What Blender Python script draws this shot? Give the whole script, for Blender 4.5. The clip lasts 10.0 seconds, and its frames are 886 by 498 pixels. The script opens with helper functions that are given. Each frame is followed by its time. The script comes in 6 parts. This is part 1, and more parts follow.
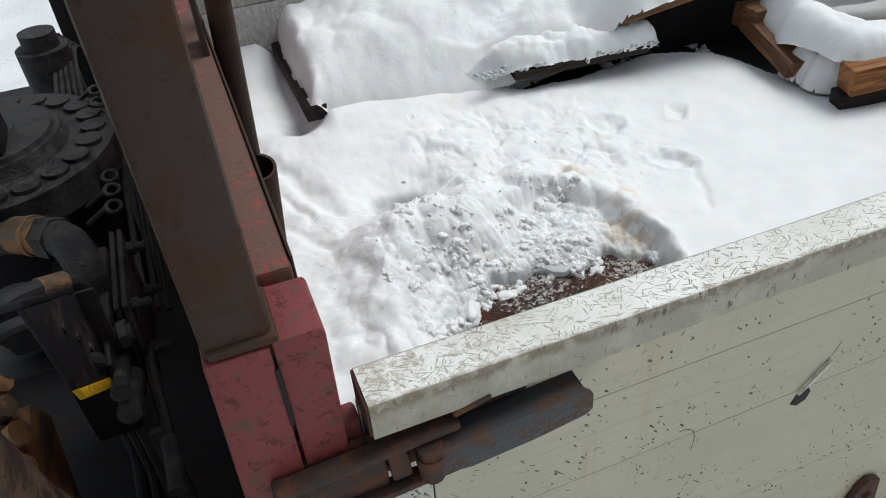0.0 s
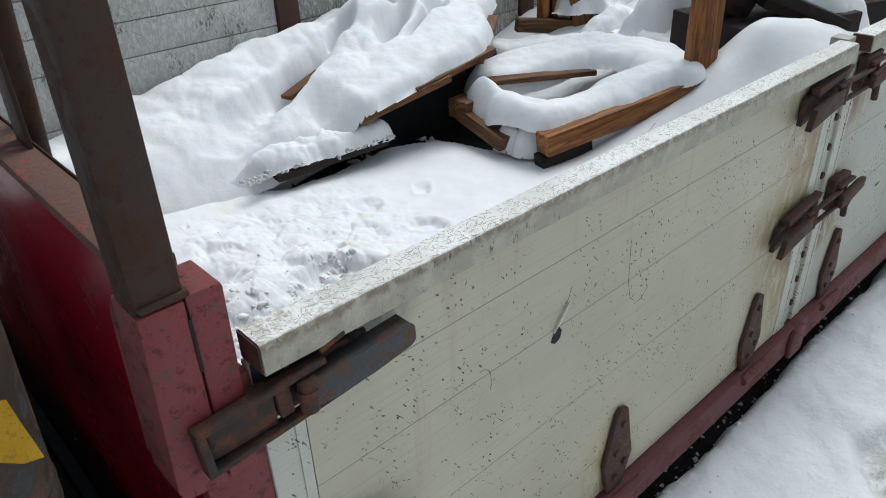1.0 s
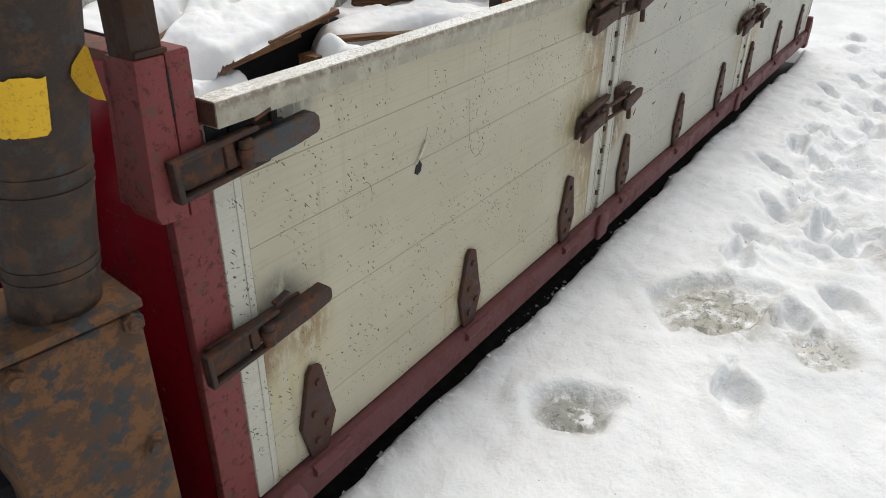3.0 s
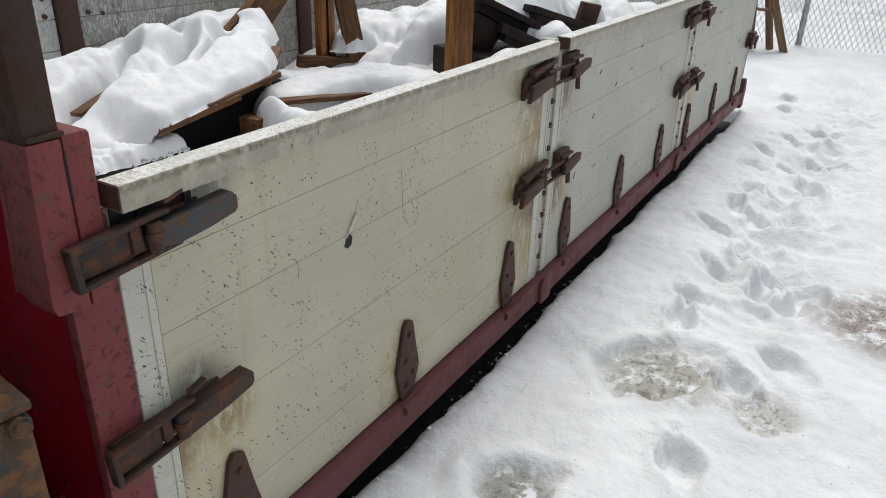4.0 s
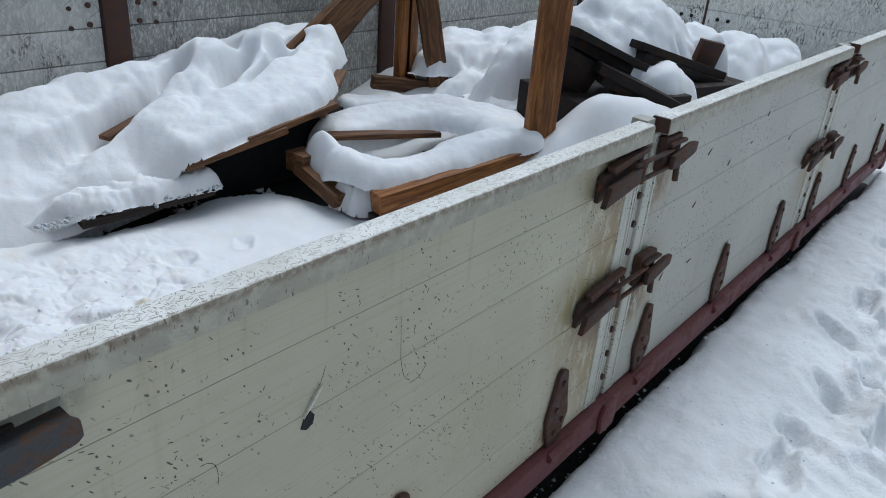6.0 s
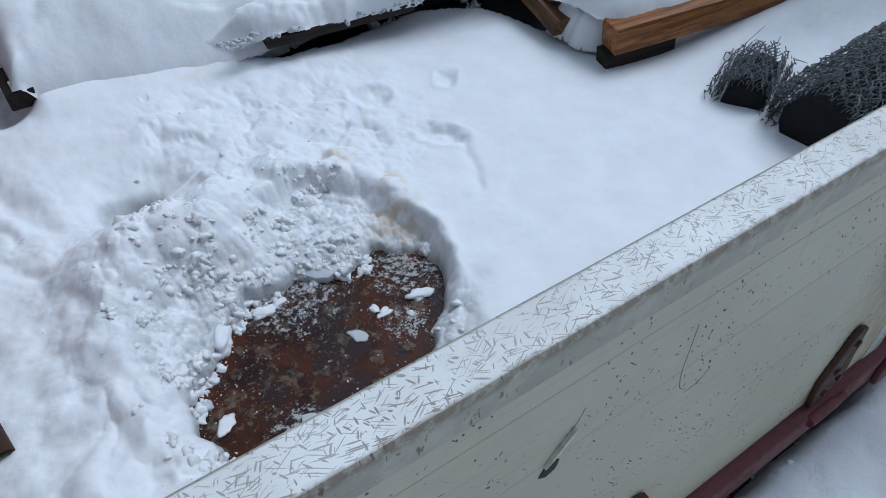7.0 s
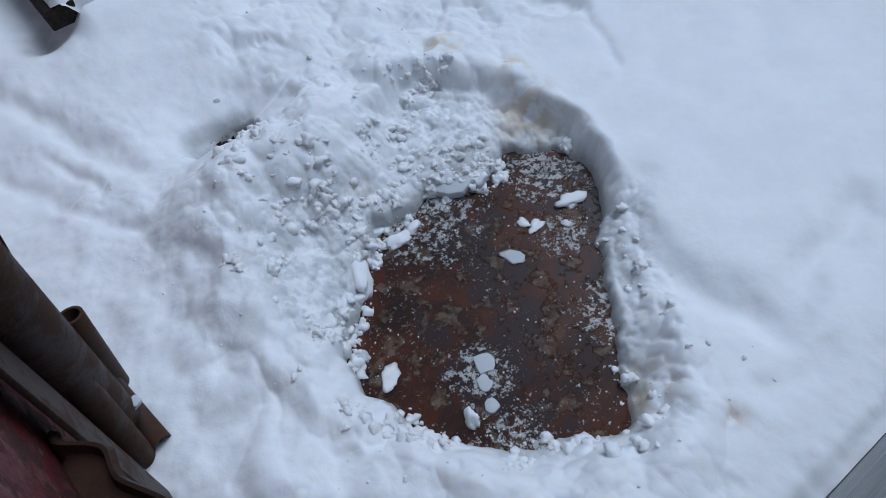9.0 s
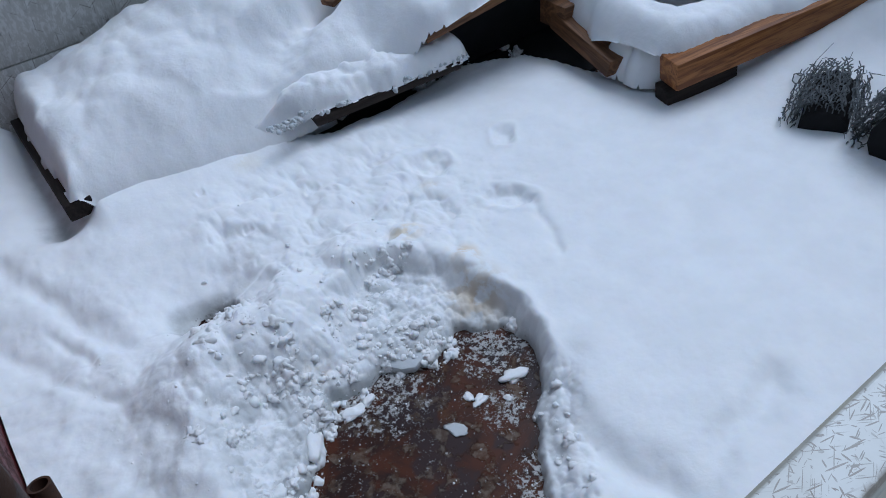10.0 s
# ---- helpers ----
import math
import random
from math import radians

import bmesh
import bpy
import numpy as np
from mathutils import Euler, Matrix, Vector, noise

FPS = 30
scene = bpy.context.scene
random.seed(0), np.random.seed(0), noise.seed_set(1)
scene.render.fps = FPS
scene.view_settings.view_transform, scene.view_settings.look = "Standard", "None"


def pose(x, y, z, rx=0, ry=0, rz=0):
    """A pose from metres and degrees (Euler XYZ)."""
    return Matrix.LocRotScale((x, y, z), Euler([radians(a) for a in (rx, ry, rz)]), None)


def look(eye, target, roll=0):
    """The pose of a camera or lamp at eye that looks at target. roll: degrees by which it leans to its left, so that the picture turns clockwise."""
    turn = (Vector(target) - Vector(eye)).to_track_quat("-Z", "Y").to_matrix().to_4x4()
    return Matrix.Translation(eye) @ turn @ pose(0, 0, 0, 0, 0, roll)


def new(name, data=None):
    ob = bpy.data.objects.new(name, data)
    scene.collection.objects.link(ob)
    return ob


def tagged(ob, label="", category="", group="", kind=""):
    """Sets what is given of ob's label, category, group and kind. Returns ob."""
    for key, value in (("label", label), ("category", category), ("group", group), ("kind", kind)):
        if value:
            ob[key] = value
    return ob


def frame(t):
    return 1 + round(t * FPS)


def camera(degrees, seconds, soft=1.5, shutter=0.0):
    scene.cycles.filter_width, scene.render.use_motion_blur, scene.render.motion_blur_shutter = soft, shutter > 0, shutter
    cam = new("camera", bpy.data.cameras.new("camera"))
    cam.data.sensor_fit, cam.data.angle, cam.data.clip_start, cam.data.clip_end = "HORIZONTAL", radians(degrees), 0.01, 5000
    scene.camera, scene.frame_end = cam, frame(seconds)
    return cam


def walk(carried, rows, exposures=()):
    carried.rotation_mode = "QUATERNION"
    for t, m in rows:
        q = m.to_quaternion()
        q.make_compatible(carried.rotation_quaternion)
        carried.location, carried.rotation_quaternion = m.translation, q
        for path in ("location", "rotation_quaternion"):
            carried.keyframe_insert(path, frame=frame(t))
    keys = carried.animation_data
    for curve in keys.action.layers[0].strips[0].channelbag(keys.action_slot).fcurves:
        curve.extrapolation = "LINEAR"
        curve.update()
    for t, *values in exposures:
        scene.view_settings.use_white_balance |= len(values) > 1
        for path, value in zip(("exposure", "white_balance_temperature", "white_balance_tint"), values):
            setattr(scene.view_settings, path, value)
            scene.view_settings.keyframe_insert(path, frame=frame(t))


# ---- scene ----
cam = camera(62.2, 10.0, soft=1.0)
METRES, EYE, TILT, LEAN, TURN = 8.0, 1.5, 0.0, 0.0, 0.0
PATH = [
    (0, (-0.057, -0.438, 1.58), (0.445, 1.033, 0.321), -4.5),
    (0.5, (-0.104, -0.515, 1.57), (0.747, 0.907, 0.451), -3.7),
    (1, (-0.28, -0.67, 1.593), (0.869, 0.621, 0.585), -2.4),
    (1.5, (-0.341, -0.811, 1.578), (0.936, 0.405, 0.634), -0.6),
    (2, (-0.512, -0.885, 1.531), (0.858, 0.256, 0.624), 0.3),
    (2.5, (-0.674, -0.904, 1.461), (0.747, 0.128, 0.505), 1.0),
    (2.7, (-0.711, -0.937, 1.452), (0.716, 0.065, 0.473), 1.0),
    (3.8, (-0.681, -0.957, 1.471), (0.858, -0.054, 0.567), 2.1),
    (4, (-0.627, -0.959, 1.479), (0.937, -0.046, 0.63), 1.9),
    (4.5, (-0.458, -0.952, 1.478), (1.14, 0.0, 0.746), 1.8),
    (5, (-0.321, -0.958, 1.511), (1.275, 0.032, 0.824), 2.4),
    (5.2, (-0.271, -0.972, 1.515), (1.317, 0.044, 0.846), 2.4),
    (6.3, (0.039, -0.594, 1.597), (1.294, 0.568, 0.56), 4.9),
    (6.5, (0.089, -0.486, 1.604), (1.213, 0.7, 0.452), 4.4),
    (7, (0.214, -0.273, 1.544), (1.077, 0.878, 0.155), 2.1),
    (7.5, (0.224, -0.11, 1.486), (0.979, 0.916, -0.056), -1.5),
    (8, (0.142, 0.031, 1.4), (0.839, 0.926, -0.248), -3.9),
    (8.5, (0.119, 0.066, 1.384), (0.761, 0.916, -0.309), -5.3),
    (9, (0.12, 0.074, 1.43), (0.789, 1.04, -0.189), -5.5),
    (9.5, (0.123, 0.058, 1.536), (0.856, 1.212, 0.076), -5.8),
    (10, (0.214, -0.088, 1.57), (1.032, 1.158, 0.236), -6.5),
]
EXPOSURES = [(0.0, 0.02, 6270, 7), (0.5, -0.02, 5880, 5), (1.0, 0.04, 6040, 6), (1.5, 0.09, 6330, 8), (2.5, 0.21, 6680, 10), (4.0, 0.08, 6480, 10), (4.5, -0.08, 6180, 8), (5.2, -0.22, 5980, 8), (6.5, -0.27, 5440, 6), (7.5, -0.52, 5150, 9), (8.5, -0.62, 5130, 9), (10.0, -0.50, 5130, 9)]
walk(cam, [(t, look(eye, target, roll)) for t, eye, target, roll in PATH], EXPOSURES)

# ---- light ----
SUN_EL, SUN_ROT = radians(62), radians(78)
world = bpy.data.worlds.new("overcast_sky")
scene.world = world
world.use_nodes = True
wn = world.node_tree
sky = wn.nodes.new("ShaderNodeTexSky")
sky.sky_type, sky.sun_disc = "NISHITA", False
sky.sun_elevation, sky.sun_rotation = SUN_EL, SUN_ROT
sky.air_density, sky.dust_density, sky.ozone_density = 1.0, 6.0, 1.0
cloud = wn.nodes.new("ShaderNodeMix")
cloud.data_type = "RGBA"
cloud.inputs[0].default_value = 0.75
cloud.inputs[7].default_value = (5.25, 5.75, 6.15, 1)
wn.links.new(sky.outputs[0], cloud.inputs[6])
wn.links.new(cloud.outputs[2], wn.nodes["Background"].inputs[0])
wn.nodes["Background"].inputs[1].default_value = 0.088
sun = new("sun", bpy.data.lights.new("sun", "SUN"))
sun.data.energy, sun.data.angle, sun.data.color = 1.9, radians(32), (1.0, 0.985, 0.965)
sun.matrix_world = look((2 + 20 * math.cos(SUN_EL) * math.sin(SUN_ROT), 20 * math.cos(SUN_EL) * math.cos(SUN_ROT), 20 * math.sin(SUN_EL)), (2, 0, 0))

# ---- materials ----


class Mat:
    """A small builder of node materials."""

    def __init__(self, name, rough=0.6, metal=0.0):
        self.m = bpy.data.materials.new(name)
        self.m.use_nodes = True
        self.nt = self.m.node_tree
        self.b = self.nt.nodes["Principled BSDF"]
        self.b.inputs["Roughness"].default_value = rough
        self.b.inputs["Metallic"].default_value = metal
        self.pos = self.nt.nodes.new("ShaderNodeNewGeometry").outputs["Position"]
        self.obj = self.nt.nodes.new("ShaderNodeTexCoord").outputs["Object"]
        self.rand = self.nt.nodes.new("ShaderNodeObjectInfo").outputs["Random"]

    def put(self, socket, value):
        if isinstance(value, bpy.types.NodeSocket):
            self.nt.links.new(value, socket)
        else:
            if isinstance(value, tuple) and len(value) == 3 and socket.type == "RGBA":
                value = (*value, 1)
            socket.default_value = value

    def node(self, kind, out=0, ins=(), **attrs):
        n = self.nt.nodes.new(kind)
        for k, v in attrs.items():
            setattr(n, k, v)
        for k, v in dict(ins).items():
            self.put(n.inputs[k], v)
        return n.outputs[out]

    def noise(self, scale, detail=4.0, rough=0.6, vec=None, dist=0.0):
        return self.node("ShaderNodeTexNoise", 0, {"Vector": vec or self.pos, "Scale": scale, "Detail": detail, "Roughness": rough, "Distortion": dist})

    def math(self, op, a, b=0.0, clamp=False):
        return self.node("ShaderNodeMath", 0, {0: a, 1: b}, operation=op, use_clamp=clamp)

    def step(self, a, lo, hi):
        return self.node("ShaderNodeMapRange", 0, {0: a, 1: lo, 2: hi, 3: 0.0, 4: 1.0}, interpolation_type="SMOOTHSTEP")

    def mix(self, f, a, b):
        return self.node("ShaderNodeMix", 2, {0: f, 6: a, 7: b}, data_type="RGBA")

    def turned(self, rot=(0, 0, 0), scale=(1, 1, 1), vec=None):
        return self.node("ShaderNodeMapping", 0, {"Vector": vec or self.pos, "Rotation": tuple(radians(a) for a in rot), "Scale": scale})

    def dashes(self, rot, scale, keep, size, vec=None):
        """Short strokes: one in some of the cells of a stretched cell pattern. 1 on a stroke."""
        v = self.turned((0, 0, 0), scale, self.turned(rot, (1, 1, 1), vec))
        n = self.nt.nodes.new("ShaderNodeTexVoronoi")
        self.put(n.inputs["Vector"], v)
        n.inputs["Scale"].default_value = 1.0
        lum = self.node("ShaderNodeSeparateColor", 0, {0: n.outputs["Color"]})
        lum2 = self.node("ShaderNodeSeparateColor", 1, {0: n.outputs["Color"]})
        on = self.math("LESS_THAN", lum, keep)
        rad = self.math("MULTIPLY", lum2, size)
        hit = self.math("LESS_THAN", n.outputs["Distance"], rad)
        return self.math("MULTIPLY", on, hit)

    def near(self, point, r0, r1, vec=None):
        """1 at a place, 0 farther than r1 from it."""
        d = self.node("ShaderNodeVectorMath", 1, {0: vec or self.pos, 1: point}, operation="DISTANCE")
        return self.math("SUBTRACT", 1.0, self.step(d, r0, r1))

    def bump(self, height, strength=0.3, dist=0.005, under=None):
        ins = {"Height": height, "Strength": strength, "Distance": dist}
        if under is not None:
            ins["Normal"] = under
        return self.node("ShaderNodeBump", 0, ins)

    def done(self, color, rough=None, normal=None, metal=None):
        self.put(self.b.inputs["Base Color"], color)
        if rough is not None:
            self.put(self.b.inputs["Roughness"], rough)
        if normal is not None:
            self.put(self.b.inputs["Normal"], normal)
        if metal is not None:
            self.put(self.b.inputs["Metallic"], metal)
        return self.m


def mat_snow(name="snow", tint=(0.876, 0.878, 0.881), grain=1.0):
    k = Mat(name, 0.55)
    soft = k.noise(9, 5, 0.6)
    col = k.mix(k.step(soft, 0.35, 0.7), tuple(c * 0.95 for c in tint), tint)
    k.b.inputs["Subsurface Weight"].default_value = 0.28
    k.b.inputs["Subsurface Radius"].default_value = (0.009, 0.011, 0.014)
    k.b.inputs["Subsurface Scale"].default_value = 1.0
    k.b.inputs["Specular IOR Level"].default_value = 0.25
    fine = k.noise(420, 3, 0.7)
    mid = k.noise(70, 4, 0.6)
    n1 = k.bump(fine, 0.22 * grain, 0.0012)
    n2 = k.bump(mid, 0.30 * grain, 0.005, n1)
    return k.done(col, None, n2)


def mat_bed_snow():
    """Snow in the load bed: white, with yellow-brown melt stains, grey slush by the bare patch and shade painted into
    the poked hole.
    """
    k = Mat("bed_snow", 0.5)
    wob = k.noise(22, 4, 0.6)
    soft = k.noise(9, 5, 0.6)
    col = k.mix(k.step(soft, 0.35, 0.7), (0.836, 0.838, 0.842), (0.886, 0.888, 0.892))
    slushy = k.math("MULTIPLY", k.math("MAXIMUM", k.near((0.42, 0.86, 0.30), 0.10, 0.26), k.near((0.76, 0.98, 0.30), 0.06, 0.20)), k.step(k.noise(24, 5, 0.65), 0.42, 0.56))
    col = k.mix(k.math("MULTIPLY", slushy, 0.7), col, (0.52, 0.535, 0.535))
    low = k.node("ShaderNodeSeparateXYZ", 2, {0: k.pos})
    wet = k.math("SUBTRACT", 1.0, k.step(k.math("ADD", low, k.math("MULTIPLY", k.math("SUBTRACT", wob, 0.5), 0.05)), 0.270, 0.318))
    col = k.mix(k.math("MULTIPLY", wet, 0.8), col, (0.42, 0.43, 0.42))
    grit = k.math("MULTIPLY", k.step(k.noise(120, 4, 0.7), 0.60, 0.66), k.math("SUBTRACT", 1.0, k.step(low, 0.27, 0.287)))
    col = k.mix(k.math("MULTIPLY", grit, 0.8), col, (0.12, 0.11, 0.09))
    for p, r, c, f in (((0.925, 1.16, 0.345), 0.045, (0.76, 0.60, 0.34), 0.6), ((0.945, 0.905, 0.31), 0.08, (0.56, 0.44, 0.28), 0.6), ((0.99, 1.0, 0.36), 0.04, (0.7, 0.5, 0.25), 0.5),
                       # The near-black spot here paints the shade deep in the poked hole.
                       ((0.450, 1.295, 0.27), 0.055, (0.10, 0.095, 0.085), 0.8), ((0.53, 0.965, 0.31), 0.035, (0.7, 0.5, 0.26), 0.6), ((1.09, 1.28, 0.33), 0.03, (0.75, 0.52, 0.25), 0.6),
                       ((0.70, 0.18, 0.335), 0.03, (0.45, 0.24, 0.10), 0.8), ((0.66, 0.30, 0.30), 0.06, (0.62, 0.52, 0.36), 0.6), ((0.76, 1.74, 0.41), 0.06, (0.74, 0.64, 0.40), 0.6)):
        spot = k.math("MULTIPLY", k.near(p, 0.0, r * 1.5), k.step(wob, 0.40, 0.56))
        col = k.mix(k.math("MULTIPLY", spot, f * 1.2, True), col, c)
    k.b.inputs["Subsurface Weight"].default_value = 0.28
    k.b.inputs["Subsurface Radius"].default_value = (0.009, 0.011, 0.014)
    k.b.inputs["Subsurface Scale"].default_value = 1.0
    k.b.inputs["Specular IOR Level"].default_value = 0.25
    n1 = k.bump(k.noise(420, 3, 0.7), 0.2, 0.0012)
    n2 = k.bump(k.noise(85, 4, 0.6), 0.20, 0.004, n1)
    n2 = k.bump(k.noise(28, 4, 0.58), k.math("ADD", 0.08, k.math("MULTIPLY", k.near((0.55, 0.85, 0.3), 0.40, 0.85), 0.14)), 0.010, n2)
    return k.done(col, k.mix(wet, (0.5,) * 3, (0.3,) * 3), n2)


def mat_ground_snow():
    k = Mat("trodden_snow", 0.6)
    wob = k.noise(14, 5, 0.65)
    soft = k.noise(3, 5, 0.6)
    col = k.mix(k.step(soft, 0.3, 0.7), (0.74, 0.75, 0.76), (0.85, 0.86, 0.87))
    for p, r, c, f in (((2.45, -1.28, 0), 0.34, (0.28, 0.22, 0.19), 0.85), ((1.62, -0.55, -0.04), 0.23, (0.40, 0.385, 0.33), 0.9), ((0.84, -0.36, -0.04), 0.13, (0.30, 0.295, 0.265), 0.95),
                       ((1.58, -0.88, -0.03), 0.14, (0.50, 0.485, 0.44), 0.8)):
        spot = k.math("MULTIPLY", k.near(p, r * 0.5, r * 1.25), k.step(wob, 0.36, 0.52))
        col = k.mix(k.math("MULTIPLY", spot, f), col, c)
        deep = k.math("MULTIPLY", k.near(p, r * 0.4, r * 1.1), k.step(k.noise(34, 5, 0.7), 0.52, 0.60))
        col = k.mix(k.math("MULTIPLY", deep, 0.75), col, tuple(0.42 * q for q in c))
    # Ground colour turns darker grey in a patchy strip along the side rail.
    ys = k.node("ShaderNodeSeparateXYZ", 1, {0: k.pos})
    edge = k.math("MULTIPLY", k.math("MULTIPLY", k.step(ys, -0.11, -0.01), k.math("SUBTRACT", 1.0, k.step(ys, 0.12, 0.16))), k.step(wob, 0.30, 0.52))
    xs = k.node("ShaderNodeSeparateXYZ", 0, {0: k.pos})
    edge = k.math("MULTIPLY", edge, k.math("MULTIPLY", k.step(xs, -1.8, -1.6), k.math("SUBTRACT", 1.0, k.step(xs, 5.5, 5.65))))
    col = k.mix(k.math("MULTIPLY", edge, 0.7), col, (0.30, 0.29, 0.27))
    grit = k.dashes((0, 0, 20), (55, 55, 55), 0.03, 0.28)
    col = k.mix(k.math("MULTIPLY", grit, 0.6), col, (0.3, 0.26, 0.22))
    k.b.inputs["Specular IOR Level"].default_value = 0.3
    n1 = k.bump(k.noise(300, 3, 0.7), 0.3, 0.002)
    n2 = k.bump(k.noise(38, 5, 0.65), 0.7, 0.014, n1)
    return k.done(col, None, n2)


def mat_panel(name, base, dirt, nicks=1.0, stain=(), scratch=0.0, seed=0.0):
    """Aged off-white paint on aluminium boards: nicks, scratches, streaks and rust stains."""
    k = Mat(name, 0.45)
    big = k.noise(2.2, 5, 0.6, k.turned((0, 0, 0), (1, 1, 1)))
    col = k.mix(k.step(big, 0.3, 0.72), tuple(c * 0.84 for c in base), base)
    grain = k.noise(1, 5, 0.65, k.turned((0, 0, 0), (3, 40, 160)))
    col = k.mix(k.math("MULTIPLY", k.step(grain, 0.45, 0.75), 0.36), col, dirt)
    blot = k.noise(17, 6, 0.7)
    col = k.mix(k.math("MULTIPLY", k.step(blot, 0.58, 0.8), 0.5), col, dirt)
    for p, r, c, f in stain:
        spot = k.math("MULTIPLY", k.near(p, 0.1 * r, 1.15 * r), k.step(k.noise(1, 5, 0.7, k.turned((0, 0, 0), (34, 20, 13))), 0.36, 0.54))
        col = k.mix(k.math("MULTIPLY", spot, f * 1.5, True), col, c)
    zz = k.node("ShaderNodeSeparateXYZ", 2, {0: k.pos})
    line = k.math("LESS_THAN", k.math("FRACT", k.math("MULTIPLY", zz, 23.0)), 0.045)
    col = k.mix(k.math("MULTIPLY", line, 0.28), col, dirt)
    runs = k.math("MULTIPLY", k.step(k.noise(1, 4, 0.6, k.turned((0, 0, 0), (26, 26, 1.6))), 0.54, 0.72), k.step(k.noise(2.7, 3, 0.6), 0.45, 0.62))
    col = k.mix(k.math("MULTIPLY", runs, 0.5), col, (0.34, 0.28, 0.17))
    dark = (0.055, 0.048, 0.04)
    marks = None
    for rot, sc, keep, size in (((0, -55, 0), (42, 60, 190), 0.13, 0.40), ((0, -20, 0), (52, 60, 230), 0.08, 0.40), ((0, 62, 0), (60, 60, 260), 0.08, 0.36), ((0, -70, 0), (100, 60, 150), 0.12, 0.34), ((0, -48, 0), (26, 60, 330), 0.05, 0.42), ((0, -62, 0), (140, 60, 210), 0.10, 0.4), ((0, -40, 0), (75, 60, 150), 0.05, 0.38)):
        d = k.dashes(rot, tuple(q * (1.1 + 0.22 * (sc[0] % 5)) for q in sc), keep * nicks * 0.75, size, k.turned((0, 0, 0), (1, 0.05, 1)))
        marks = d if marks is None else k.math("MAXIMUM", marks, d)
    patchy = k.step(k.noise(6.3, 5, 0.7), 0.44, 0.56)
    marks = k.math("MULTIPLY", marks, patchy)
    crowd = k.math("MULTIPLY", k.step(k.noise(190, 3, 0.7, k.turned((0, -35, 0), (1, 0.1, 0.45))), 0.60, 0.63), k.step(k.noise(3.4, 5, 0.7), 0.58, 0.66))
    marks = k.math("MAXIMUM", marks, k.math("MULTIPLY", crowd, 0.85))
    col = k.mix(k.math("MULTIPLY", marks, 0.9), col, dark)
    if scratch:
        for rot, sc in (((0, 70, 0), (26, 5, 420)), ((0, 28, 0), (20, 5, 400)), ((0, -35, 0), (24, 5, 420)), ((0, 88, 0), (22, 5, 520)), ((35, 0, 0), (5, 24, 420)), ((-50, 0, 0), (5, 22, 420)), ((80, 0, 0), (5, 22, 480))):
            d = k.dashes(rot, sc, 0.5 * scratch, 0.5, k.pos)
            d = k.math("MULTIPLY", d, k.step(k.noise(9, 4, 0.7), 0.42, 0.6))
            col = k.mix(k.math("MULTIPLY", d, 0.75), col, (0.07, 0.06, 0.055))
    h = k.math("SUBTRACT", k.math("MULTIPLY", k.noise(11, 4, 0.5), 0.6), k.math("MULTIPLY", marks, 0.5))
    return k.done(col, k.mix(marks, (0.42, 0.42, 0.42), (0.8, 0.8, 0.8)), k.bump(h, 0.35, 0.004))


def mat_scuffed(name, base, fleck, dark, flecks=0.5, scuffs=0.3, blotch=0.45):
    """Weathered boards: pale upright flecks on grey, and dark scuffs in patches."""
    k = Mat(name, 0.6)
    col = k.mix(k.step(k.noise(2.5, 5, 0.6), 0.3, 0.7), tuple(c * 0.82 for c in base), base)
    f = k.noise(1, 5, 0.8, k.turned((0, 0, 0), (60, 60, 22)))
    g = k.noise(1, 4, 0.75, k.turned((8, 14, 0), (120, 120, 55)))
    on = k.step(k.math("ADD", k.math("MULTIPLY", f, 0.6), k.math("MULTIPLY", g, 0.4)), 0.54 - 0.06 * flecks, 0.56 - 0.06 * flecks)
    col = k.mix(k.math("MULTIPLY", on, 0.9), col, fleck)
    mott = k.step(k.noise(16, 6, 0.7, k.turned((0, 0, 0), (1, 1, 0.6))), 0.50, 0.62)
    col = k.mix(k.math("MULTIPLY", mott, blotch), col, tuple(0.55 * c for c in base))
    d = k.noise(1, 5, 0.8, k.turned((25, -20, 0), (75, 75, 24)))
    patch = k.step(k.noise(4.5, 4, 0.65), 0.62 - 0.25 * scuffs, 0.74 - 0.25 * scuffs)
    on2 = k.math("MULTIPLY", k.step(d, 0.535, 0.555), patch)
    col = k.mix(k.math("MULTIPLY", on2, 0.95), col, dark)
    for rot, sc in (((35, 28, 0), (14, 14, 420)), ((-40, -30, 0), (16, 16, 420)), ((75, 70, 0), (18, 18, 460))):
        t = k.dashes(rot, sc, 0.18 * scuffs, 0.5)
        col = k.mix(k.math("MULTIPLY", t, 0.75), col, dark)
    return k.done(col, 0.6, k.bump(g, 0.25, 0.003))


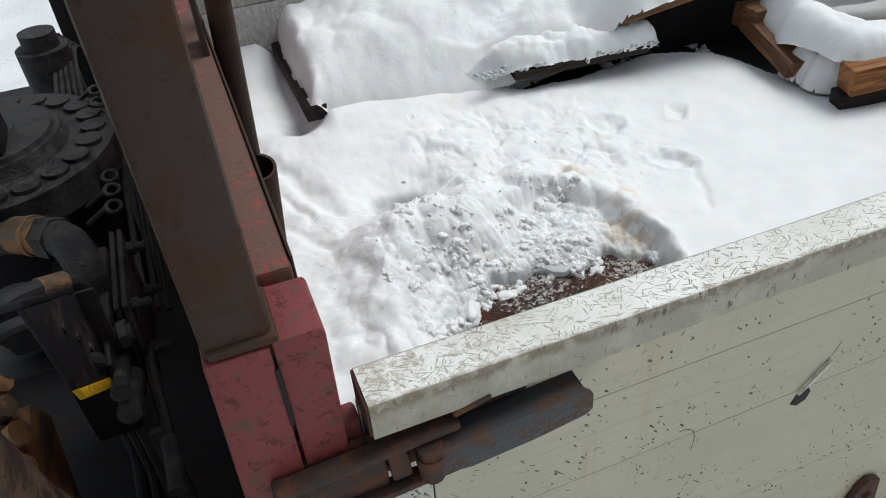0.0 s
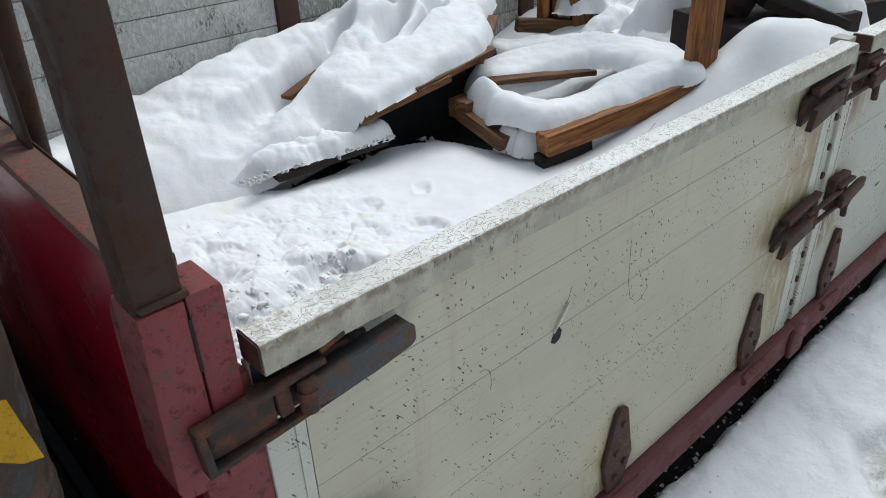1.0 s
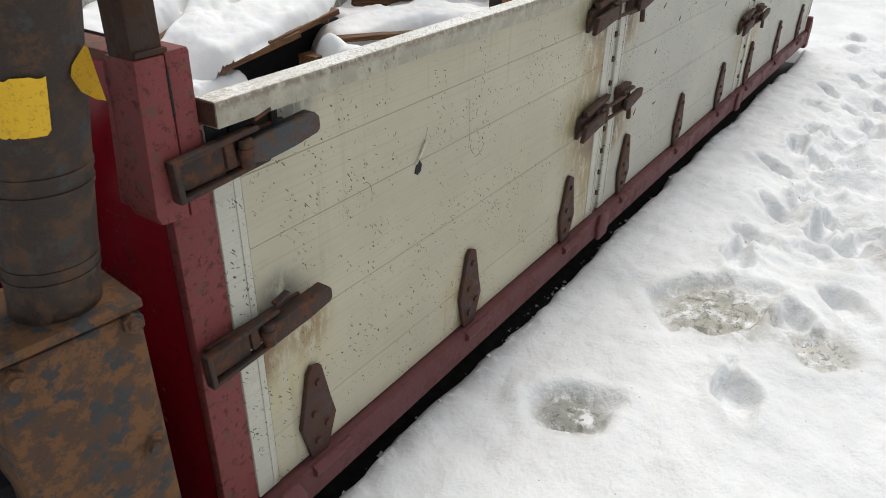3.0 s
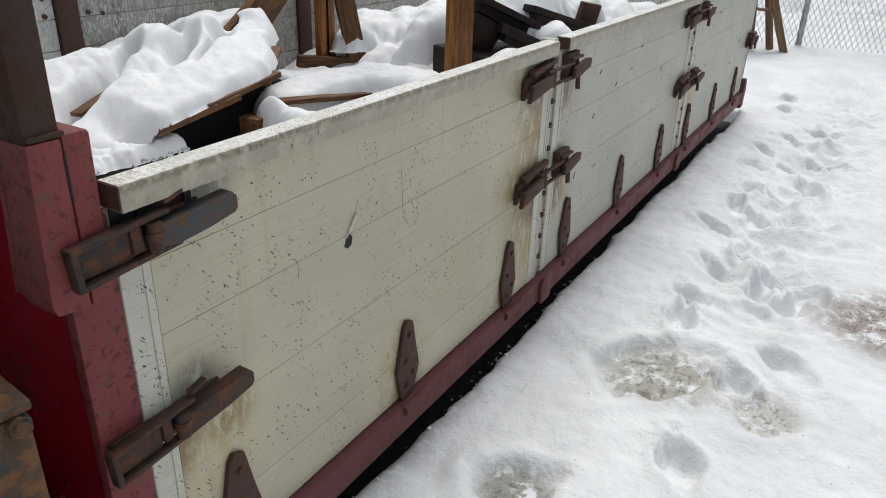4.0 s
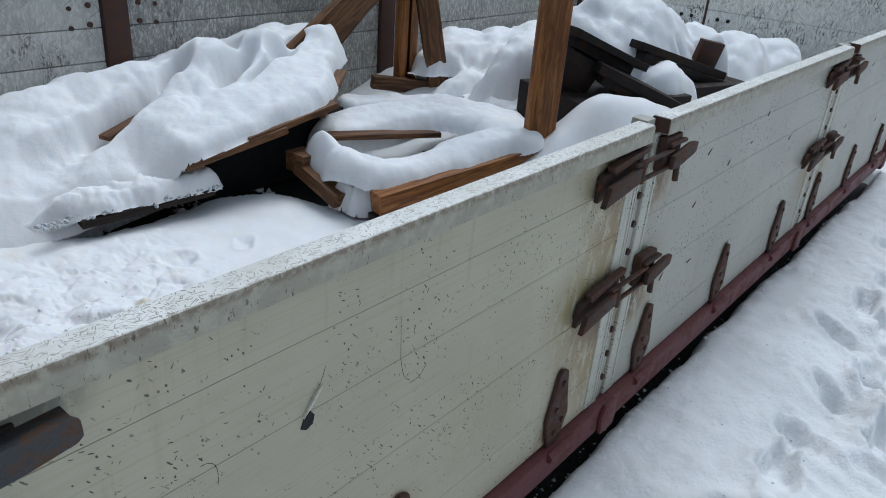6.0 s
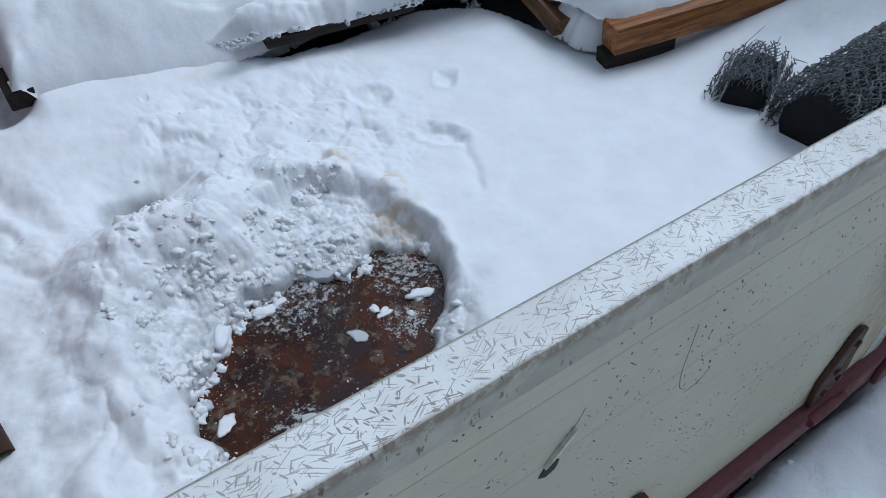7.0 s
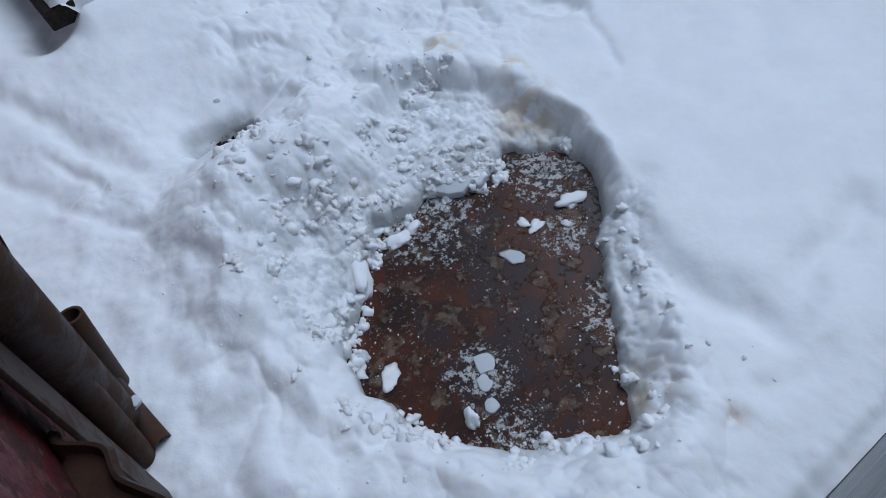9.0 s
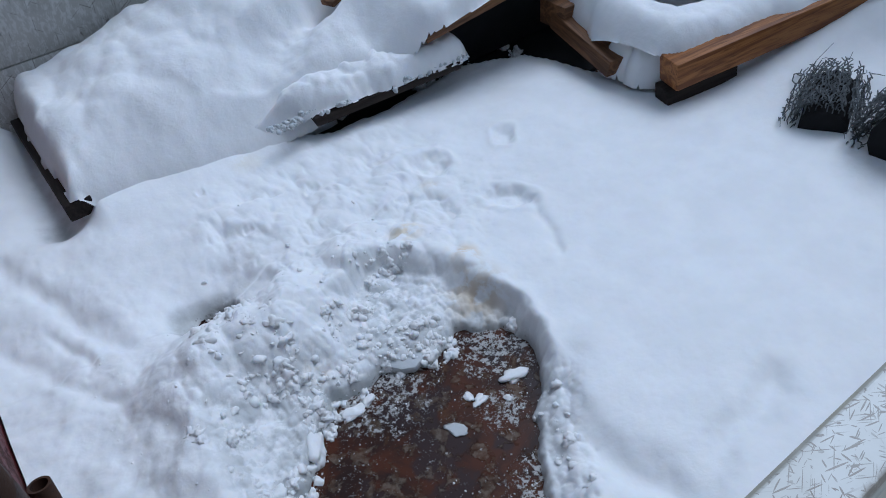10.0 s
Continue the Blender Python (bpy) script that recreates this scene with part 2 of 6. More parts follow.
def mat_cap():
    """The boards' top edge: white paint worn by many crossing thin scratches, darker on the faces below the top."""
    k = Mat("scratched_cap", 0.5)
    px, py, pz = (k.node("ShaderNodeSeparateXYZ", n, {0: k.pos}) for n in range(3))
    curl = k.noise(28, 2, 0.5)
    v = k.node("ShaderNodeCombineXYZ", 0, {0: px, 1: k.math("ADD", k.math("ADD", py, pz), k.math("MULTIPLY", curl, 0.0016)), 2: 0.0})
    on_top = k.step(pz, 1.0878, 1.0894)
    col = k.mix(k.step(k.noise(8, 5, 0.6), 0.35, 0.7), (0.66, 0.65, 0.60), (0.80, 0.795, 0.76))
    marks = None
    for n, (rot, sc, keep, size) in enumerate(((18, (70, 640), 0.30, 0.5), (-22, (76, 700), 0.30, 0.5), (44, (84, 560), 0.28, 0.5), (-58, (90, 600), 0.26, 0.5), (4, (80, 560), 0.22, 0.5), (75, (110, 600), 0.2, 0.5), (30, (130, 330), 0.16, 0.45), (-40, (40, 1000), 0.25, 0.5), (10, (150, 300), 0.12, 0.42), (35, (48, 1200), 0.3, 0.5))):
        d = k.dashes((0, 0, rot + 9 * (n % 3)), (sc[0] * (0.62, 0.9, 1.25, 1.0)[n % 4], sc[1] * (0.9, 1.15, 0.8)[n % 3], 1), keep * 0.86, size, v)
        d = k.math("MULTIPLY", d, k.step(k.noise(14 + n, 3, 0.6), 0.38, 0.5))
        marks = d if marks is None else k.math("MAXIMUM", marks, d)
    # Faces below the top take a darker base colour.
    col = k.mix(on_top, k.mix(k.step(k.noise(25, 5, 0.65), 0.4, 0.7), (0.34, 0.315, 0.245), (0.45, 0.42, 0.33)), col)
    chips = k.math("MULTIPLY", k.step(k.noise(55, 5, 0.75), 0.62, 0.645), k.math("SUBTRACT", 1.0, on_top))
    col = k.mix(k.math("MULTIPLY", chips, 0.85), col, (0.10, 0.085, 0.07))
    gouge = k.math("MULTIPLY", k.step(k.noise(1, 4, 0.7, k.turned((0, -50, 0), (150, 4, 38))), 0.62, 0.64), k.math("MULTIPLY", k.step(k.noise(5, 4, 0.6), 0.42, 0.52), k.math("SUBTRACT", 1.0, on_top)))
    col = k.mix(k.math("MULTIPLY", gouge, 0.85), col, (0.09, 0.065, 0.045))
    few = k.math("MULTIPLY", marks, k.math("ADD", k.math("MULTIPLY", on_top, 0.75), k.math("MULTIPLY", k.step(k.noise(6, 3, 0.6), 0.5, 0.62), 0.25)))
    col = k.mix(k.math("MULTIPLY", few, 0.85), col, (0.19, 0.145, 0.10))
    tan = k.math("MULTIPLY", k.near((0.02, 0, 1.08), 0.0, 0.25), k.step(k.noise(80, 4, 0.7), 0.47, 0.6))
    col = k.mix(k.math("MULTIPLY", tan, 0.6), col, (0.33, 0.27, 0.19))
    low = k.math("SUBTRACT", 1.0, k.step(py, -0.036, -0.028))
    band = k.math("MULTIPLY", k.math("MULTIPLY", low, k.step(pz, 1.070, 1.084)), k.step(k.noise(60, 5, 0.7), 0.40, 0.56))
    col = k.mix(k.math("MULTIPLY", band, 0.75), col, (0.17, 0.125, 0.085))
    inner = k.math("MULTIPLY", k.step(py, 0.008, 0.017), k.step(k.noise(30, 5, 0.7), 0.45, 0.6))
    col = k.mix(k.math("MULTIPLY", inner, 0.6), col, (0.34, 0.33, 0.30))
    return k.done(col, 0.5, k.bump(k.math("MULTIPLY", marks, on_top), 0.3, -0.002))


def mat_metal(name, base, rust, amount=0.5, rough=0.6, metal=0.3, scale=12.0, third=None, third_amt=0.4, bump=0.5):
    """Painted or bare steel with rust that comes through in blotches."""
    k = Mat(name, rough, metal)
    k.b.inputs["Specular IOR Level"].default_value = 0.28
    a = k.noise(scale, 6, 0.65)
    b = k.noise(scale * 5, 5, 0.7)
    lo = 0.62 - 0.32 * amount
    f = k.step(k.math("ADD", k.math("MULTIPLY", a, 0.75), k.math("MULTIPLY", b, 0.25)), lo, lo + 0.09)
    col = k.mix(f, base, rust)
    pits = k.step(k.noise(scale * 9, 4, 0.7), 0.60, 0.66)
    col = k.mix(k.math("MULTIPLY", pits, 0.5), col, tuple(c * 0.3 for c in base))
    col = k.mix(k.math("MULTIPLY", k.step(b, 0.5, 0.75), 0.45), col, tuple(c * 0.45 for c in rust))
    if third:
        g = k.step(k.noise(scale * 0.8, 5, 0.6, k.turned((20, 40, 10))), 0.56 - 0.1 * third_amt, 0.64 - 0.1 * third_amt)
        col = k.mix(k.math("MULTIPLY", g, 0.85), col, third)
    n1 = k.bump(k.noise(scale * 22, 4, 0.7), bump * 0.6, 0.002)
    return k.done(col, k.mix(f, (rough - 0.12,) * 3, (rough + 0.2,) * 3), k.bump(b, bump, 0.004, n1), k.math("MULTIPLY", k.math("SUBTRACT", 1.0, f), metal))


def mat_wood(name, light, dark, gloss=0.55, along=(1, 0, 0), dirt=0.3):
    """Sawn timber; the grain runs along the piece's own long axis."""
    k = Mat(name, gloss)
    k.b.inputs["Specular IOR Level"].default_value = 0.3
    sc = tuple(3.0 if a else 34.0 for a in along)
    v = k.turned((0, 0, 0), sc, k.obj)
    shift = k.node("ShaderNodeVectorMath", 0, {0: v, 1: k.node("ShaderNodeCombineXYZ", 0, {0: k.math("MULTIPLY", k.rand, 31.0), 1: k.math("MULTIPLY", k.rand, 17.0), 2: 0.0})}, operation="ADD")
    g = k.noise(1.0, 5, 0.6, shift, 0.9)
    col = k.mix(k.step(g, 0.38, 0.62), light, dark)
    fine = k.noise(5.0, 4, 0.7, shift)
    col = k.mix(k.math("MULTIPLY", k.step(fine, 0.48, 0.70), 0.65), col, tuple(c * 0.42 for c in dark))
    knots = k.dashes((0, 0, 0), tuple(0.9 * s for s in (3 if along[0] else 14, 3 if along[1] else 14, 3 if along[2] else 14)), 0.22, 0.16, k.obj)
    col = k.mix(k.math("MULTIPLY", knots, 0.7), col, tuple(c * 0.3 for c in dark))
    col = k.mix(k.math("MULTIPLY", k.step(k.noise(7, 5, 0.6), 0.5, 0.8), dirt), col, tuple(c * 0.55 for c in dark))
    return k.done(col, gloss, k.bump(g, 0.25, 0.003))


def mat_deck():
    """Wet brown plywood deck with rust-red stains and a thin crust of ice."""
    k = Mat("wet_plywood", 0.4)
    k.b.inputs["Specular IOR Level"].default_value = 0.2
    a = k.noise(9, 6, 0.65, None, 0.8)
    col = k.mix(k.step(a, 0.36, 0.62), (0.024, 0.0105, 0.008), (0.072, 0.021, 0.008))
    col = k.mix(k.math("MULTIPLY", k.step(k.noise(15, 6, 0.7), 0.56, 0.72), 0.7), col, (0.115, 0.055, 0.020))
    col = k.mix(k.math("MULTIPLY", k.step(k.noise(7, 4, 0.5), 0.53, 0.58), 0.85), col, (0.034, 0.021, 0.021))
    film = k.step(k.noise(19, 9, 0.68, None, 0.2), 0.525, 0.57)
    col = k.mix(k.math("MULTIPLY", film, 0.48), col, k.mix(k.step(k.noise(60, 5, 0.7), 0.4, 0.65), (0.10, 0.062, 0.036), (0.25, 0.21, 0.16)))
    crust = k.math("MULTIPLY", k.step(k.noise(11, 5, 0.7), 0.46, 0.60), k.step(k.noise(130, 6, 0.8), 0.60, 0.625))
    crust = k.math("MAXIMUM", crust, k.step(k.noise(48, 8, 0.74, None, 0.2), 0.630, 0.645))
    rim = None
    for p, q in (((0.90, 0.79, 0.265), 0.15), ((0.62, 0.86, 0.265), 0.17), ((0.75, 0.46, 0.265), 0.10), ((0.43, 0.37, 0.265), 0.12), ((0.80, 0.64, 0.265), 0.08), ((0.48, 0.52, 0.265), 0.09)):
        d = k.near(p, q * 0.2, q)
        rim = d if rim is None else k.math("MAXIMUM", rim, d)
    lace = k.math("ADD", k.noise(70, 7, 0.78), k.math("MULTIPLY", rim, 0.10))
    crust = k.math("MAXIMUM", crust, k.math("MULTIPLY", k.step(lace, 0.60, 0.625), k.step(rim, 0.05, 0.3)))
    col = k.mix(k.math("MULTIPLY", crust, 0.9), col, (0.55, 0.54, 0.52))
    return k.done(col, k.mix(film, (0.36,) * 3, (0.6,) * 3), k.bump(k.math("ADD", film, crust), 0.6, 0.003))


def mat_plain(name, col, rough=0.6, metal=0.0, vary=0.25, scale=20.0, bump=0.2):
    k = Mat(name, rough, metal)
    k.b.inputs["Specular IOR Level"].default_value = 0.3
    a = k.noise(scale, 5, 0.65)
    c = k.mix(k.step(a, 0.3, 0.7), tuple(x * (1 - vary) for x in col), tuple(min(1, x * (1 + vary)) for x in col))
    return k.done(c, None, k.bump(k.noise(scale * 8, 4, 0.7), bump, 0.003))


def mat_inner():
    """Inside of the near boards: grey weathered sheet with long dark streaks."""
    k = Mat("weathered_inner_sheet", 0.6)
    col = k.mix(k.step(k.noise(6, 5, 0.6), 0.35, 0.65), (0.30, 0.305, 0.30), (0.42, 0.425, 0.415))
    run = k.noise(1, 6, 0.7, k.turned((0, 6, 0), (5, 60, 120)))
    col = k.mix(k.math("MULTIPLY", k.step(run, 0.50, 0.62), 0.7), col, (0.16, 0.155, 0.145))
    col = k.mix(k.math("MULTIPLY", k.step(k.noise(1, 4, 0.7, k.turned((0, -4, 0), (9, 80, 260))), 0.60, 0.64), 0.6), col, (0.62, 0.62, 0.60))
    return k.done(col, 0.6, k.bump(run, 0.3, 0.003))


SNOW = mat_snow()
CLOD = mat_snow("snow_clods", (0.875, 0.878, 0.882), 1.2)
ICE = mat_snow("wet_ice", (0.56, 0.58, 0.59), 1.0)
BEDSNOW = mat_bed_snow()
GSNOW = mat_ground_snow()
RUSTY = (0.30, 0.17, 0.07)
PANEL = mat_panel("panel_paint", (0.535, 0.490, 0.360), (0.35, 0.305, 0.19), 0.85,
                  [((1.62, 0, 0.52), 0.22, (0.30, 0.20, 0.09), 0.8), ((1.60, 0, 0.80), 0.16, (0.32, 0.22, 0.10), 0.7), ((1.66, 0, 0.36), 0.2, (0.34, 0.26, 0.12), 0.6), ((0.80, 0, 0.33), 0.14, (0.40, 0.31, 0.15), 0.5), ((1.50, 0, 0.62), 0.2, (0.36, 0.30, 0.16), 0.8), ((1.52, 0, 0.95), 0.17, (0.35, 0.30, 0.18), 0.7), ((0.12, 0, 0.5), 0.2, (0.52, 0.45, 0.25), 0.5), ((1.1, 0, 0.5), 0.22, (0.42, 0.39, 0.26), 0.45),
                   ((1.66, 0, 0.55), 0.13, (0.13, 0.075, 0.035), 0.85), ((1.67, 0, 0.915), 0.11, (0.15, 0.085, 0.04), 0.8), ((1.56, 0, 0.945), 0.09, (0.17, 0.11, 0.055), 0.7), ((1.55, 0, 0.57), 0.10, (0.18, 0.115, 0.055), 0.7), ((0.03, 0, 0.555), 0.12, (0.24, 0.15, 0.07), 0.85), ((0.19, 0, 0.545), 0.09, (0.30, 0.21, 0.10), 0.7), ((0.83, 0, 0.23), 0.09, (0.22, 0.14, 0.07), 0.8), ((1.45, 0, 0.23), 0.09, (0.22, 0.14, 0.07), 0.8), ((0.12, 0, 0.665), 0.07, (0.2, 0.19, 0.16), 0.7), ((0.2, 0, 1.03), 0.07, (0.25, 0.24, 0.2), 0.7)])
PANEL_FAR = mat_panel("panel_paint_far", (0.47, 0.455, 0.385), (0.34, 0.325, 0.27), 1.3, [((1.85, 0, 0.55), 0.2, (0.34, 0.26, 0.13), 0.7), ((1.85, 0, 0.9), 0.16, (0.33, 0.25, 0.13), 0.6), ((1.82, 0, 0.53), 0.12, (0.15, 0.09, 0.04), 0.8), ((1.83, 0, 0.90), 0.10, (0.16, 0.10, 0.05), 0.7), ((3.62, 0, 0.55), 0.13, (0.16, 0.10, 0.05), 0.8), ((3.63, 0, 0.91), 0.11, (0.16, 0.10, 0.05), 0.8), ((3.58, 0, 0.5), 0.2, (0.34, 0.26, 0.13), 0.6), ((3.85, 0, 0.5), 0.2, (0.34, 0.26, 0.13), 0.6)])
STILE = mat_panel("stile_paint", (0.60, 0.58, 0.49), (0.36, 0.33, 0.26), 1.6)
BOARD_GREY = mat_scuffed("grey_board", (0.33, 0.325, 0.295), (0.58, 0.575, 0.54), (0.10, 0.095, 0.085), 0.5, 0.35)
BOARD_PALE = mat_scuffed("pale_board", (0.56, 0.555, 0.51), (0.66, 0.66, 0.63), (0.14, 0.13, 0.11), 0.6, 0.4, 0.25)
BOARD_TAIL = mat_scuffed("tail_board", (0.72, 0.71, 0.65), (0.82, 0.81, 0.77), (0.05, 0.042, 0.036), 0.8, 0.62, 0.12)
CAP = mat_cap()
INNER = mat_inner()
TORN = mat_plain("torn_paint", (0.60, 0.57, 0.48), 0.5, 0.0, 0.2, 60)
RED = mat_metal("red_paint", (0.215, 0.004, 0.012), (0.12, 0.012, 0.012), 0.12, 0.36, 0.0, 5.0, None, 0, 0.15)
RED_FADED = mat_metal("faded_red_paint", (0.205, 0.043, 0.043), (0.105, 0.034, 0.028), 0.30, 0.6, 0.0, 55.0, (0.13, 0.06, 0.04), 0.0, 0.35)
RED_INNER = mat_metal("worn_red_inner", (0.115, 0.016, 0.019), (0.055, 0.022, 0.018), 0.5, 0.6, 0.0, 26.0, (0.16, 0.06, 0.055), 0.1, 0.5)
RED_TOP = mat_metal("worn_red_top", (0.30, 0.035, 0.03), (0.14, 0.075, 0.055), 0.75, 0.5, 0.0, 22.0, None, 0, 0.5)
RAIL = mat_metal("rail_red", (0.128, 0.038, 0.041), (0.13, 0.05, 0.045), 0.4, 0.65, 0.0, 14.0)
BROWN = mat_metal("brown_steel", (0.044, 0.026, 0.019), (0.060, 0.030, 0.018), 0.45, 0.7, 0.1, 9.0)
HINGE = mat_metal("hinge_brown", (0.068, 0.036, 0.032), (0.09, 0.045, 0.028), 0.5, 0.65, 0.1, 30.0)
LATCH = mat_metal("latch_rust", (0.058, 0.034, 0.026), (0.125, 0.052, 0.028), 0.42, 0.7, 0.2, 35.0, (0.04, 0.033, 0.03), 0.3)
LEVER = mat_metal("lever_grey", (0.060, 0.062, 0.066), (0.10, 0.058, 0.038), 0.42, 0.5, 0.3, 30.0)
OUT = mat_metal("outrigger_rust", (0.095, 0.054, 0.033), (0.20, 0.098, 0.046), 0.50, 0.75, 0.0, 34.0, (0.046, 0.056, 0.062), 0.30, 0.9)
OUT_CYL = mat_metal("outrigger_tube", (0.038, 0.026, 0.020), (0.088, 0.050, 0.030), 0.42, 0.6, 0.05, 26.0, (0.046, 0.050, 0.049), 0.05, 0.7)
YELLOW = mat_metal("yellow_band", (0.72, 0.43, 0.02), (0.12, 0.08, 0.04), 0.12, 0.5, 0.0, 26.0)
BLACK = mat_metal("greasy_black", (0.011, 0.011, 0.014), (0.027, 0.020, 0.016), 0.4, 0.7, 0.0, 18.0)
GREASE = mat_metal("greasy_iron", (0.020, 0.020, 0.023), (0.052, 0.047, 0.044), 0.5, 0.5, 0.1, 30.0, None, 0, 1.0)
GALV = mat_plain("galvanised", (0.42, 0.43, 0.44), 0.5, 0.15)
WIRE = mat_plain("fence_wire", (0.17, 0.18, 0.19), 0.6, 0.2)
CHICKEN = mat_plain("dark_wire", (0.13, 0.14, 0.145), 0.45, 0.5)
RUBBER = mat_plain("tyre_rubber", (0.022, 0.022, 0.024), 0.7)
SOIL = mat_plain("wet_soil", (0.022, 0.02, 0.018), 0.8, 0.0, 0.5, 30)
DECK = mat_deck()
DARKWOOD = mat_wood("dark_wet_wood", (0.034, 0.025, 0.02), (0.016, 0.012, 0.010), 0.85)
WOOD = mat_wood("orange_timber", (0.38, 0.155, 0.042), (0.17, 0.060, 0.017), 0.5)
WOOD_Z = mat_wood("orange_timber_upright", (0.36, 0.165, 0.05), (0.22, 0.085, 0.025), 0.5, (0, 0, 1))
WOOD_OLD = mat_wood("brown_timber", (0.205, 0.098, 0.042), (0.085, 0.040, 0.018), 0.6)
PALLET = mat_wood("pallet_wood", (0.24, 0.145, 0.075), (0.13, 0.075, 0.04), 0.7)
# Near-black fill that paints the shade in gaps and inside the wire rolls.
VOID = mat_plain("void_shade", (0.008, 0.008, 0.009), 0.85)
WHITEBOX = mat_plain("grey_white_plastic", (0.5, 0.53, 0.55), 0.5)
SLATE = mat_metal("dark_scrap", (0.018, 0.014, 0.013), (0.045, 0.026, 0.018), 0.4, 0.75, 0.1, 20.0)
GRASS = mat_plain("dry_grass", (0.24, 0.19, 0.11), 0.8)
FAR_DARK = mat_plain("far_dark", (0.035, 0.035, 0.038), 0.7)

# ---- mesh helpers ----


def smooth(e0, e1, x):
    t = np.clip((x - e0) / (e1 - e0), 0, 1)
    return t * t * (3 - 2 * t)


def lattice(ix, iy, seed):
    h = np.sin(ix * 127.1 + iy * 311.7 + seed * 74.7) * 43758.5453
    return h - np.floor(h)


def fbm(x, y, scale, octaves=4, seed=0, gain=0.5):
    """Smooth noise over the plan, about -1 to 1."""
    out, amp, tot = 0.0, 1.0, 0.0
    for n in range(octaves):
        u, v = x * scale + 17.3 * n + seed * 3.1, y * scale - 9.7 * n + seed * 5.3
        iu, iv = np.floor(u), np.floor(v)
        fu, fv = u - iu, v - iv
        fu, fv = fu * fu * fu * (fu * (fu * 6 - 15) + 10), fv * fv * fv * (fv * (fv * 6 - 15) + 10)
        a, b = lattice(iu, iv, seed + n), lattice(iu + 1, iv, seed + n)
        c, d = lattice(iu, iv + 1, seed + n), lattice(iu + 1, iv + 1, seed + n)
        out = out + amp * (2 * ((a + (b - a) * fu) * (1 - fv) + (c + (d - c) * fu) * fv) - 1)
        tot += amp
        amp, scale = amp * gain, scale * 2.03
    return out / tot


def lumps(x, y, scale, seed=0):
    """Rounded clods: 1 in the middle of a clod, 0 between them."""
    u, v = x * scale, y * scale
    iu, iv = np.floor(u), np.floor(v)
    best = np.full(np.shape(u), 9.0)
    for du in (-1, 0, 1):
        for dv in (-1, 0, 1):
            cu, cv = iu + du, iv + dv
            px, py = cu + lattice(cu, cv, seed), cv + lattice(cu, cv, seed + 5)
            r = 0.45 + 0.6 * lattice(cu, cv, seed + 9)
            best = np.minimum(best, ((u - px) ** 2 + (v - py) ** 2) / r)
    return np.sqrt(np.clip(1 - best, 0, 1))


def billow(x, y, scale, octaves=4, seed=0, gain=0.5):
    """Puffy noise, 0 in the creases to about 1 on the puffs."""
    out, amp, tot = 0.0, 1.0, 0.0
    for n in range(octaves):
        out = out + amp * np.abs(fbm(x + 3.7 * n, y - 2.9 * n, scale, 1, seed + 11 * n))
        tot += 0.55 * amp
        amp, scale = amp * gain, scale * 2.05
    return out / tot


def seg_dist(x, y, a, b):
    ax, ay, bx, by = *a[:2], *b[:2]
    dx, dy = bx - ax, by - ay
    t = np.clip(((x - ax) * dx + (y - ay) * dy) / (dx * dx + dy * dy + 1e-9), 0, 1)
    return np.hypot(x - ax - t * dx, y - ay - t * dy), t


def poly_dist(x, y, pts):
    """Distance to a closed outline, negative inside."""
    d, inside = np.full(np.shape(x), 9.0), np.zeros(np.shape(x), bool)
    for (ax, ay), (bx, by) in zip(pts, pts[1:] + pts[:1]):
        d = np.minimum(d, seg_dist(x, y, (ax, ay), (bx, by))[0])
        cross = ((ay > y) != (by > y)) & (x < (bx - ax) * (y - ay) / (by - ay + 1e-12) + ax)
        inside ^= cross
    return np.where(inside, -d, d)


def sheet(name, xs, ys, z, material, keep=None):
    """A height sheet over a grid; keep: where there is any."""
    nx, ny = len(xs), len(ys)
    gx, gy = np.meshgrid(xs, ys, indexing="ij")
    co = np.stack([gx, gy, z], -1).reshape(-1, 3)
    i = np.arange(nx * ny).reshape(nx, ny)
    faces = np.stack([i[:-1, :-1], i[1:, :-1], i[1:, 1:], i[:-1, 1:]], -1).reshape(-1, 4)
    if keep is not None:
        k = keep.reshape(-1)
        faces = faces[k[faces].all(1)]
        used = np.unique(faces)
        remap = np.full(len(co), -1)
        remap[used] = np.arange(len(used))
        co, faces = co[used], remap[faces]
    me = bpy.data.meshes.new(name)
    me.from_pydata(co.tolist(), [], faces.tolist())
    me.polygons.foreach_set("use_smooth", [True] * len(me.polygons))
    me.materials.append(material)
    return new(name, me)


def box(bm, lo, hi, bevel=0.0, m=None):
    lo, hi = Vector(lo), Vector(hi)
    made = bmesh.ops.create_cube(bm, size=1.0)["verts"]
    for v in made:
        v.co = Vector((lo[i] + (v.co[i] + 0.5) * (hi[i] - lo[i]) for i in range(3)))
    if bevel:
        edges = list({e for v in made for e in v.link_edges})
        res = bmesh.ops.bevel(bm, geom=edges, offset=bevel, segments=2, profile=0.5, affect="EDGES")
        made = list({v for f in res["faces"] for v in f.verts} | {v for v in made if v.is_valid})
    if m is not None:
        bmesh.ops.transform(bm, matrix=m, verts=made)
    return made


def rod(bm, a, b, r, seg=16, r2=None, cap=True):
    a, b = Vector(a), Vector(b)
    d = b - a
    m = Matrix.Translation((a + b) / 2) @ d.to_track_quat("Z", "Y").to_matrix().to_4x4()
    return bmesh.ops.create_cone(bm, cap_ends=cap, segments=seg, radius1=r, radius2=r if r2 is None else r2, depth=d.length, matrix=m)["verts"]


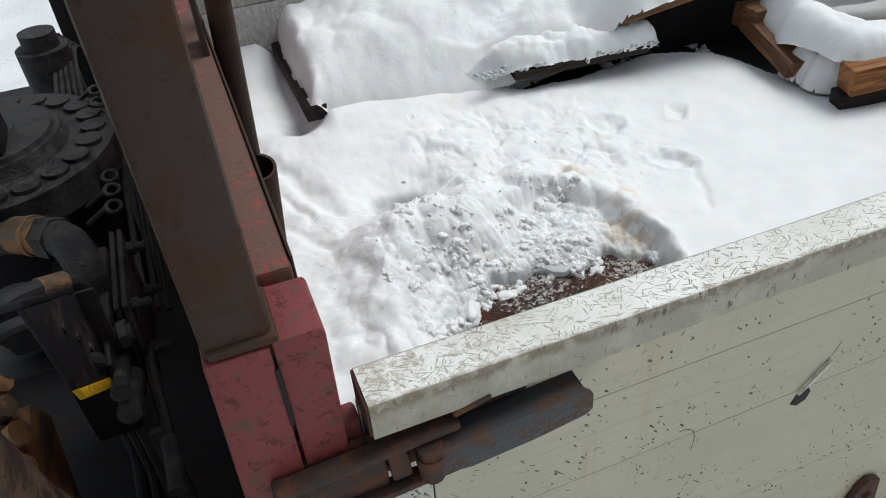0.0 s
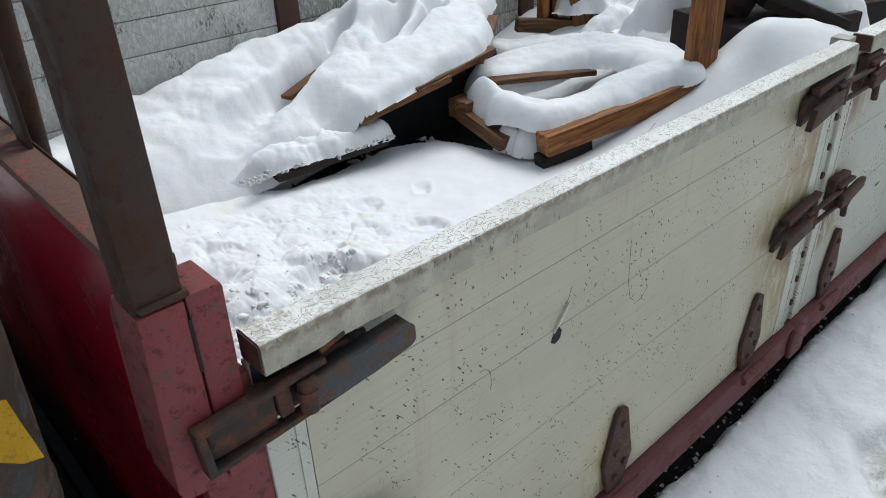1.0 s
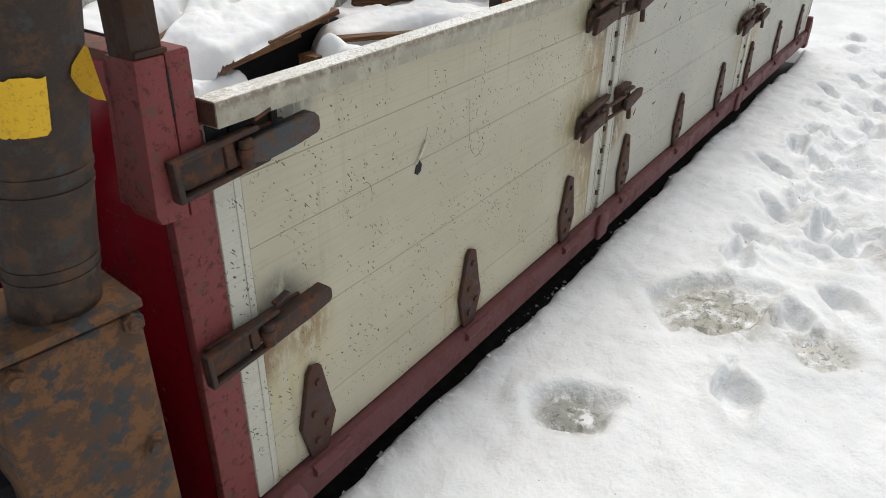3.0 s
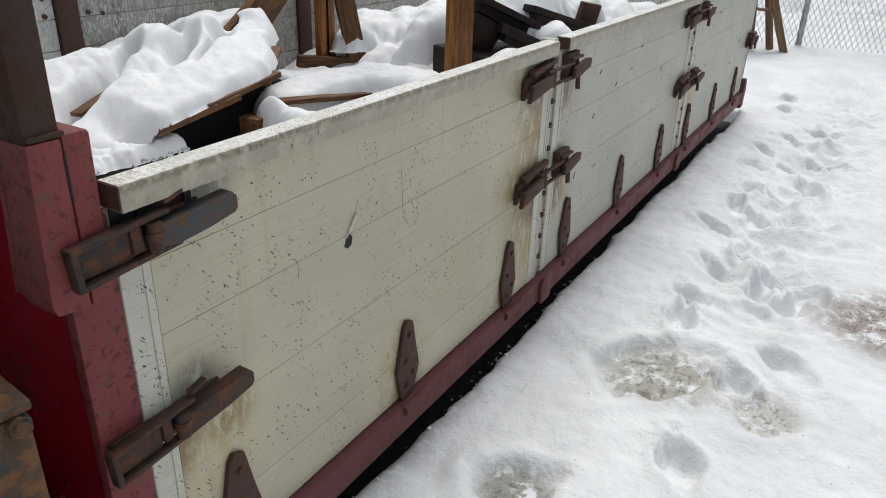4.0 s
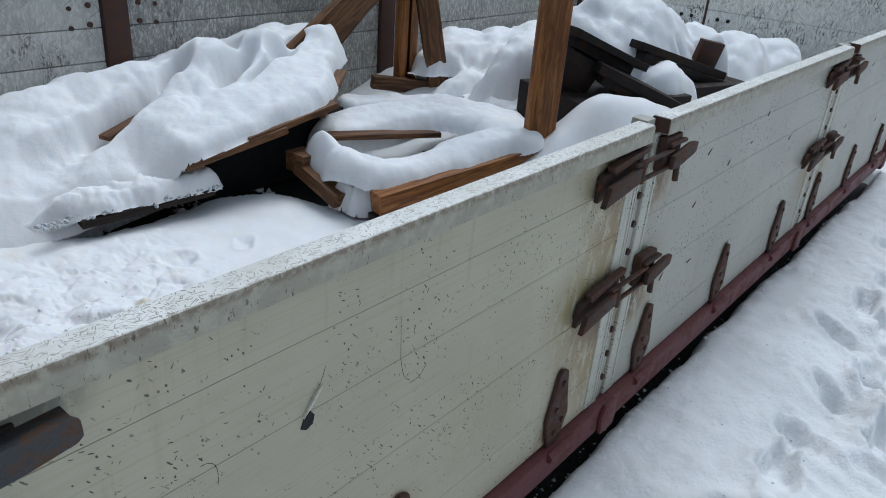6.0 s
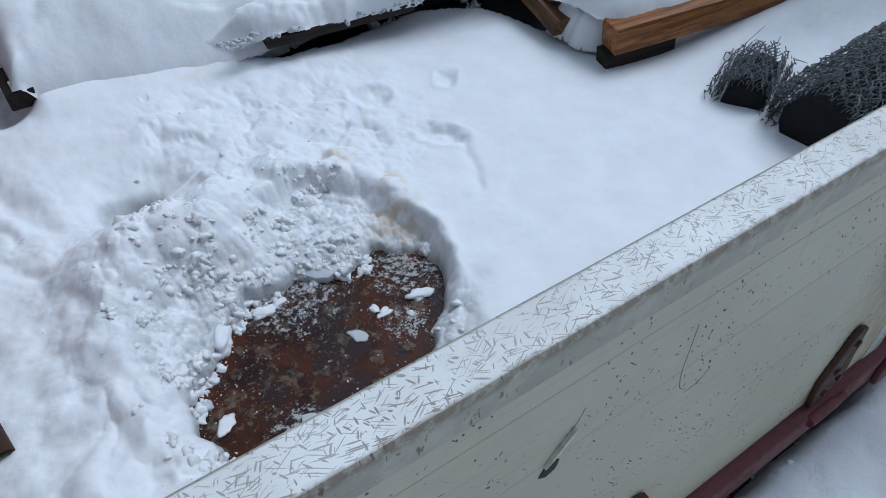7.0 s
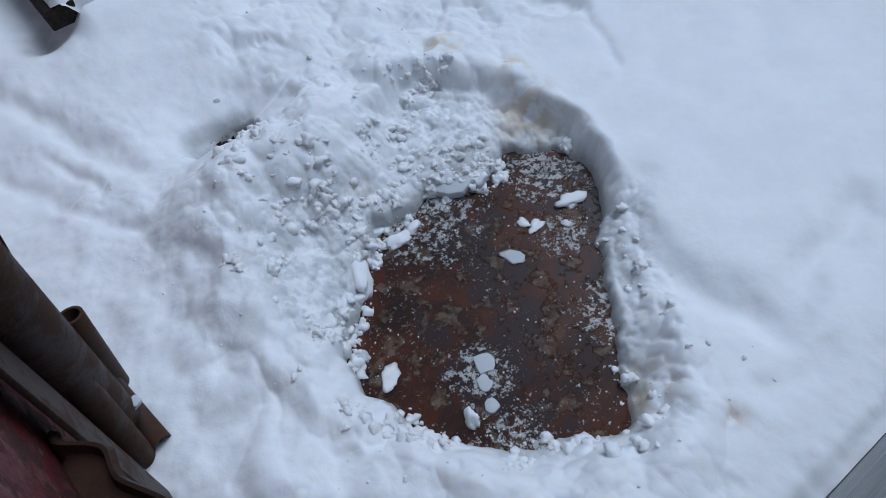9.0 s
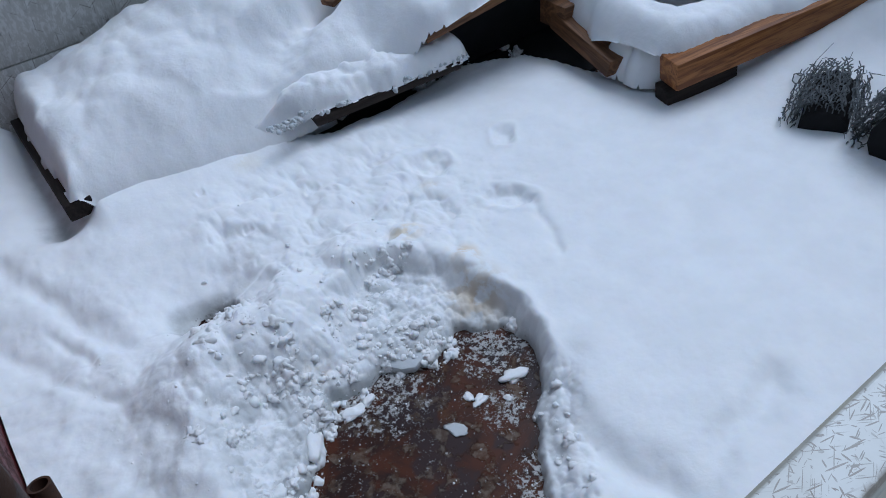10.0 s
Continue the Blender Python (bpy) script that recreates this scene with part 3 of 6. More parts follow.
def prism(bm, pts, axis, lo, hi, bevel=0.0):
    """An outline in the plane across an axis (x: y,z; y: x,z; z: x,y), made thick from lo to hi."""
    def at(p, v):
        return {"x": (v, p[0], p[1]), "y": (p[0], v, p[1]), "z": (p[0], p[1], v)}[axis]
    a = [bm.verts.new(at(p, lo)) for p in pts]
    b = [bm.verts.new(at(p, hi)) for p in pts]
    fs = [bm.faces.new(a), bm.faces.new(b[::-1])]
    for n in range(len(pts)):
        fs.append(bm.faces.new((a[n], b[n], b[(n + 1) % len(pts)], a[(n + 1) % len(pts)])))
    bmesh.ops.recalc_face_normals(bm, faces=fs)
    if bevel:
        bmesh.ops.bevel(bm, geom=list({e for f in fs for e in f.edges}), offset=bevel, segments=2, profile=0.5, affect="EDGES")


def pipe(bm, pts, r, seg=10, rings=8):
    """A hose or wire along a smooth line through the points."""
    P = [Vector(p) for p in pts]
    line = []
    for n in range(len(P) - 1):
        p0, p1, p2, p3 = P[max(n - 1, 0)], P[n], P[n + 1], P[min(n + 2, len(P) - 1)]
        for s in range(rings):
            t = s / rings
            line.append(0.5 * (2 * p1 + (p2 - p0) * t + (2 * p0 - 5 * p1 + 4 * p2 - p3) * t * t + (3 * p1 - p0 - 3 * p2 + p3) * t ** 3))
    line.append(P[-1])
    prev = None
    for n, c in enumerate(line):
        d = (line[min(n + 1, len(line) - 1)] - line[max(n - 1, 0)]).normalized()
        q = d.to_track_quat("Z", "Y")
        ring = [bm.verts.new(c + q @ Vector((r * math.cos(2 * math.pi * k / seg), r * math.sin(2 * math.pi * k / seg), 0))) for k in range(seg)]
        if prev:
            for k in range(seg):
                bm.faces.new((prev[k], prev[(k + 1) % seg], ring[(k + 1) % seg], ring[k]))
        else:
            bm.faces.new(ring[::-1])
        prev = ring
    bm.faces.new(prev)


def thing(name, at, label, category, group="", kind=""):
    ob = new(name)
    ob.empty_display_size = 0.05
    ob.matrix_world = Matrix.Translation(at)
    return tagged(ob, label, category, group, kind)


def part(name, bm, material, parent=None, label="", flat=False):
    """Links a bmesh, in world places, as one mesh under its thing or part."""
    me = bpy.data.meshes.new(name)
    bmesh.ops.recalc_face_normals(bm, faces=bm.faces)
    bm.to_mesh(me)
    bm.free()
    if not flat:
        me.polygons.foreach_set("use_smooth", [True] * len(me.polygons))
        me.set_sharp_from_angle(angle=radians(32))
    me.materials.append(material)
    ob = new(name, me)
    if parent:
        ob.parent = parent
        if parent.parent is None:
            ob.matrix_parent_inverse = Matrix.Translation(-parent.location)
    if label:
        ob["label"] = label
    return ob


def beam(name, a, b, w, h, material, parent=None, label="", roll=0.0, bevel=0.004):
    """A straight piece of timber from a to b, w wide and h deep; its own x axis runs along it."""
    a, b = Vector(a), Vector(b)
    d = (b - a).normalized()
    side = Vector((0, 0, 1)).cross(d)
    side = side.normalized() if side.length > 1e-4 else Vector((0, 1, 0))
    up = d.cross(side)
    m = Matrix((d, side, up)).transposed().to_4x4()
    m.translation = (a + b) / 2
    m = m @ pose(0, 0, 0, roll, 0, 0)
    bm = bmesh.new()
    L = (b - a).length
    box(bm, (-L / 2, -w / 2, -h / 2), (L / 2, w / 2, h / 2), bevel)
    me = bpy.data.meshes.new(name)
    bm.to_mesh(me)
    bm.free()
    me.polygons.foreach_set("use_smooth", [True] * len(me.polygons))
    me.set_sharp_from_angle(angle=radians(32))
    me.materials.append(material)
    ob = new(name, me)
    if parent:
        ob.parent = parent
        ob.matrix_basis = Matrix.Translation(-parent.matrix_world.translation) @ m if parent.parent is None else m
    else:
        ob.matrix_world = m
    if label:
        ob["label"] = label
    return ob


# ---- ground ----
TOP, LEN, WID, DECKZ = 1.09, 5.62, 2.45, 0.265


def ground_height(x, y):
    wx, wy = x + 0.030 * fbm(x, y, 6, 3, 91), y + 0.030 * fbm(x, y, 6, 3, 92)
    near = (1 - smooth(7.5, 9, x)) * smooth(-0.6, 0.2, x) * smooth(-3.5, -2.2, y) * (1 - smooth(0.2, 0.5, y))
    z = 0.014 * fbm(x, y, 1.1, 4, 3) + 0.008 * fbm(x, y, 6, 4, 8) + near * (0.006 * fbm(x, y, 22, 3, 9) + 0.018 * lumps(wx, wy, 2.6, 10) ** 1.5 + 0.010 * lumps(wx, wy, 7, 13) + 0.009 * billow(wx, wy, 11, 4, 11) + 0.006 * lumps(wx, wy, 24, 14))
    rough = smooth(9.4, 12.0, x) + 0.12 * smooth(3.5, 7, y) * (1 - smooth(9.4, 12.0, x))
    z = z + rough * (0.14 * fbm(x, y, 0.5, 4, 21) + 0.30 * billow(x, y, 0.9, 5, 5, 0.55) + 0.10 * billow(x, y, 3.1, 3, 7))
    z = z + 0.10 * smooth(6.5, 9.2, x) + 0.8 * smooth(10.5, 26, x) + 5.0 * smooth(30, 200, np.hypot(x, y))
    track = np.exp(-(((y + 0.66 + 0.02 * x) / 0.27) ** 2)) * smooth(1.8, 2.5, x) * (1 - smooth(7.2, 8.2, x))
    z = z - track * (0.012 + 0.055 * fbm(wx, wy, 6, 4, 12) + 0.075 * lumps(wx, wy, 4.6, 31) ** 1.5 + 0.040 * lumps(wx, wy, 8, 33) - 0.03)
    for px, py, a, s in ((3.10, -0.437, 70, 1), (2.62, -0.552, 60, 1), (2.85, -0.603, 20, 1), (2.74, -0.774, 75, 1.1), (3.76, -0.631, 60, 1), (4.13, -0.748, 15, 1.1), (2.29, -0.532, 65, 1.1), (2.55, -0.725, 10, 1), (2.44, -0.868, 25, 1.1), (3.45, -0.437, 15, 1), (3.33, -0.584, 30, 1), (3.40, -0.748, 70, 1),
                         (3.77, -0.466, 10, 1), (5.47, -0.642, 15, 1.1), (4.70, -0.375, 20, 1), (4.30, -0.405, 50, 1), (5.93, -0.346, 10, 1), (4.72, -0.786, 60, 1), (2.58, -0.956, 30, 1), (1.89, -0.911, 35, 1.1), (2.05, -0.506, 10, 1), (4.45, -0.58, 15, 1), (5.1, -0.5, 40, 1), (6.4, -0.3, 10, 1), (1.66, -0.80, 20, 1), (1.15, -0.75, 25, 0.9)):
        c, n = math.cos(radians(a)), math.sin(radians(a))
        u, v = (wx - px) * c + (wy - py) * n, -(wx - px) * n + (wy - py) * c
        r = ((u / (0.125 * s)) ** 2 + (v / (0.060 * s)) ** 2) * (1 + 0.7 * fbm(x, y, 13, 2, 45))
        heel = 0.6 + 0.4 * np.sign(u) * smooth(0.02, 0.05, np.abs(u))
        z = z - 0.068 * heel * (1 - smooth(0.55, 1.35, r)) + 0.016 * np.exp(-((np.sqrt(r) - 1.35) / 0.25) ** 2)
    for pts, d in (([(1.37, -0.45), (1.58, -0.30), (1.80, -0.40), (1.85, -0.69), (1.66, -0.71), (1.54, -0.66), (1.45, -0.52)], 0.050), ([(0.73, -0.31), (0.82, -0.23), (0.93, -0.31), (0.94, -0.45), (0.81, -0.46)], 0.040), ([(1.45, -0.86), (1.62, -0.80), (1.70, -0.90), (1.55, -1.0)], 0.03)):
        r = poly_dist(wx, wy, pts) + 0.035 * fbm(x, y, 7, 3, 40)
        z = z - d * (1 - smooth(-0.03, 0.015, r)) + 0.012 * np.exp(-((r - 0.045) / 0.03) ** 2) + (1 - smooth(-0.05, 0.0, r)) * (0.026 * lumps(wx, wy, 15, 3) * smooth(0.35, 0.55, fbm(x, y, 6, 2, 44) * 0.5 + 0.5) + 0.008 * lumps(x, y, 40, 4))
    # the snow thins out beside the side rail and is gone under the body
    edge = 0.004 + 0.028 * fbm(x, y * 0, 5, 4, 17)
    under = smooth(edge - 0.045, edge + 0.02, y) * (1 - smooth(2.6, 2.7, y)) * smooth(-1.7, -1.6, x) * (1 - smooth(5.6, 5.75, x))
    crumbly = under * (1 - under) * 4
    return z - under * (0.10 + z) + crumbly * (0.014 * lumps(x, y, 26, 47) + 0.006 * fbm(x, y, 40, 3, 48))


def graded(fine, far):
    xs = np.concatenate(fine)
    out, pre, s1, s0 = [], [], fine[-1][1] - fine[-1][0], fine[0][1] - fine[0][0]
    while (out[-1] if out else xs[-1]) < far:
        s1 *= 1.2
        out.append((out[-1] if out else xs[-1]) + s1)
    while (pre[-1] if pre else xs[0]) > -far:
        s0 *= 1.2
        pre.append((pre[-1] if pre else xs[0]) - s0)
    return np.array(pre[::-1] + list(xs) + out)


gx = graded([np.arange(-0.4, 6.6, 0.02), np.arange(6.6, 20, 0.075)], 900)
gy = graded([np.arange(-5, -1.7, 0.06), np.arange(-1.7, 0.1, 0.015), np.arange(0.1, 14, 0.09)], 900)
GX, GY = np.meshgrid(gx, gy, indexing="ij")
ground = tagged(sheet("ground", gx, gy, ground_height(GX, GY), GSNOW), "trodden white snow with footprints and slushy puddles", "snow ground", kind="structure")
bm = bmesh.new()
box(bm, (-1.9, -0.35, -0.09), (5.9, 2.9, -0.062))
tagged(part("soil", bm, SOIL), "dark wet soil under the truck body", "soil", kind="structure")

# ---- load bed ----
bm = bmesh.new()
box(bm, (-0.055, 0.05, 0.21), (LEN - 0.06, WID - 0.02, DECKZ), 0.002)
tagged(part("floor", bm, DECK), "wet brown plywood load floor with ice crust", "load floor", kind="structure")

rail = thing("side_rail", (0, -0.02, 0.11), "faded red steel side rail along the bed edge", "rail")
bm = bmesh.new()
box(bm, (-0.075, -0.03, 0.105), (LEN + 0.05, 0.045, 0.198), 0.006)
part("channel", bm, RAIL, rail)
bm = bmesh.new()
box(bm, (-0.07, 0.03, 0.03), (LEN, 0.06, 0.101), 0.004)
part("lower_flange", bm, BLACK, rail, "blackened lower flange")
for n, x in enumerate((0.05, 1.74, 3.66)):
    bm = bmesh.new()
    prism(bm, [(x - 0.04, 0.10), (x + 0.04, 0.10), (x + 0.05, 0.16), (x + 0.03, 0.205), (x - 0.03, 0.205), (x - 0.05, 0.16)], "y", -0.045, -0.031, 0.004)
    part("joint_plate", bm, RAIL, rail)
bm = bmesh.new()
prism(bm, [(LEN - 0.02, 0.07), (LEN + 0.08, 0.07), (LEN + 0.09, 0.22), (LEN + 0.05, 0.30), (LEN + 0.0, 0.30)], "y", -0.035, 0.03, 0.005)
part("end_bracket", bm, RAIL, rail)

SEAMS = [0.203, 0.332, 0.573, 0.79, 0.934, 1.045]


def dropside(x0, x1, paint, label, hole=False):
    root = thing("dropside_panel", (x0, 0, 0.2), label, "truck sideboard", "dropside panels")
    bm = bmesh.new()
    box(bm, (x0, 0.0145, 0.203), (x1, 0.0185, 1.044))
    part("inner_skin", bm, INNER, root, "grey weathered inner sheet")
    for lo, hi in zip(SEAMS, SEAMS[1:]):
        bm = bmesh.new()
        prism(bm, [(0.0, lo + 0.0004), (0.014, lo + 0.0004), (0.014, hi - 0.0004), (0.0, hi - 0.0004), (-0.0005, hi - 0.0012), (-0.0005, lo + 0.0012)], "x", x0 + 0.062, x1 - 0.062)
        part("plank", bm, paint, root)
    for a, b in ((x0, x0 + 0.060), (x1 - 0.060, x1)):
        bm = bmesh.new()
        box(bm, (a, -0.004, 0.204), (b, 0.0142, 1.043), 0.003)
        part("end_stile", bm, STILE, root, "white worn end stile")
        bm = bmesh.new()
        c = (a + b) / 2
        box(bm, (c + 0.012, -0.006, 0.21), (c + 0.018, -0.0042, 1.04))
        part("stile_bead", bm, STILE, root)
    bm = bmesh.new()
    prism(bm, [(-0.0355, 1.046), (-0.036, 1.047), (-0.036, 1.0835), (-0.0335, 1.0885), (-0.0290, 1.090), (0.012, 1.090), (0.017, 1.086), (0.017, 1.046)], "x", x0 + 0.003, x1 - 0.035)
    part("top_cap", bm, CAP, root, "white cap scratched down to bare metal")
    # A dark plate paints the shade of the hollow cap end.
    bm = bmesh.new()
    box(bm, (x0 + 0.0005, -0.0335, 1.049), (x0 + 0.0026, 0.0145, 1.0875))
    part("cap_end", bm, HINGE, root, "dark brown plate painting the shaded hollow in the cap end")
    return root


def strap_hinge(x, parent):
    bm = bmesh.new()
    pts = [(x - 0.030, 0.198), (x + 0.022, 0.198), (x + 0.055, 0.285), (x + 0.040, 0.345), (x + 0.020, 0.440), (x - 0.008, 0.452), (x - 0.022, 0.435), (x - 0.046, 0.335), (x - 0.055, 0.30)]
    prism(bm, pts, "y", -0.0145, -0.0022, 0.002)
    strap = part("hinge_strap", bm, HINGE, parent, "brown rusty strap hinge")
    for dx, z in ((0.002, 0.405), (-0.016, 0.325), (0.022, 0.275), (-0.012, 0.245)):
        bm = bmesh.new()
        rod(bm, (x + dx, -0.021, z), (x + dx, -0.012, z), 0.009, 6)
        part("bolt_head", bm, HINGE, strap)
    bm = bmesh.new()
    rod(bm, (x - 0.05, -0.030, 0.185), (x + 0.045, -0.030, 0.185), 0.015, 12)
    rod(bm, (x + 0.045, -0.033, 0.188), (x + 0.075, -0.033, 0.190), 0.011, 10)
    part("hinge_knuckle", bm, RAIL, strap, "faded red knuckle")


def latch(x, z, parent, recess=False, grey=False):
    """An over-centre latch: loop of two bars, roller, long lever, hooked on the post."""
    m = Matrix.Translation((x, 0, z))
    y = -0.002
    if recess:
        # No real recess: a flat black plate paints its shade.
        bm = bmesh.new()
        box(bm, (0.0, -0.006, -0.005), (0.150, -0.003, 0.046), 0, m)
        box(bm, (0.135, -0.014, 0.012), (0.150, -0.003, 0.046), 0.002, m)
        part("recess_plate", bm, BLACK, parent, "flat black plate painting the shaded recess behind the latch")
    bm = bmesh.new()
    box(bm, (-0.075, -0.016, -0.040), (0.012, -0.005, 0.020), 0.003, m)
    box(bm, (0.012, -0.012, -0.042), (0.165, -0.004, 0.018), 0.003, m)
    box(bm, (-0.078, -0.030, -0.036), (0.011, -0.0165, 0.014), 0.003, m)
    base = part("latch_plate", bm, LATCH, parent, "rusty latch with loop and lever")
    bm = bmesh.new()
    tilt = Matrix.Translation((x, 0, z)) @ pose(0, 0, 0, 0, -4, 0)
    box(bm, (-0.085, -0.040, 0.016), (0.085, -0.020, 0.026), 0.003, tilt)
    box(bm, (0.085, -0.038, 0.017), (0.125, -0.022, 0.025), 0.003, tilt @ pose(0, 0, 0, 0, -10, 0))
    part("upper_bar", bm, LATCH, base)
    bm = bmesh.new()
    box(bm, (-0.085, -0.040, -0.046), (0.10, -0.020, -0.036), 0.003, tilt)
    part("lower_bar", bm, LATCH, base)
    bm = bmesh.new()
    box(bm, (-0.092, -0.040, -0.046), (-0.080, -0.018, 0.026), 0.003, tilt)
    part("loop_end", bm, LATCH, base)
    bm = bmesh.new()
    rod(bm, (x + 0.052, -0.036, z - 0.034), (x + 0.052, -0.036, z + 0.016), 0.0125, 14)
    rod(bm, (x + 0.052, -0.036, z - 0.014), (x + 0.052, -0.036, z + 0.000), 0.0145, 14)
    part("roller", bm, LATCH, base)
    bm = bmesh.new()
    box(bm, (0.012, -0.034, -0.030), (0.032, -0.012, 0.014), 0.003, tilt)
    part("guide_block", bm, LATCH, base)
    bm = bmesh.new()
    pts = [(0.048, -0.026), (0.09, -0.033), (0.155, -0.028), (0.214, -0.019), (0.222, -0.012), (0.221, 0.010), (0.212, 0.019), (0.133, 0.014), (0.060, 0.010)]
    prism(bm, [(x + a, z + b) for a, b in pts], "y", -0.046, -0.038, 0.0025)
    part("lever", bm, LEVER if grey else LATCH, base, "dark grey steel lever" if grey else "rusty brown lever")
    bm = bmesh.new()
    pts = [(0.060, 0.006), (0.133, 0.010), (0.212, 0.015), (0.212, 0.020), (0.133, 0.015), (0.060, 0.011)]
    prism(bm, [(x + a, z + b) for a, b in pts], "y", -0.046, -0.016, 0.0015)
    part("lever_flange", bm, LEVER if grey else LATCH, base)
    return base


def joint_latch(x, z, parent, s=1.0):
    """A latch that bridges the joint at x between two boards, with its catch on the next one."""
    def P(a):
        return x + a * s
    bm = bmesh.new()
    prism(bm, [(P(-0.27), z - 0.055), (P(-0.06), z - 0.02), (P(-0.05), z + 0.035), (P(-0.26), z + 0.012)], "y", -0.020, -0.006, 0.003)
    base = part("latch_plate", bm, LATCH, parent, "rusty latch bridging two boards")
    bm = bmesh.new()
    prism(bm, [(P(-0.29), z - 0.055), (P(-0.12), z - 0.030), (P(-0.12), z + 0.010), (P(-0.27), z - 0.005)], "y", -0.052, -0.036, 0.003)
    part("lever", bm, LATCH, base, "brown steel lever")
    for dz in (-0.030, 0.016):
        bm = bmesh.new()
        box(bm, (P(-0.14), -0.046, z + dz - 0.004), (P(0.07), -0.034, z + dz + 0.005), 0.002)
        part("loop_bar", bm, LATCH, base)
    bm = bmesh.new()
    rod(bm, (P(-0.10), -0.038, z - 0.036), (P(-0.10), -0.038, z + 0.022), 0.012, 12)
    part("roller", bm, LATCH, base)
    bm = bmesh.new()
    prism(bm, [(P(-0.23), z + 0.012), (P(-0.06), z + 0.035), (P(-0.05), z + 0.052), (P(-0.24), z + 0.034)], "y", -0.034, -0.012, 0.003)
    part("upper_plate", bm, HINGE, base, "dark greasy plate")
    bm = bmesh.new()
    box(bm, (P(0.045), -0.032, z - 0.048), (P(0.145), -0.006, z + 0.050), 0.005)
    catch = part("catch_plate", bm, HINGE, base, "dark rusty catch")
    bm = bmesh.new()
    prism(bm, [(P(0.055), z - 0.034), (P(0.10), z - 0.036), (P(0.205), z - 0.014), (P(0.21), z + 0.016), (P(0.17), z + 0.020), (P(0.06), z + 0.004)], "y", -0.056, -0.040, 0.004)
    part("catch_bar", bm, LATCH, catch)
    bm = bmesh.new()
    box(bm, (P(0.05), -0.046, z + 0.026), (P(0.15), -0.030, z + 0.036), 0.003)
    part("catch_lip", bm, LATCH, catch)
    bm = bmesh.new()
    rod(bm, (P(0.115), -0.046, z - 0.078), (P(0.105), -0.046, z - 0.020), 0.009, 8)
    part("hook_pin", bm, LATCH, catch)
    return base


def stake(x0, x1, z1):
    root = thing("stake_post", ((x0 + x1) / 2, 0, 0.11), "narrow white stake post with bolt holes between boards", "post", "stake posts")
    bm = bmesh.new()
    box(bm, (x0, 0.004, 0.20), (x1, 0.05, z1), 0.003)
    part("channel", bm, PANEL_FAR, root)
    bm = bmesh.new()
    box(bm, (x0 + 0.003, -0.002, 0.20), (x0 + 0.010, 0.003, z1 - 0.05))
    part("edge_strip", bm, STILE, root)
    for n in range(9):
        z = 0.28 + n * 0.085
        bm = bmesh.new()
        rod(bm, ((x0 + x1) / 2 + 0.006, -0.004, z), ((x0 + x1) / 2 + 0.006, 0.006, z), 0.010, 10)
        part("bolt", bm, HINGE, root)


p1 = dropside(0.0, 1.70, PANEL, "off-white aluminium sideboard with nicks, scratches and a punched hole")
p2 = dropside(1.755, 3.66, PANEL_FAR, "off-white aluminium sideboard with small dents")
p3 = dropside(3.735, 5.60, PANEL_FAR, "off-white aluminium sideboard at the tail end")
stake(1.704, 1.751, 1.085)
stake(3.664, 3.731, 1.085)
for x in (0.185, 0.823, 1.455):
    strap_hinge(x, p1)
for x in (1.968, 2.628, 3.292):
    strap_hinge(x, p2)
for x in (3.865, 4.572, 5.26):
    strap_hinge(x, p3)
latch(0.0, 1.0, p1, True, True)
latch(0.0, 0.632, p1)
joint_latch(1.725, 0.985, p1)
joint_latch(1.725, 0.635, p1)
joint_latch(3.70, 0.985, p2)
joint_latch(3.70, 0.62, p2)
joint_latch(5.585, 0.985, p3, 0.5)
joint_latch(5.585, 0.615, p3, 0.5)
rd = random.Random(8)
for n in range(16):
    bm = bmesh.new()
    dx, dz = 1.95 + 3.4 * rd.random(), 0.35 + 0.6 * rd.random()
    if abs(dx - 3.70) < 0.25:
        continue
    rod(bm, (dx, -0.0015, dz), (dx + 0.012 + 0.02 * rd.random(), -0.0015, dz + 0.025 * rd.random()), 0.0022, 6, 0.0008)
    part("dent", bm, LATCH, p2 if dx < 3.7 else p3, "small rusty dent")
for z in (0.98, 0.62):
    bm = bmesh.new()
    box(bm, (5.50, -0.045, z - 0.05), (5.62, -0.004, z + 0.05), 0.006)
    part("end_catch", bm, LATCH, p3, "rusty catch at the rear corner")

# the punched hole and the long scratches on the first board
# A thin black patch paints the dark inside of the hole.
bm = bmesh.new()
prism(bm, [(0.568, 0.765), (0.580, 0.757), (0.594, 0.763), (0.598, 0.779), (0.590, 0.791), (0.576, 0.785)], "y", -0.0016, 0.001)
part("hole", bm, BLACK, p1, "dark punched hole with torn edge")
bm = bmesh.new()
prism(bm, [(0.572, 0.786), (0.590, 0.803), (0.606, 0.821), (0.612, 0.835), (0.604, 0.829), (0.590, 0.812), (0.580, 0.798)], "y", -0.006, -0.001)
part("torn_edge", bm, TORN, p1, "pale torn paint beside the hole")
for pts in ([(0.385, 0.805), (0.398, 0.803), (0.409, 0.792), (0.413, 0.77), (0.411, 0.752)], [(0.80, 0.885), (0.803, 0.84), (0.806, 0.79), (0.818, 0.745), (0.835, 0.728)], [(0.602, 0.824), (0.614, 0.841), (0.622, 0.864)],
            [(0.835, 0.72), (0.86, 0.722), (0.88, 0.74)]):
    bm = bmesh.new()
    pipe(bm, [(a, -0.0002, b) for a, b in pts], 0.0007, 5, 5)
    part("scratch", bm, BLACK, p1)

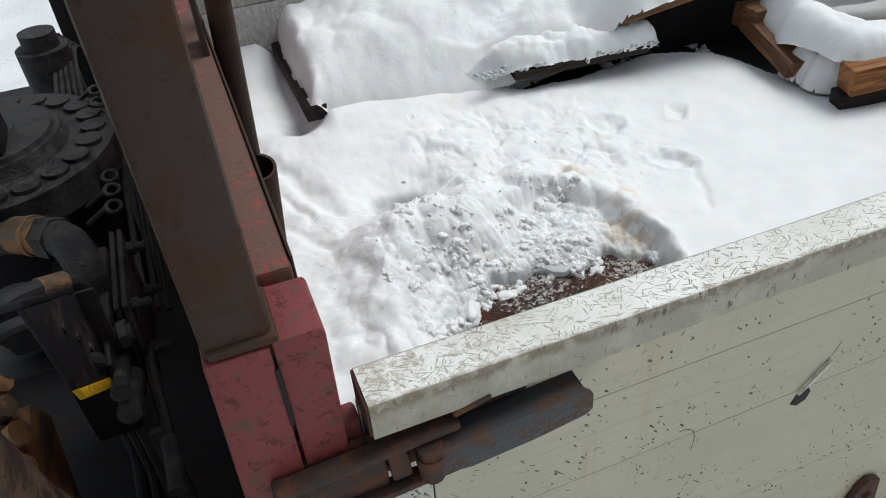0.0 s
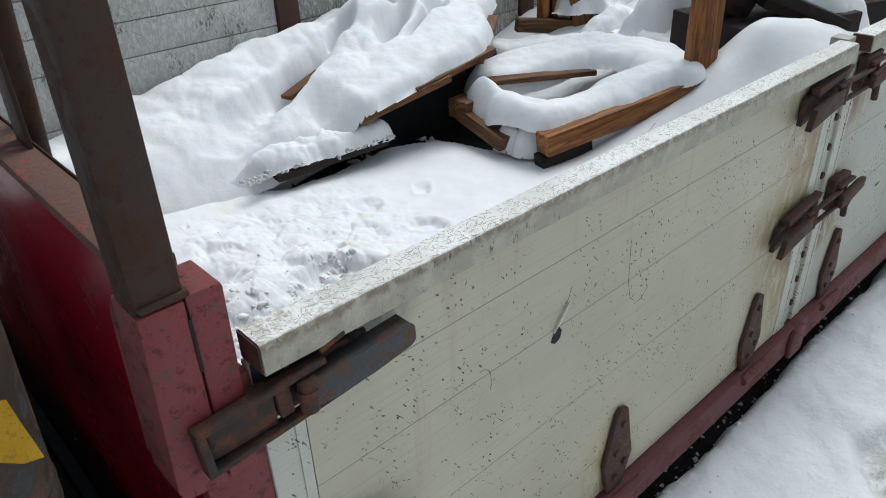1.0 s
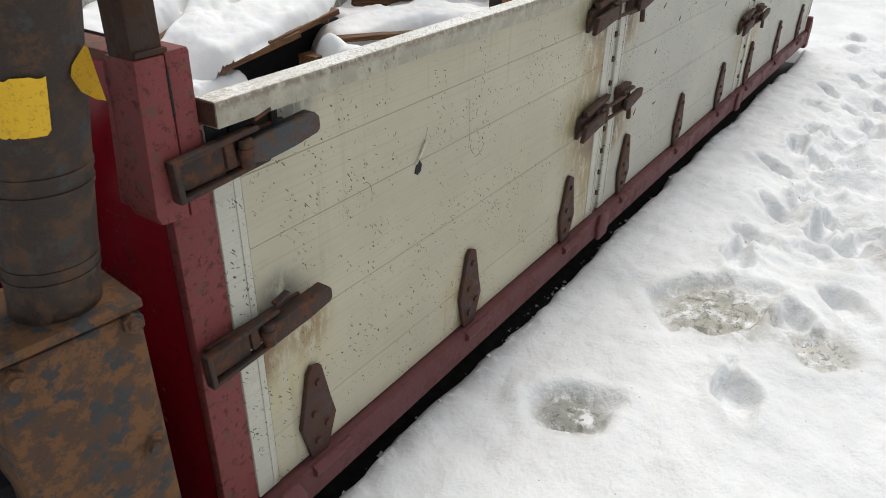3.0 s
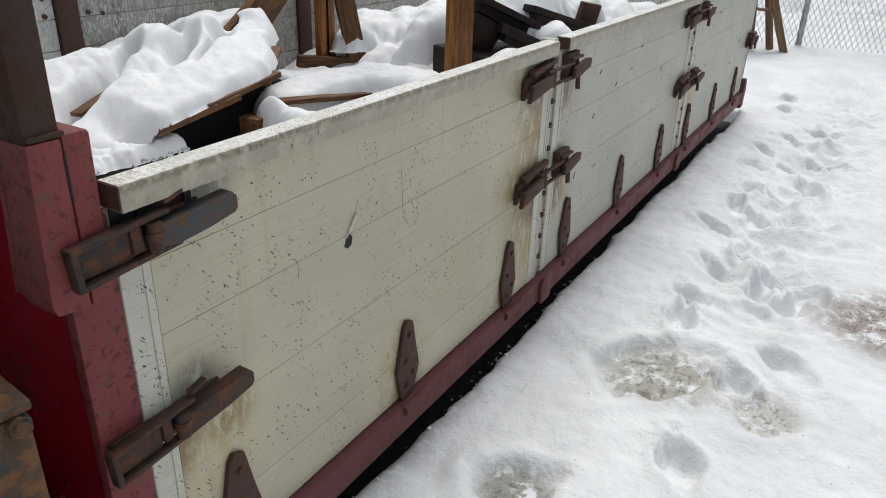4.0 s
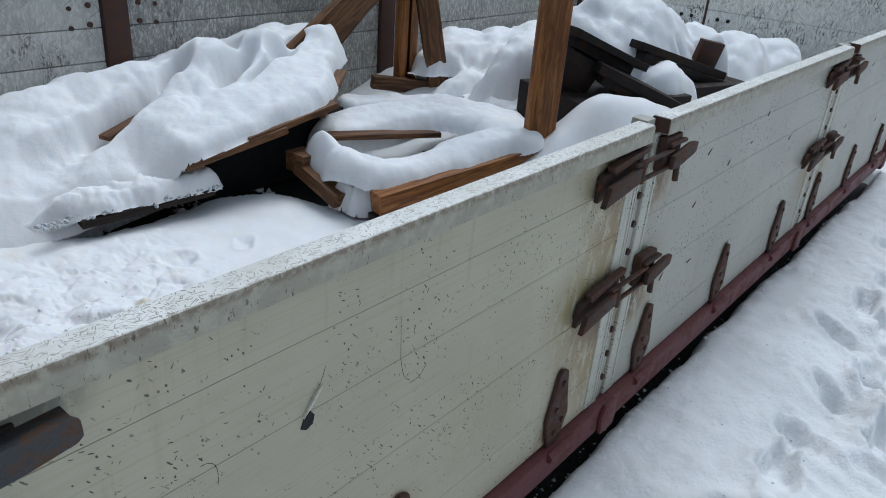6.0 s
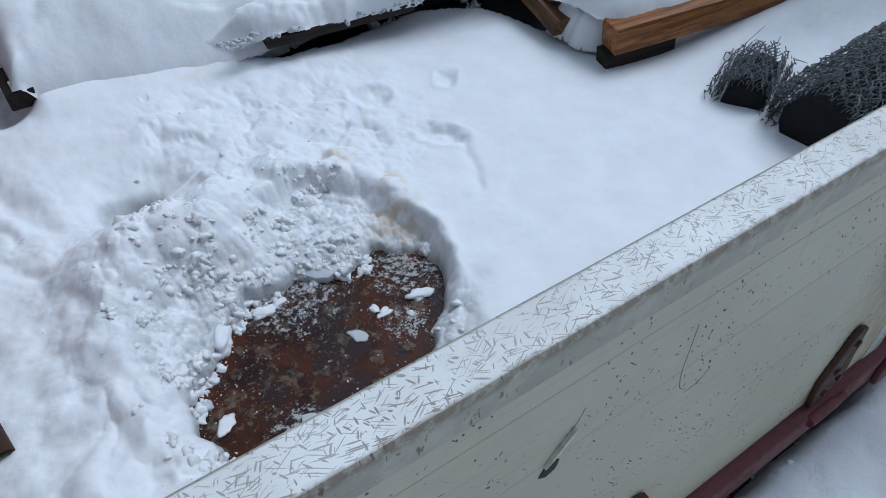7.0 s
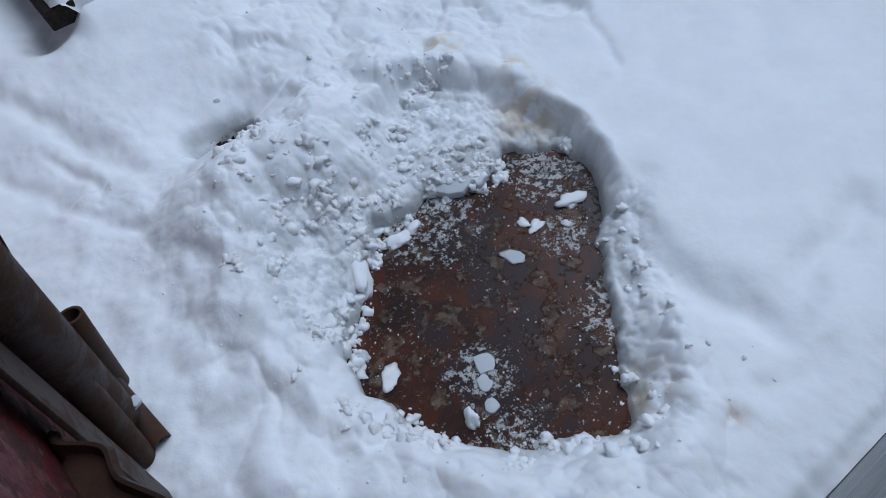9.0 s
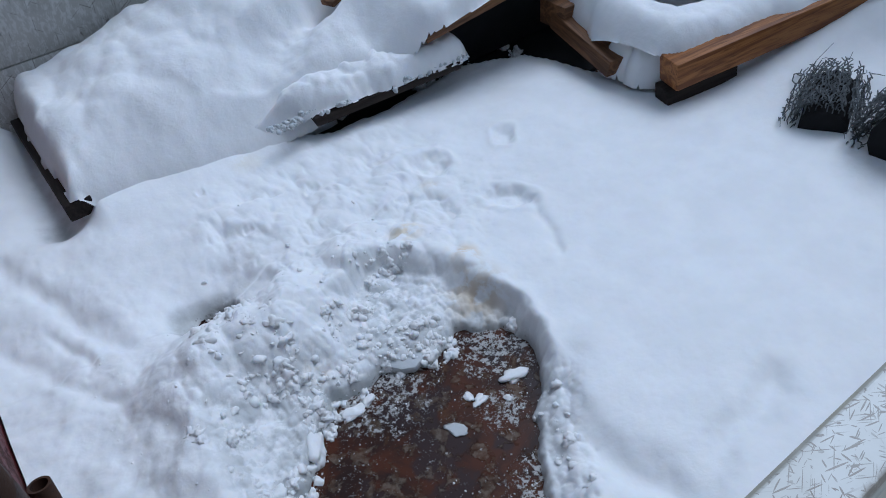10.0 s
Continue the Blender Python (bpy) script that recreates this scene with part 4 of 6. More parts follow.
# ---- headboard ----
hb = thing("headboard", (-0.05, 1.2, 0.1), "dark red steel headboard with a worn top edge", "truck headboard")
bm = bmesh.new()
box(bm, (-0.075, 0.0, 0.10), (-0.060, WID, 1.15), 0.002)
part("sheet", bm, RED, hb)
bm = bmesh.new()
box(bm, (-0.0595, 0.06, 0.20), (-0.057, WID, 1.116))
part("inner_sheet", bm, RED_INNER, hb, "dark worn red inner face")
bm = bmesh.new()
box(bm, (-0.078, 0.085, 1.145), (-0.022, WID, 1.165), 0.004)
part("top_edge", bm, RED_TOP, hb, "red paint worn to brown metal")
bm = bmesh.new()
box(bm, (-0.085, -0.003, 0.10), (-0.0015, 0.022, 1.04), 0.004)
part("corner_flange", bm, RED_FADED, hb)
bm = bmesh.new()
box(bm, (-0.11, 0.03, 0.10), (-0.078, WID, 0.16), 0.003)
part("foot_channel", bm, BLACK, hb)
bm = bmesh.new()
box(bm, (-0.0215, 0.095, 1.118), (-0.0185, WID, 1.168), 0.001)
part("inner_lip", bm, BROWN, hb, "thin bare metal lip")
bm = bmesh.new()
rows = []
for n in range(49):
    q = n / 48
    y = 0.60 - 0.26 * q
    bulge = 0.006 + 0.040 * smooth(0.05, 0.24, q) - 0.006 * math.exp(-((q - 0.33) / 0.07) ** 2) + 0.026 * smooth(0.34, 0.62, q) - 0.02 * smooth(0.7, 1.0, q)
    top = 0.705 + 0.008 * math.sin(11 * q)
    x = -0.052 + bulge
    rows.append([bm.verts.new(p) for p in ((x, y, top), (x + 0.004, y, top - 0.012), (x - 0.004, y, top - 0.030), (-0.0525, y, top - 0.055), (-0.0565, y, top - 0.055), (-0.0565, y, top - 0.030), (x - 0.010, y, top - 0.018), (x - 0.005, y, top - 0.002))])
for p, q in zip(rows, rows[1:]):
    for k in range(8):
        bm.faces.new((p[k], q[k], q[(k + 1) % 8], p[(k + 1) % 8]))
part("crumpled_fold", bm, BROWN, hb, "bent brown fold in the sheet")
# stake pocket with the upright tube
pk = thing("stake_pocket", (-0.08, 0.05, 0.9), "faded red steel stake pocket, rust-spotted, on the headboard corner", "stake pocket")
bm = bmesh.new()
prism(bm, [(-0.111, 1.174), (-0.121, 0.935), (-0.114, 0.918), (-0.062, 0.912), (-0.060, 1.174)], "y", -0.018, 0.052, 0.0025)
part("body", bm, RED_FADED, pk)
bm = bmesh.new()
prism(bm, [(0.052, 1.168), (0.052, 0.93), (0.085, 0.93)], "x", -0.116, -0.080, 0.003)
part("gusset", bm, RED_FADED, pk)
bm = bmesh.new()
prism(bm, [(-0.058, 1.178), (-0.058, 0.912), (-0.020, 0.912), (-0.0155, 1.172), (-0.018, 1.178)], "y", -0.017, 0.052, 0.0025)
part("inner_leg", bm, RED_FADED, pk)
bm = bmesh.new()
box(bm, (-0.0615, -0.0188, 1.08), (-0.0575, -0.012, 1.15), 0.0005)
part("split", bm, BLACK, pk, "dark open weld seam")
up = thing("upright_tube", (-0.085, 0.02, 1.16), "dark brown rusty square steel tube standing in the pocket", "post")
bm = bmesh.new()
box(bm, (-0.109, -0.012, 1.06), (-0.055, 0.047, 3.0), 0.006)
part("tube", bm, BROWN, up)
bm = bmesh.new()
box(bm, (-0.106, -0.0165, 1.175), (-0.051, 0.048, 1.184), 0.003)
part("weld_collar", bm, BROWN, up)

# ---- pipes against the headboard ----


def socket(name, x, y, z0, z1, r, label, wall=0.005):
    bm = bmesh.new()
    n = 20
    rings = []
    for rr, z in ((r, z0), (r, z1), (r - wall, z1), (r - wall, z0)):
        rings.append([bm.verts.new((x + rr * math.cos(2 * math.pi * k / n), y + rr * math.sin(2 * math.pi * k / n), z)) for k in range(n)])
    for a, b in zip(rings, rings[1:] + rings[:1]):
        for k in range(n):
            bm.faces.new((a[k], a[(k + 1) % n], b[(k + 1) % n], b[k]))
    return tagged(part(name, bm, BROWN), label, "pipe")


def spanned(a, b, r, label):
    ob = socket("steel_pipe", 0, 0, 0, (Vector(b) - Vector(a)).length, r, label)
    ob.matrix_world = Matrix.Translation(a) @ (Vector(b) - Vector(a)).to_track_quat("Z", "X").to_matrix().to_4x4()


spanned((-0.036, 0.80, 0.335), (-0.002, 0.672, 0.924), 0.036, "brown open-topped steel pipe leaning inside the headboard")
spanned((-0.012, 0.862, 0.325), (0.001, 0.90, 0.51), 0.020, "short thin brown steel pipe standing in the snow")
spanned((0.0, 0.722, 0.345), (-0.032, 0.98, 0.385), 0.018, "thin brown steel pipe lying along the headboard")
spanned((-0.035, 0.725, 0.31), (0.052, 0.705, 2.05), 0.020, "long brown steel pipe standing by the headboard")
bm = bmesh.new()
box(bm, (-0.008, -0.008, -0.007), (0.008, 0.008, 0.007), 0.002, pose(0.004, 0.775, 0.405, 20, 15, 30))
tagged(part("ice_lump", bm, ICE), "small clear lump of ice on the steel pipe", "ice")
bm = bmesh.new()
box(bm, (-0.034, 0.585, 0.28), (-0.026, 0.650, 1.9), 0.002)
tagged(part("flat_bar", bm, BROWN), "rusty brown flat steel bar by the headboard", "steel bar")

# ---- outrigger of the loading crane ----
og = thing("outrigger_leg", (-0.345, -0.05, 0.1), "rusty crane outrigger leg with torn yellow warning bands", "crane outrigger")
bm = bmesh.new()
tb = Matrix.Translation((-0.312, 0.012, 0)) @ pose(0, 0, 0, 0, 0, -7)
box(bm, (-0.108, -0.085, 0.02), (0.106, 0.085, 0.845), 0.010, tb)
part("housing", bm, OUT, og, "rust and blue-grey box housing")
bm = bmesh.new()
box(bm, (-0.111, -0.089, 0.849), (0.109, 0.088, 0.866), 0.004, tb)
part("top_plate", bm, OUT, og)
LEGX, LEGY, LEGR = -0.292, 0.002, 0.062
bm = bmesh.new()
rod(bm, (LEGX, LEGY, 0.866), (LEGX, LEGY, 1.85), LEGR, 40)
part("tube", bm, OUT_CYL, og, "rusty grey round leg tube")
for z in (0.925, 0.945, 1.06, 1.085):
    bm = bmesh.new()
    rod(bm, (LEGX, LEGY, z), (LEGX, LEGY, z + 0.008), LEGR + 0.0015, 40)
    part("ring", bm, OUT_CYL, og)


def band(z0, z1, a0, a1, seed):
    bm = bmesh.new()
    n = 60
    rows = []
    for i in range(n + 1):
        a = radians(a0 + (a1 - a0) * i / n)
        e0 = 0.030 * max(0, noise.noise(Vector((i * 0.07, seed * 7, 0)))) + 0.003 * noise.noise(Vector((i * 0.35, seed, 3)))
        e1 = -0.015 * max(0, noise.noise(Vector((i * 0.08, seed * 5, 8)))) - 0.003
        rows.append([bm.verts.new((LEGX + (LEGR + 0.0023) * math.cos(a), LEGY + (LEGR + 0.0023) * math.sin(a), z)) for z in (z0 + max(0, e0), z1 + min(0, e1))])
    for p, q in zip(rows, rows[1:]):
        bm.faces.new((p[0], q[0], q[1], p[1]))
    return part("warning_band", bm, YELLOW, og, "torn yellow warning band")


band(1.150, 1.225, 170, 257, 1.0)
band(1.325, 1.40, 150, 262, 2.0)
band(1.50, 1.58, 150, 330, 3.0)
# the leg leans outwards
slant = Matrix(((1, 0, 0.01, -0.01 * 0.866), (0, 1, -0.25, 0.25 * 0.866), (0, 0, 1, 0), (0, 0, 0, 1)))
for ob in og.children:
    if ob.name.split(".")[0] in ("tube", "ring", "warning_band"):
        ob.data.transform(slant)
bm = bmesh.new()
rows = []
for x0, x1, z0, z1 in ((-0.252, -0.246, 1.245, 1.240), (-0.272, -0.244, 1.226, 1.222), (-0.276, -0.242, 1.214, 1.206), (-0.268, -0.240, 1.195, 1.192), (-0.252, -0.238, 1.182, 1.176)):
    rows.append([bm.verts.new((x0, -0.150, z0)), bm.verts.new((x1, -0.146, z1))])
for p, q in zip(rows, rows[1:]):
    bm.faces.new((p[0], q[0], q[1], p[1]))
bmesh.ops.solidify(bm, geom=bm.faces[:], thickness=0.001)
part("torn_flap", bm, YELLOW, og, "loose torn yellow flap")
for dx, dy, z in ((-0.080, -0.094, 0.825), (0.088, -0.094, 0.832), (0.075, -0.094, 0.60), (-0.075, -0.094, 0.50), (-0.07, -0.094, 0.30)):
    bm = bmesh.new()
    p = tb @ Vector((dx, dy, z))
    q = tb @ Vector((dx, dy + 0.02, z))
    rod(bm, p, q, 0.017, 6)
    rod(bm, tb @ Vector((dx, dy - 0.008, z)), p, 0.010, 12)
    part("bolt", bm, OUT, og)
bm = bmesh.new()
rod(bm, tb @ Vector((-0.150, -0.03, 0.83)), tb @ Vector((-0.105, -0.03, 0.83)), 0.034, 16)
part("side_lug", bm, OUT, og)

# ---- left side board and tail board ----
wl = thing("far_sideboard", (2.8, WID, 0.2), "weathered grey aluminium sideboards with rusty posts", "truck sideboard")
for x0, x1 in ((-0.05, 1.515), (1.64, 3.20), (3.33, 5.5)):
    for lo, hi in zip(SEAMS, SEAMS[1:-1] + [1.075]):
        bm = bmesh.new()
        box(bm, (x0, WID, lo + 0.002), (x1, WID + 0.028, hi - 0.002), 0.0025)
        part("plank", bm, BOARD_PALE if x0 < 1 else BOARD_GREY, wl)
    bm = bmesh.new()
    box(bm, (x0, WID - 0.012, 1.077), (x1, WID + 0.04, 1.125), 0.006)
    part("top_cap", bm, BOARD_GREY, wl)
    for x in (x0 + 0.05, x1 - 0.05):
        for z in (0.95, 1.03):
            bm = bmesh.new()
            rod(bm, (x, WID - 0.008, z), (x, WID + 0.004, z), 0.012, 10)
            part("bolt", bm, HINGE, wl)
    for x in (x0 + 0.13, x1 - 0.13):
        for z in (0.94, 1.02):
            bm = bmesh.new()
            rod(bm, (x, WID - 0.006, z), (x, WID + 0.004, z), 0.010, 10)
            part("bolt", bm, HINGE, wl)
for x0, x1 in ((1.52, 1.635), (3.205, 3.325)):
    bm = bmesh.new()
    box(bm, (x0, WID - 0.02, 0.2), (x1, WID + 0.05, 1.13), 0.006)
    part("post", bm, HINGE, wl, "rusty brown steel post")

tg = thing("tailboard", (LEN, 1.2, 0.2), "scratched white tail doors with a brown top rail", "tailboard")
for y0, y1 in ((0.055, 1.39), (1.41, WID - 0.004)):
    for lo, hi in zip([0.2, 0.44, 0.68, 0.92], [0.44, 0.68, 0.92, 1.165]):
        bm = bmesh.new()
        box(bm, (LEN - 0.05, y0, lo + 0.001), (LEN - 0.02, y1, hi - 0.001), 0.002)
        part("plank", bm, BOARD_TAIL, tg)
    bm = bmesh.new()
    box(bm, (LEN - 0.06, y0, 1.167), (LEN - 0.005, y1, 1.205), 0.004)
    part("top_rail", bm, BROWN, tg, "brown steel top rail")
    for yy in (0.09, 0.17, y1 - y0 - 0.17, y1 - y0 - 0.09):
        for z in (1.10, 0.86):
            bm = bmesh.new()
            rod(bm, (LEN - 0.058, y0 + yy, z), (LEN - 0.045, y0 + yy, z), 0.014, 10)
            part("bolt", bm, BLACK, tg)
bm = bmesh.new()
box(bm, (LEN - 0.03, -0.002, 0.31), (LEN + 0.03, 0.05, 1.22), 0.006)
part("corner_post", bm, BROWN, tg, "brown corner post")
bm = bmesh.new()
box(bm, (LEN - 0.045, 1.386, 0.2), (LEN - 0.026, 1.414, 1.16), 0.002)
part("door_seam", bm, HINGE, tg, "rusty brown seam strip")
bm = bmesh.new()
box(bm, (LEN - 0.065, WID - 0.002, 0.2), (LEN + 0.0, WID + 0.06, 1.23), 0.006)
part("corner_post", bm, BROWN, tg, "brown corner post")

# ---- snow in the bed ----
HOLE = [(0.66, 0.89), (0.75, 0.825), (0.86, 0.86), (0.93, 0.80), (0.96, 0.74), (0.945, 0.68), (0.895, 0.635), (0.83, 0.585), (0.775, 0.495), (0.725, 0.42), (0.665, 0.37), (0.635, 0.31), (0.61, 0.28), (0.56, 0.295), (0.51, 0.335), (0.455, 0.36), (0.415, 0.41), (0.365, 0.45), (0.335, 0.50), (0.335, 0.56), (0.31, 0.615), (0.325, 0.69), (0.415, 0.78), (0.457, 0.83), (0.505, 0.84), (0.53, 0.89), (0.587, 0.873)]
PIT = [(0.70, 1.095), (0.77, 1.125), (0.845, 1.10), (0.92, 1.025), (0.95, 0.92), (0.985, 0.81), (0.965, 0.715), (0.90, 0.62), (0.855, 0.56), (0.80, 0.435), (0.76, 0.39), (0.685, 0.33), (0.63, 0.27), (0.565, 0.262), (0.47, 0.305), (0.41, 0.34), (0.315, 0.49), (0.268, 0.60), (0.28, 0.68), (0.295, 0.755), (0.32, 0.86), (0.40, 0.97), (0.50, 0.955), (0.59, 0.966)]
HEAP = [(0.37, 1.205), (0.53, 1.185), (0.68, 1.11), (0.59, 0.98), (0.50, 0.97), (0.40, 0.98), (0.32, 0.87), (0.285, 0.75), (0.262, 0.61), (0.235, 0.64), (0.235, 0.74), (0.24, 0.92), (0.29, 1.14)]
GAP = [(0.93, 1.82), (1.00, 1.76), (1.07, 1.72), (1.24, 1.715), (1.42, 1.75), (1.58, 1.765), (1.70, 1.72), (1.79, 1.67), (1.84, 1.55), (1.885, 1.40), (1.95, 1.36), (2.35, 1.40), (2.5, 2.0), (1.7, 2.0)]

def bump_at(x, y, px, py, rx, ry, a=0.0):
    c, n = math.cos(radians(a)), math.sin(radians(a))
    return np.hypot(((x - px) * c + (y - py) * n) / rx, (-(x - px) * n + (y - py) * c) / ry)


def trench(x, y, pts):
    """Distance to a bent line over the plan."""
    d = np.full(np.shape(x), 9.0)
    for a, b in zip(pts, pts[1:]):
        d = np.minimum(d, seg_dist(x, y, a, b)[0])
    return d


def broken(x, y, seed=0):
    """A jumble of rounded clods of several sizes, 0 to about 1."""
    wx, wy = x + 0.022 * fbm(x, y, 14, 2, seed + 1), y + 0.022 * fbm(x, y, 14, 2, seed + 2)
    big, mid, small = lumps(wx, wy, 10, seed + 3), lumps(wx, wy, 21, seed + 4), lumps(wx, wy, 44, seed + 6)
    return 0.52 * big + 0.32 * mid * (0.5 + 0.5 * big) + 0.16 * small


def bed_height(x, y):
    ux, uy = x + 0.018 * fbm(x, y, 11, 3, 24), y + 0.018 * fbm(x, y, 11, 3, 25)
    z = 0.345 + 0.012 * fbm(x, y, 2.2, 3, 2) + 0.0022 * fbm(x, y, 16, 3, 4)
    d1 = poly_dist(x, y, PIT) + 0.022 * fbm(x, y, 8, 2, 15, 0.4) + 0.007 * fbm(x, y, 26, 2, 16)
    d2 = poly_dist(x, y, HOLE) + 0.018 * fbm(x, y, 13, 3, 18) + 0.008 * fbm(x, y, 38, 2, 20)
    # trodden round the pit but for the smooth field beyond it, and in a strip behind
    calm = smooth(0.90, 1.02, x + 0.35 * (0.9 - y)) * smooth(1.22, 1.0, y)
    trod = smooth(0.34, 0.05, d1) * (1 - 0.9 * calm)
    back = smooth(0.45, 0.15, np.abs(y - 1.36)) * smooth(1.38, 1.08, x) * smooth(0.40, 0.62, x)
    left = smooth(0.40, 0.16, x) * smooth(1.95, 1.7, y) * smooth(0.25, 0.5, y)
    z = z + trod * (0.026 * fbm(ux, uy, 6, 3, 6, 0.5) + 0.026 * lumps(ux, uy, 7.5, 7) ** 1.4 + 0.012 * lumps(ux, uy, 15, 8) ** 1.3 - 0.014)
    z = z + back * (0.022 * fbm(ux, uy, 8, 4, 46, 0.55) + 0.018 * lumps(ux, uy, 12, 48) ** 1.5 + 0.006 * lumps(ux, uy, 27, 49) - 0.008)
    z = z + smooth(0.30, 0.04, d1) * (1 - calm) * smooth(0.62, 0.42, y) * (0.020 * broken(0.8 * x, 0.8 * y, 90) - 0.006)
    z = z + left * (0.014 * fbm(x, y, 6, 3, 36) + 0.007 * fbm(ux, uy, 18, 3, 37))
    # clods heaped up beside the pit
    heap = smooth(1, 0, (poly_dist(x, y, HEAP) + 0.02 * fbm(x, y, 12, 2, 27) + 0.060) / (0.125 + 0.08 * smooth(0.36, 0.25, x) * smooth(1.22, 1.1, y)))
    heap = heap * (0.15 + 0.85 * smooth(0.84, 1.02, y + 0.8 * (x - 0.28) + 0.05 * fbm(x, y, 7, 2, 29)))
    slab = lumps(ux + 0.03, uy, 5.2, 61) ** 0.8
    z = z + heap * (0.006 + 0.040 * slab + 0.030 * broken(x, y, 60) * (1 - 0.55 * slab) + 0.005 * fbm(ux, uy, 22, 3, 68))
    for px, py, rx, ry, a, h in ((0.35, 1.08, 0.08, 0.08, 0, 0.022), (0.47, 1.09, 0.09, 0.06, 0, 0.026), (0.60, 1.07, 0.08, 0.06, 0, 0.022), (0.80, 1.14, 0.12, 0.035, -20, 0.018), (0.96, 1.00, 0.10, 0.04, -62, 0.014), (0.22, 0.86, 0.06, 0.10, 0, 0.016), (0.20, 0.70, 0.05, 0.10, 0, 0.012), (0.40, 0.30, 0.10, 0.05, -40, 0.014), (0.66, 0.22, 0.10, 0.05, -20, 0.020), (0.14, 0.56, 0.06, 0.08, 0, 0.014), (0.30, 0.24, 0.08, 0.06, 0, 0.012)):
        z = z + h * np.exp(-bump_at(ux, uy, px, py, rx, ry, a) ** 2)
    # soft hollows
    for px, py, rx, ry, a, d in ((0.41, 1.335, 0.15, 0.085, 20, 0.055), (0.19, 0.50, 0.045, 0.04, 0, 0.020), (0.25, 0.345, 0.05, 0.035, 0, 0.018), (0.15, 0.765, 0.035, 0.025, 20, 0.016), (0.17, 0.63, 0.04, 0.05, 0, 0.012), (0.213, 0.985, 0.03, 0.045, 0, 0.022), (0.08, 0.455, 0.05, 0.04, 0, 0.014), (0.42, 0.265, 0.05, 0.03, -30, 0.012), (0.936, 1.385, 0.05, 0.04, 20, 0.016), (1.01, 1.49, 0.06, 0.04, 0, 0.014), (0.73, 1.30, 0.07, 0.05, 0, 0.012), (1.05, 1.19, 0.05, 0.05, 0, 0.010), (0.96, 0.61, 0.04, 0.035, 0, 0.012),
                                 (0.14, 1.10, 0.07, 0.10, 0, 0.018), (0.19, 1.90, 0.08, 0.08, 0, 0.030)):
        z = z - d * np.exp(-bump_at(ux, uy, px, py, rx, ry, a) ** 2)
    # crisp prints and pokes
    for px, py, rx, ry, a, d in ((1.15, 1.355, 0.055, 0.060, 20, 0.030), (1.232, 1.11, 0.072, 0.042, -58, 0.030), (1.41, 1.335, 0.050, 0.032, 30, 0.022), (0.745, 1.552, 0.022, 0.016, 0, 0.016), (0.586, 1.72, 0.012, 0.012, 0, 0.014), (0.875, 1.165, 0.030, 0.018, 20, 0.016), (0.62, 1.45, 0.014, 0.010, 0, 0.010), (0.84, 1.50, 0.03, 0.018, 40, 0.010)):
        q = bump_at(ux, uy, px, py, rx, ry, a)
        z = z - 0.75 * d * (1 - smooth(0.45, 1.25, q + 0.3 * fbm(x, y, 26, 3, 47))) + 0.16 * d * np.exp(-((q - 1.3) / 0.22) ** 2)
    # the poked hole, drag marks and grooves
    z = z - 0.030 * (1 - smooth(0.02, 0.075, trench(ux, uy, [(0.375, 1.300), (0.445, 1.288), (0.535, 1.262)]))) - 0.046 * (1 - smooth(0.012, 0.028, trench(x, y, [(0.41, 1.302), (0.445, 1.296), (0.475, 1.288)])))
    for pts, w, d in (([(0.86, 0.56), (0.83, 0.44), (0.875, 0.28)], 0.046, 0.036), ([(1.22, 0.29), (1.04, 0.272), (0.88, 0.225)], 0.038, 0.018), ([(1.26, 1.06), (1.18, 0.86)], 0.014, 0.008), ([(0.05, 1.82), (0.112, 1.645), (0.14, 1.51), (0.222, 1.32)], 0.030, 0.022), ([(0.0, 1.46), (0.07, 1.285), (0.16, 1.16)], 0.020, 0.012), ([(0.10, 1.45), (0.15, 1.30)], 0.014, 0.008), ([(0.90, 0.15), (0.78, 0.17)], 0.03, 0.012)):
        z = z - d * np.exp(-(trench(ux, uy, pts) / w) ** 2)
    # deeper drifts towards the stack of boards and the far board
    z = z + 0.035 * smooth(1.70, 1.86, y) * smooth(0.30, 0.36, x) * smooth(1.05, 0.85, x) + 0.08 * smooth(2.2, 2.44, y) * (1 - smooth(0.20, 0.30, x)) - 0.040 * np.exp(-(((x - 0.25) / 0.06) ** 2)) * smooth(1.76, 1.88, y) * smooth(2.45, 2.3, y)
    z = z + 0.07 * smooth(1.5, 2.6, x) * (1 - smooth(0.9, 1.2, y)) + 0.20 * smooth(2.4, 3.4, x) + 0.05 * fbm(x, y, 3, 3, 30) * smooth(2.3, 3, x)
    z = z + 0.045 * np.exp(-bump_at(x, y, 2.35, 0.93, 0.28, 0.10, -16) ** 2) + 0.24 * np.exp(-bump_at(x, y, 2.92, 0.78, 0.42, 0.19, -18) ** 2)
    z = z + smooth(0.16, 0.06, y) * (0.012 * fbm(ux, uy, 13, 3, 61) - 0.012 * smooth(0.06, 0.03, y) - 0.09 * smooth(0.045, 0.024, y) * smooth(0.0, 0.3, fbm(x, y * 0, 9, 3, 63)))
    # a pit broken through the snow, steep at the far rim, with slush round the bare floor
    crisp = smooth(0.60, 0.74, x) * smooth(0.56, 0.68, y)
    z = z + 0.010 * np.exp(-((d1 - 0.030) / 0.030) ** 2) * crisp
    wide = 0.042 + 0.045 * (1 - crisp) + 0.05 * smooth(0.74, 0.62, x) * smooth(0.85, 0.95, y)
    wall = smooth(-0.45 * wide, 0.85 * wide, d1)
    loose = smooth(0.60, 0.42, x) * smooth(0.42, 0.55, y) + smooth(0.86, 0.93, y) + 0.5 * smooth(0.62, 0.70, x) * smooth(0.60, 0.48, y)
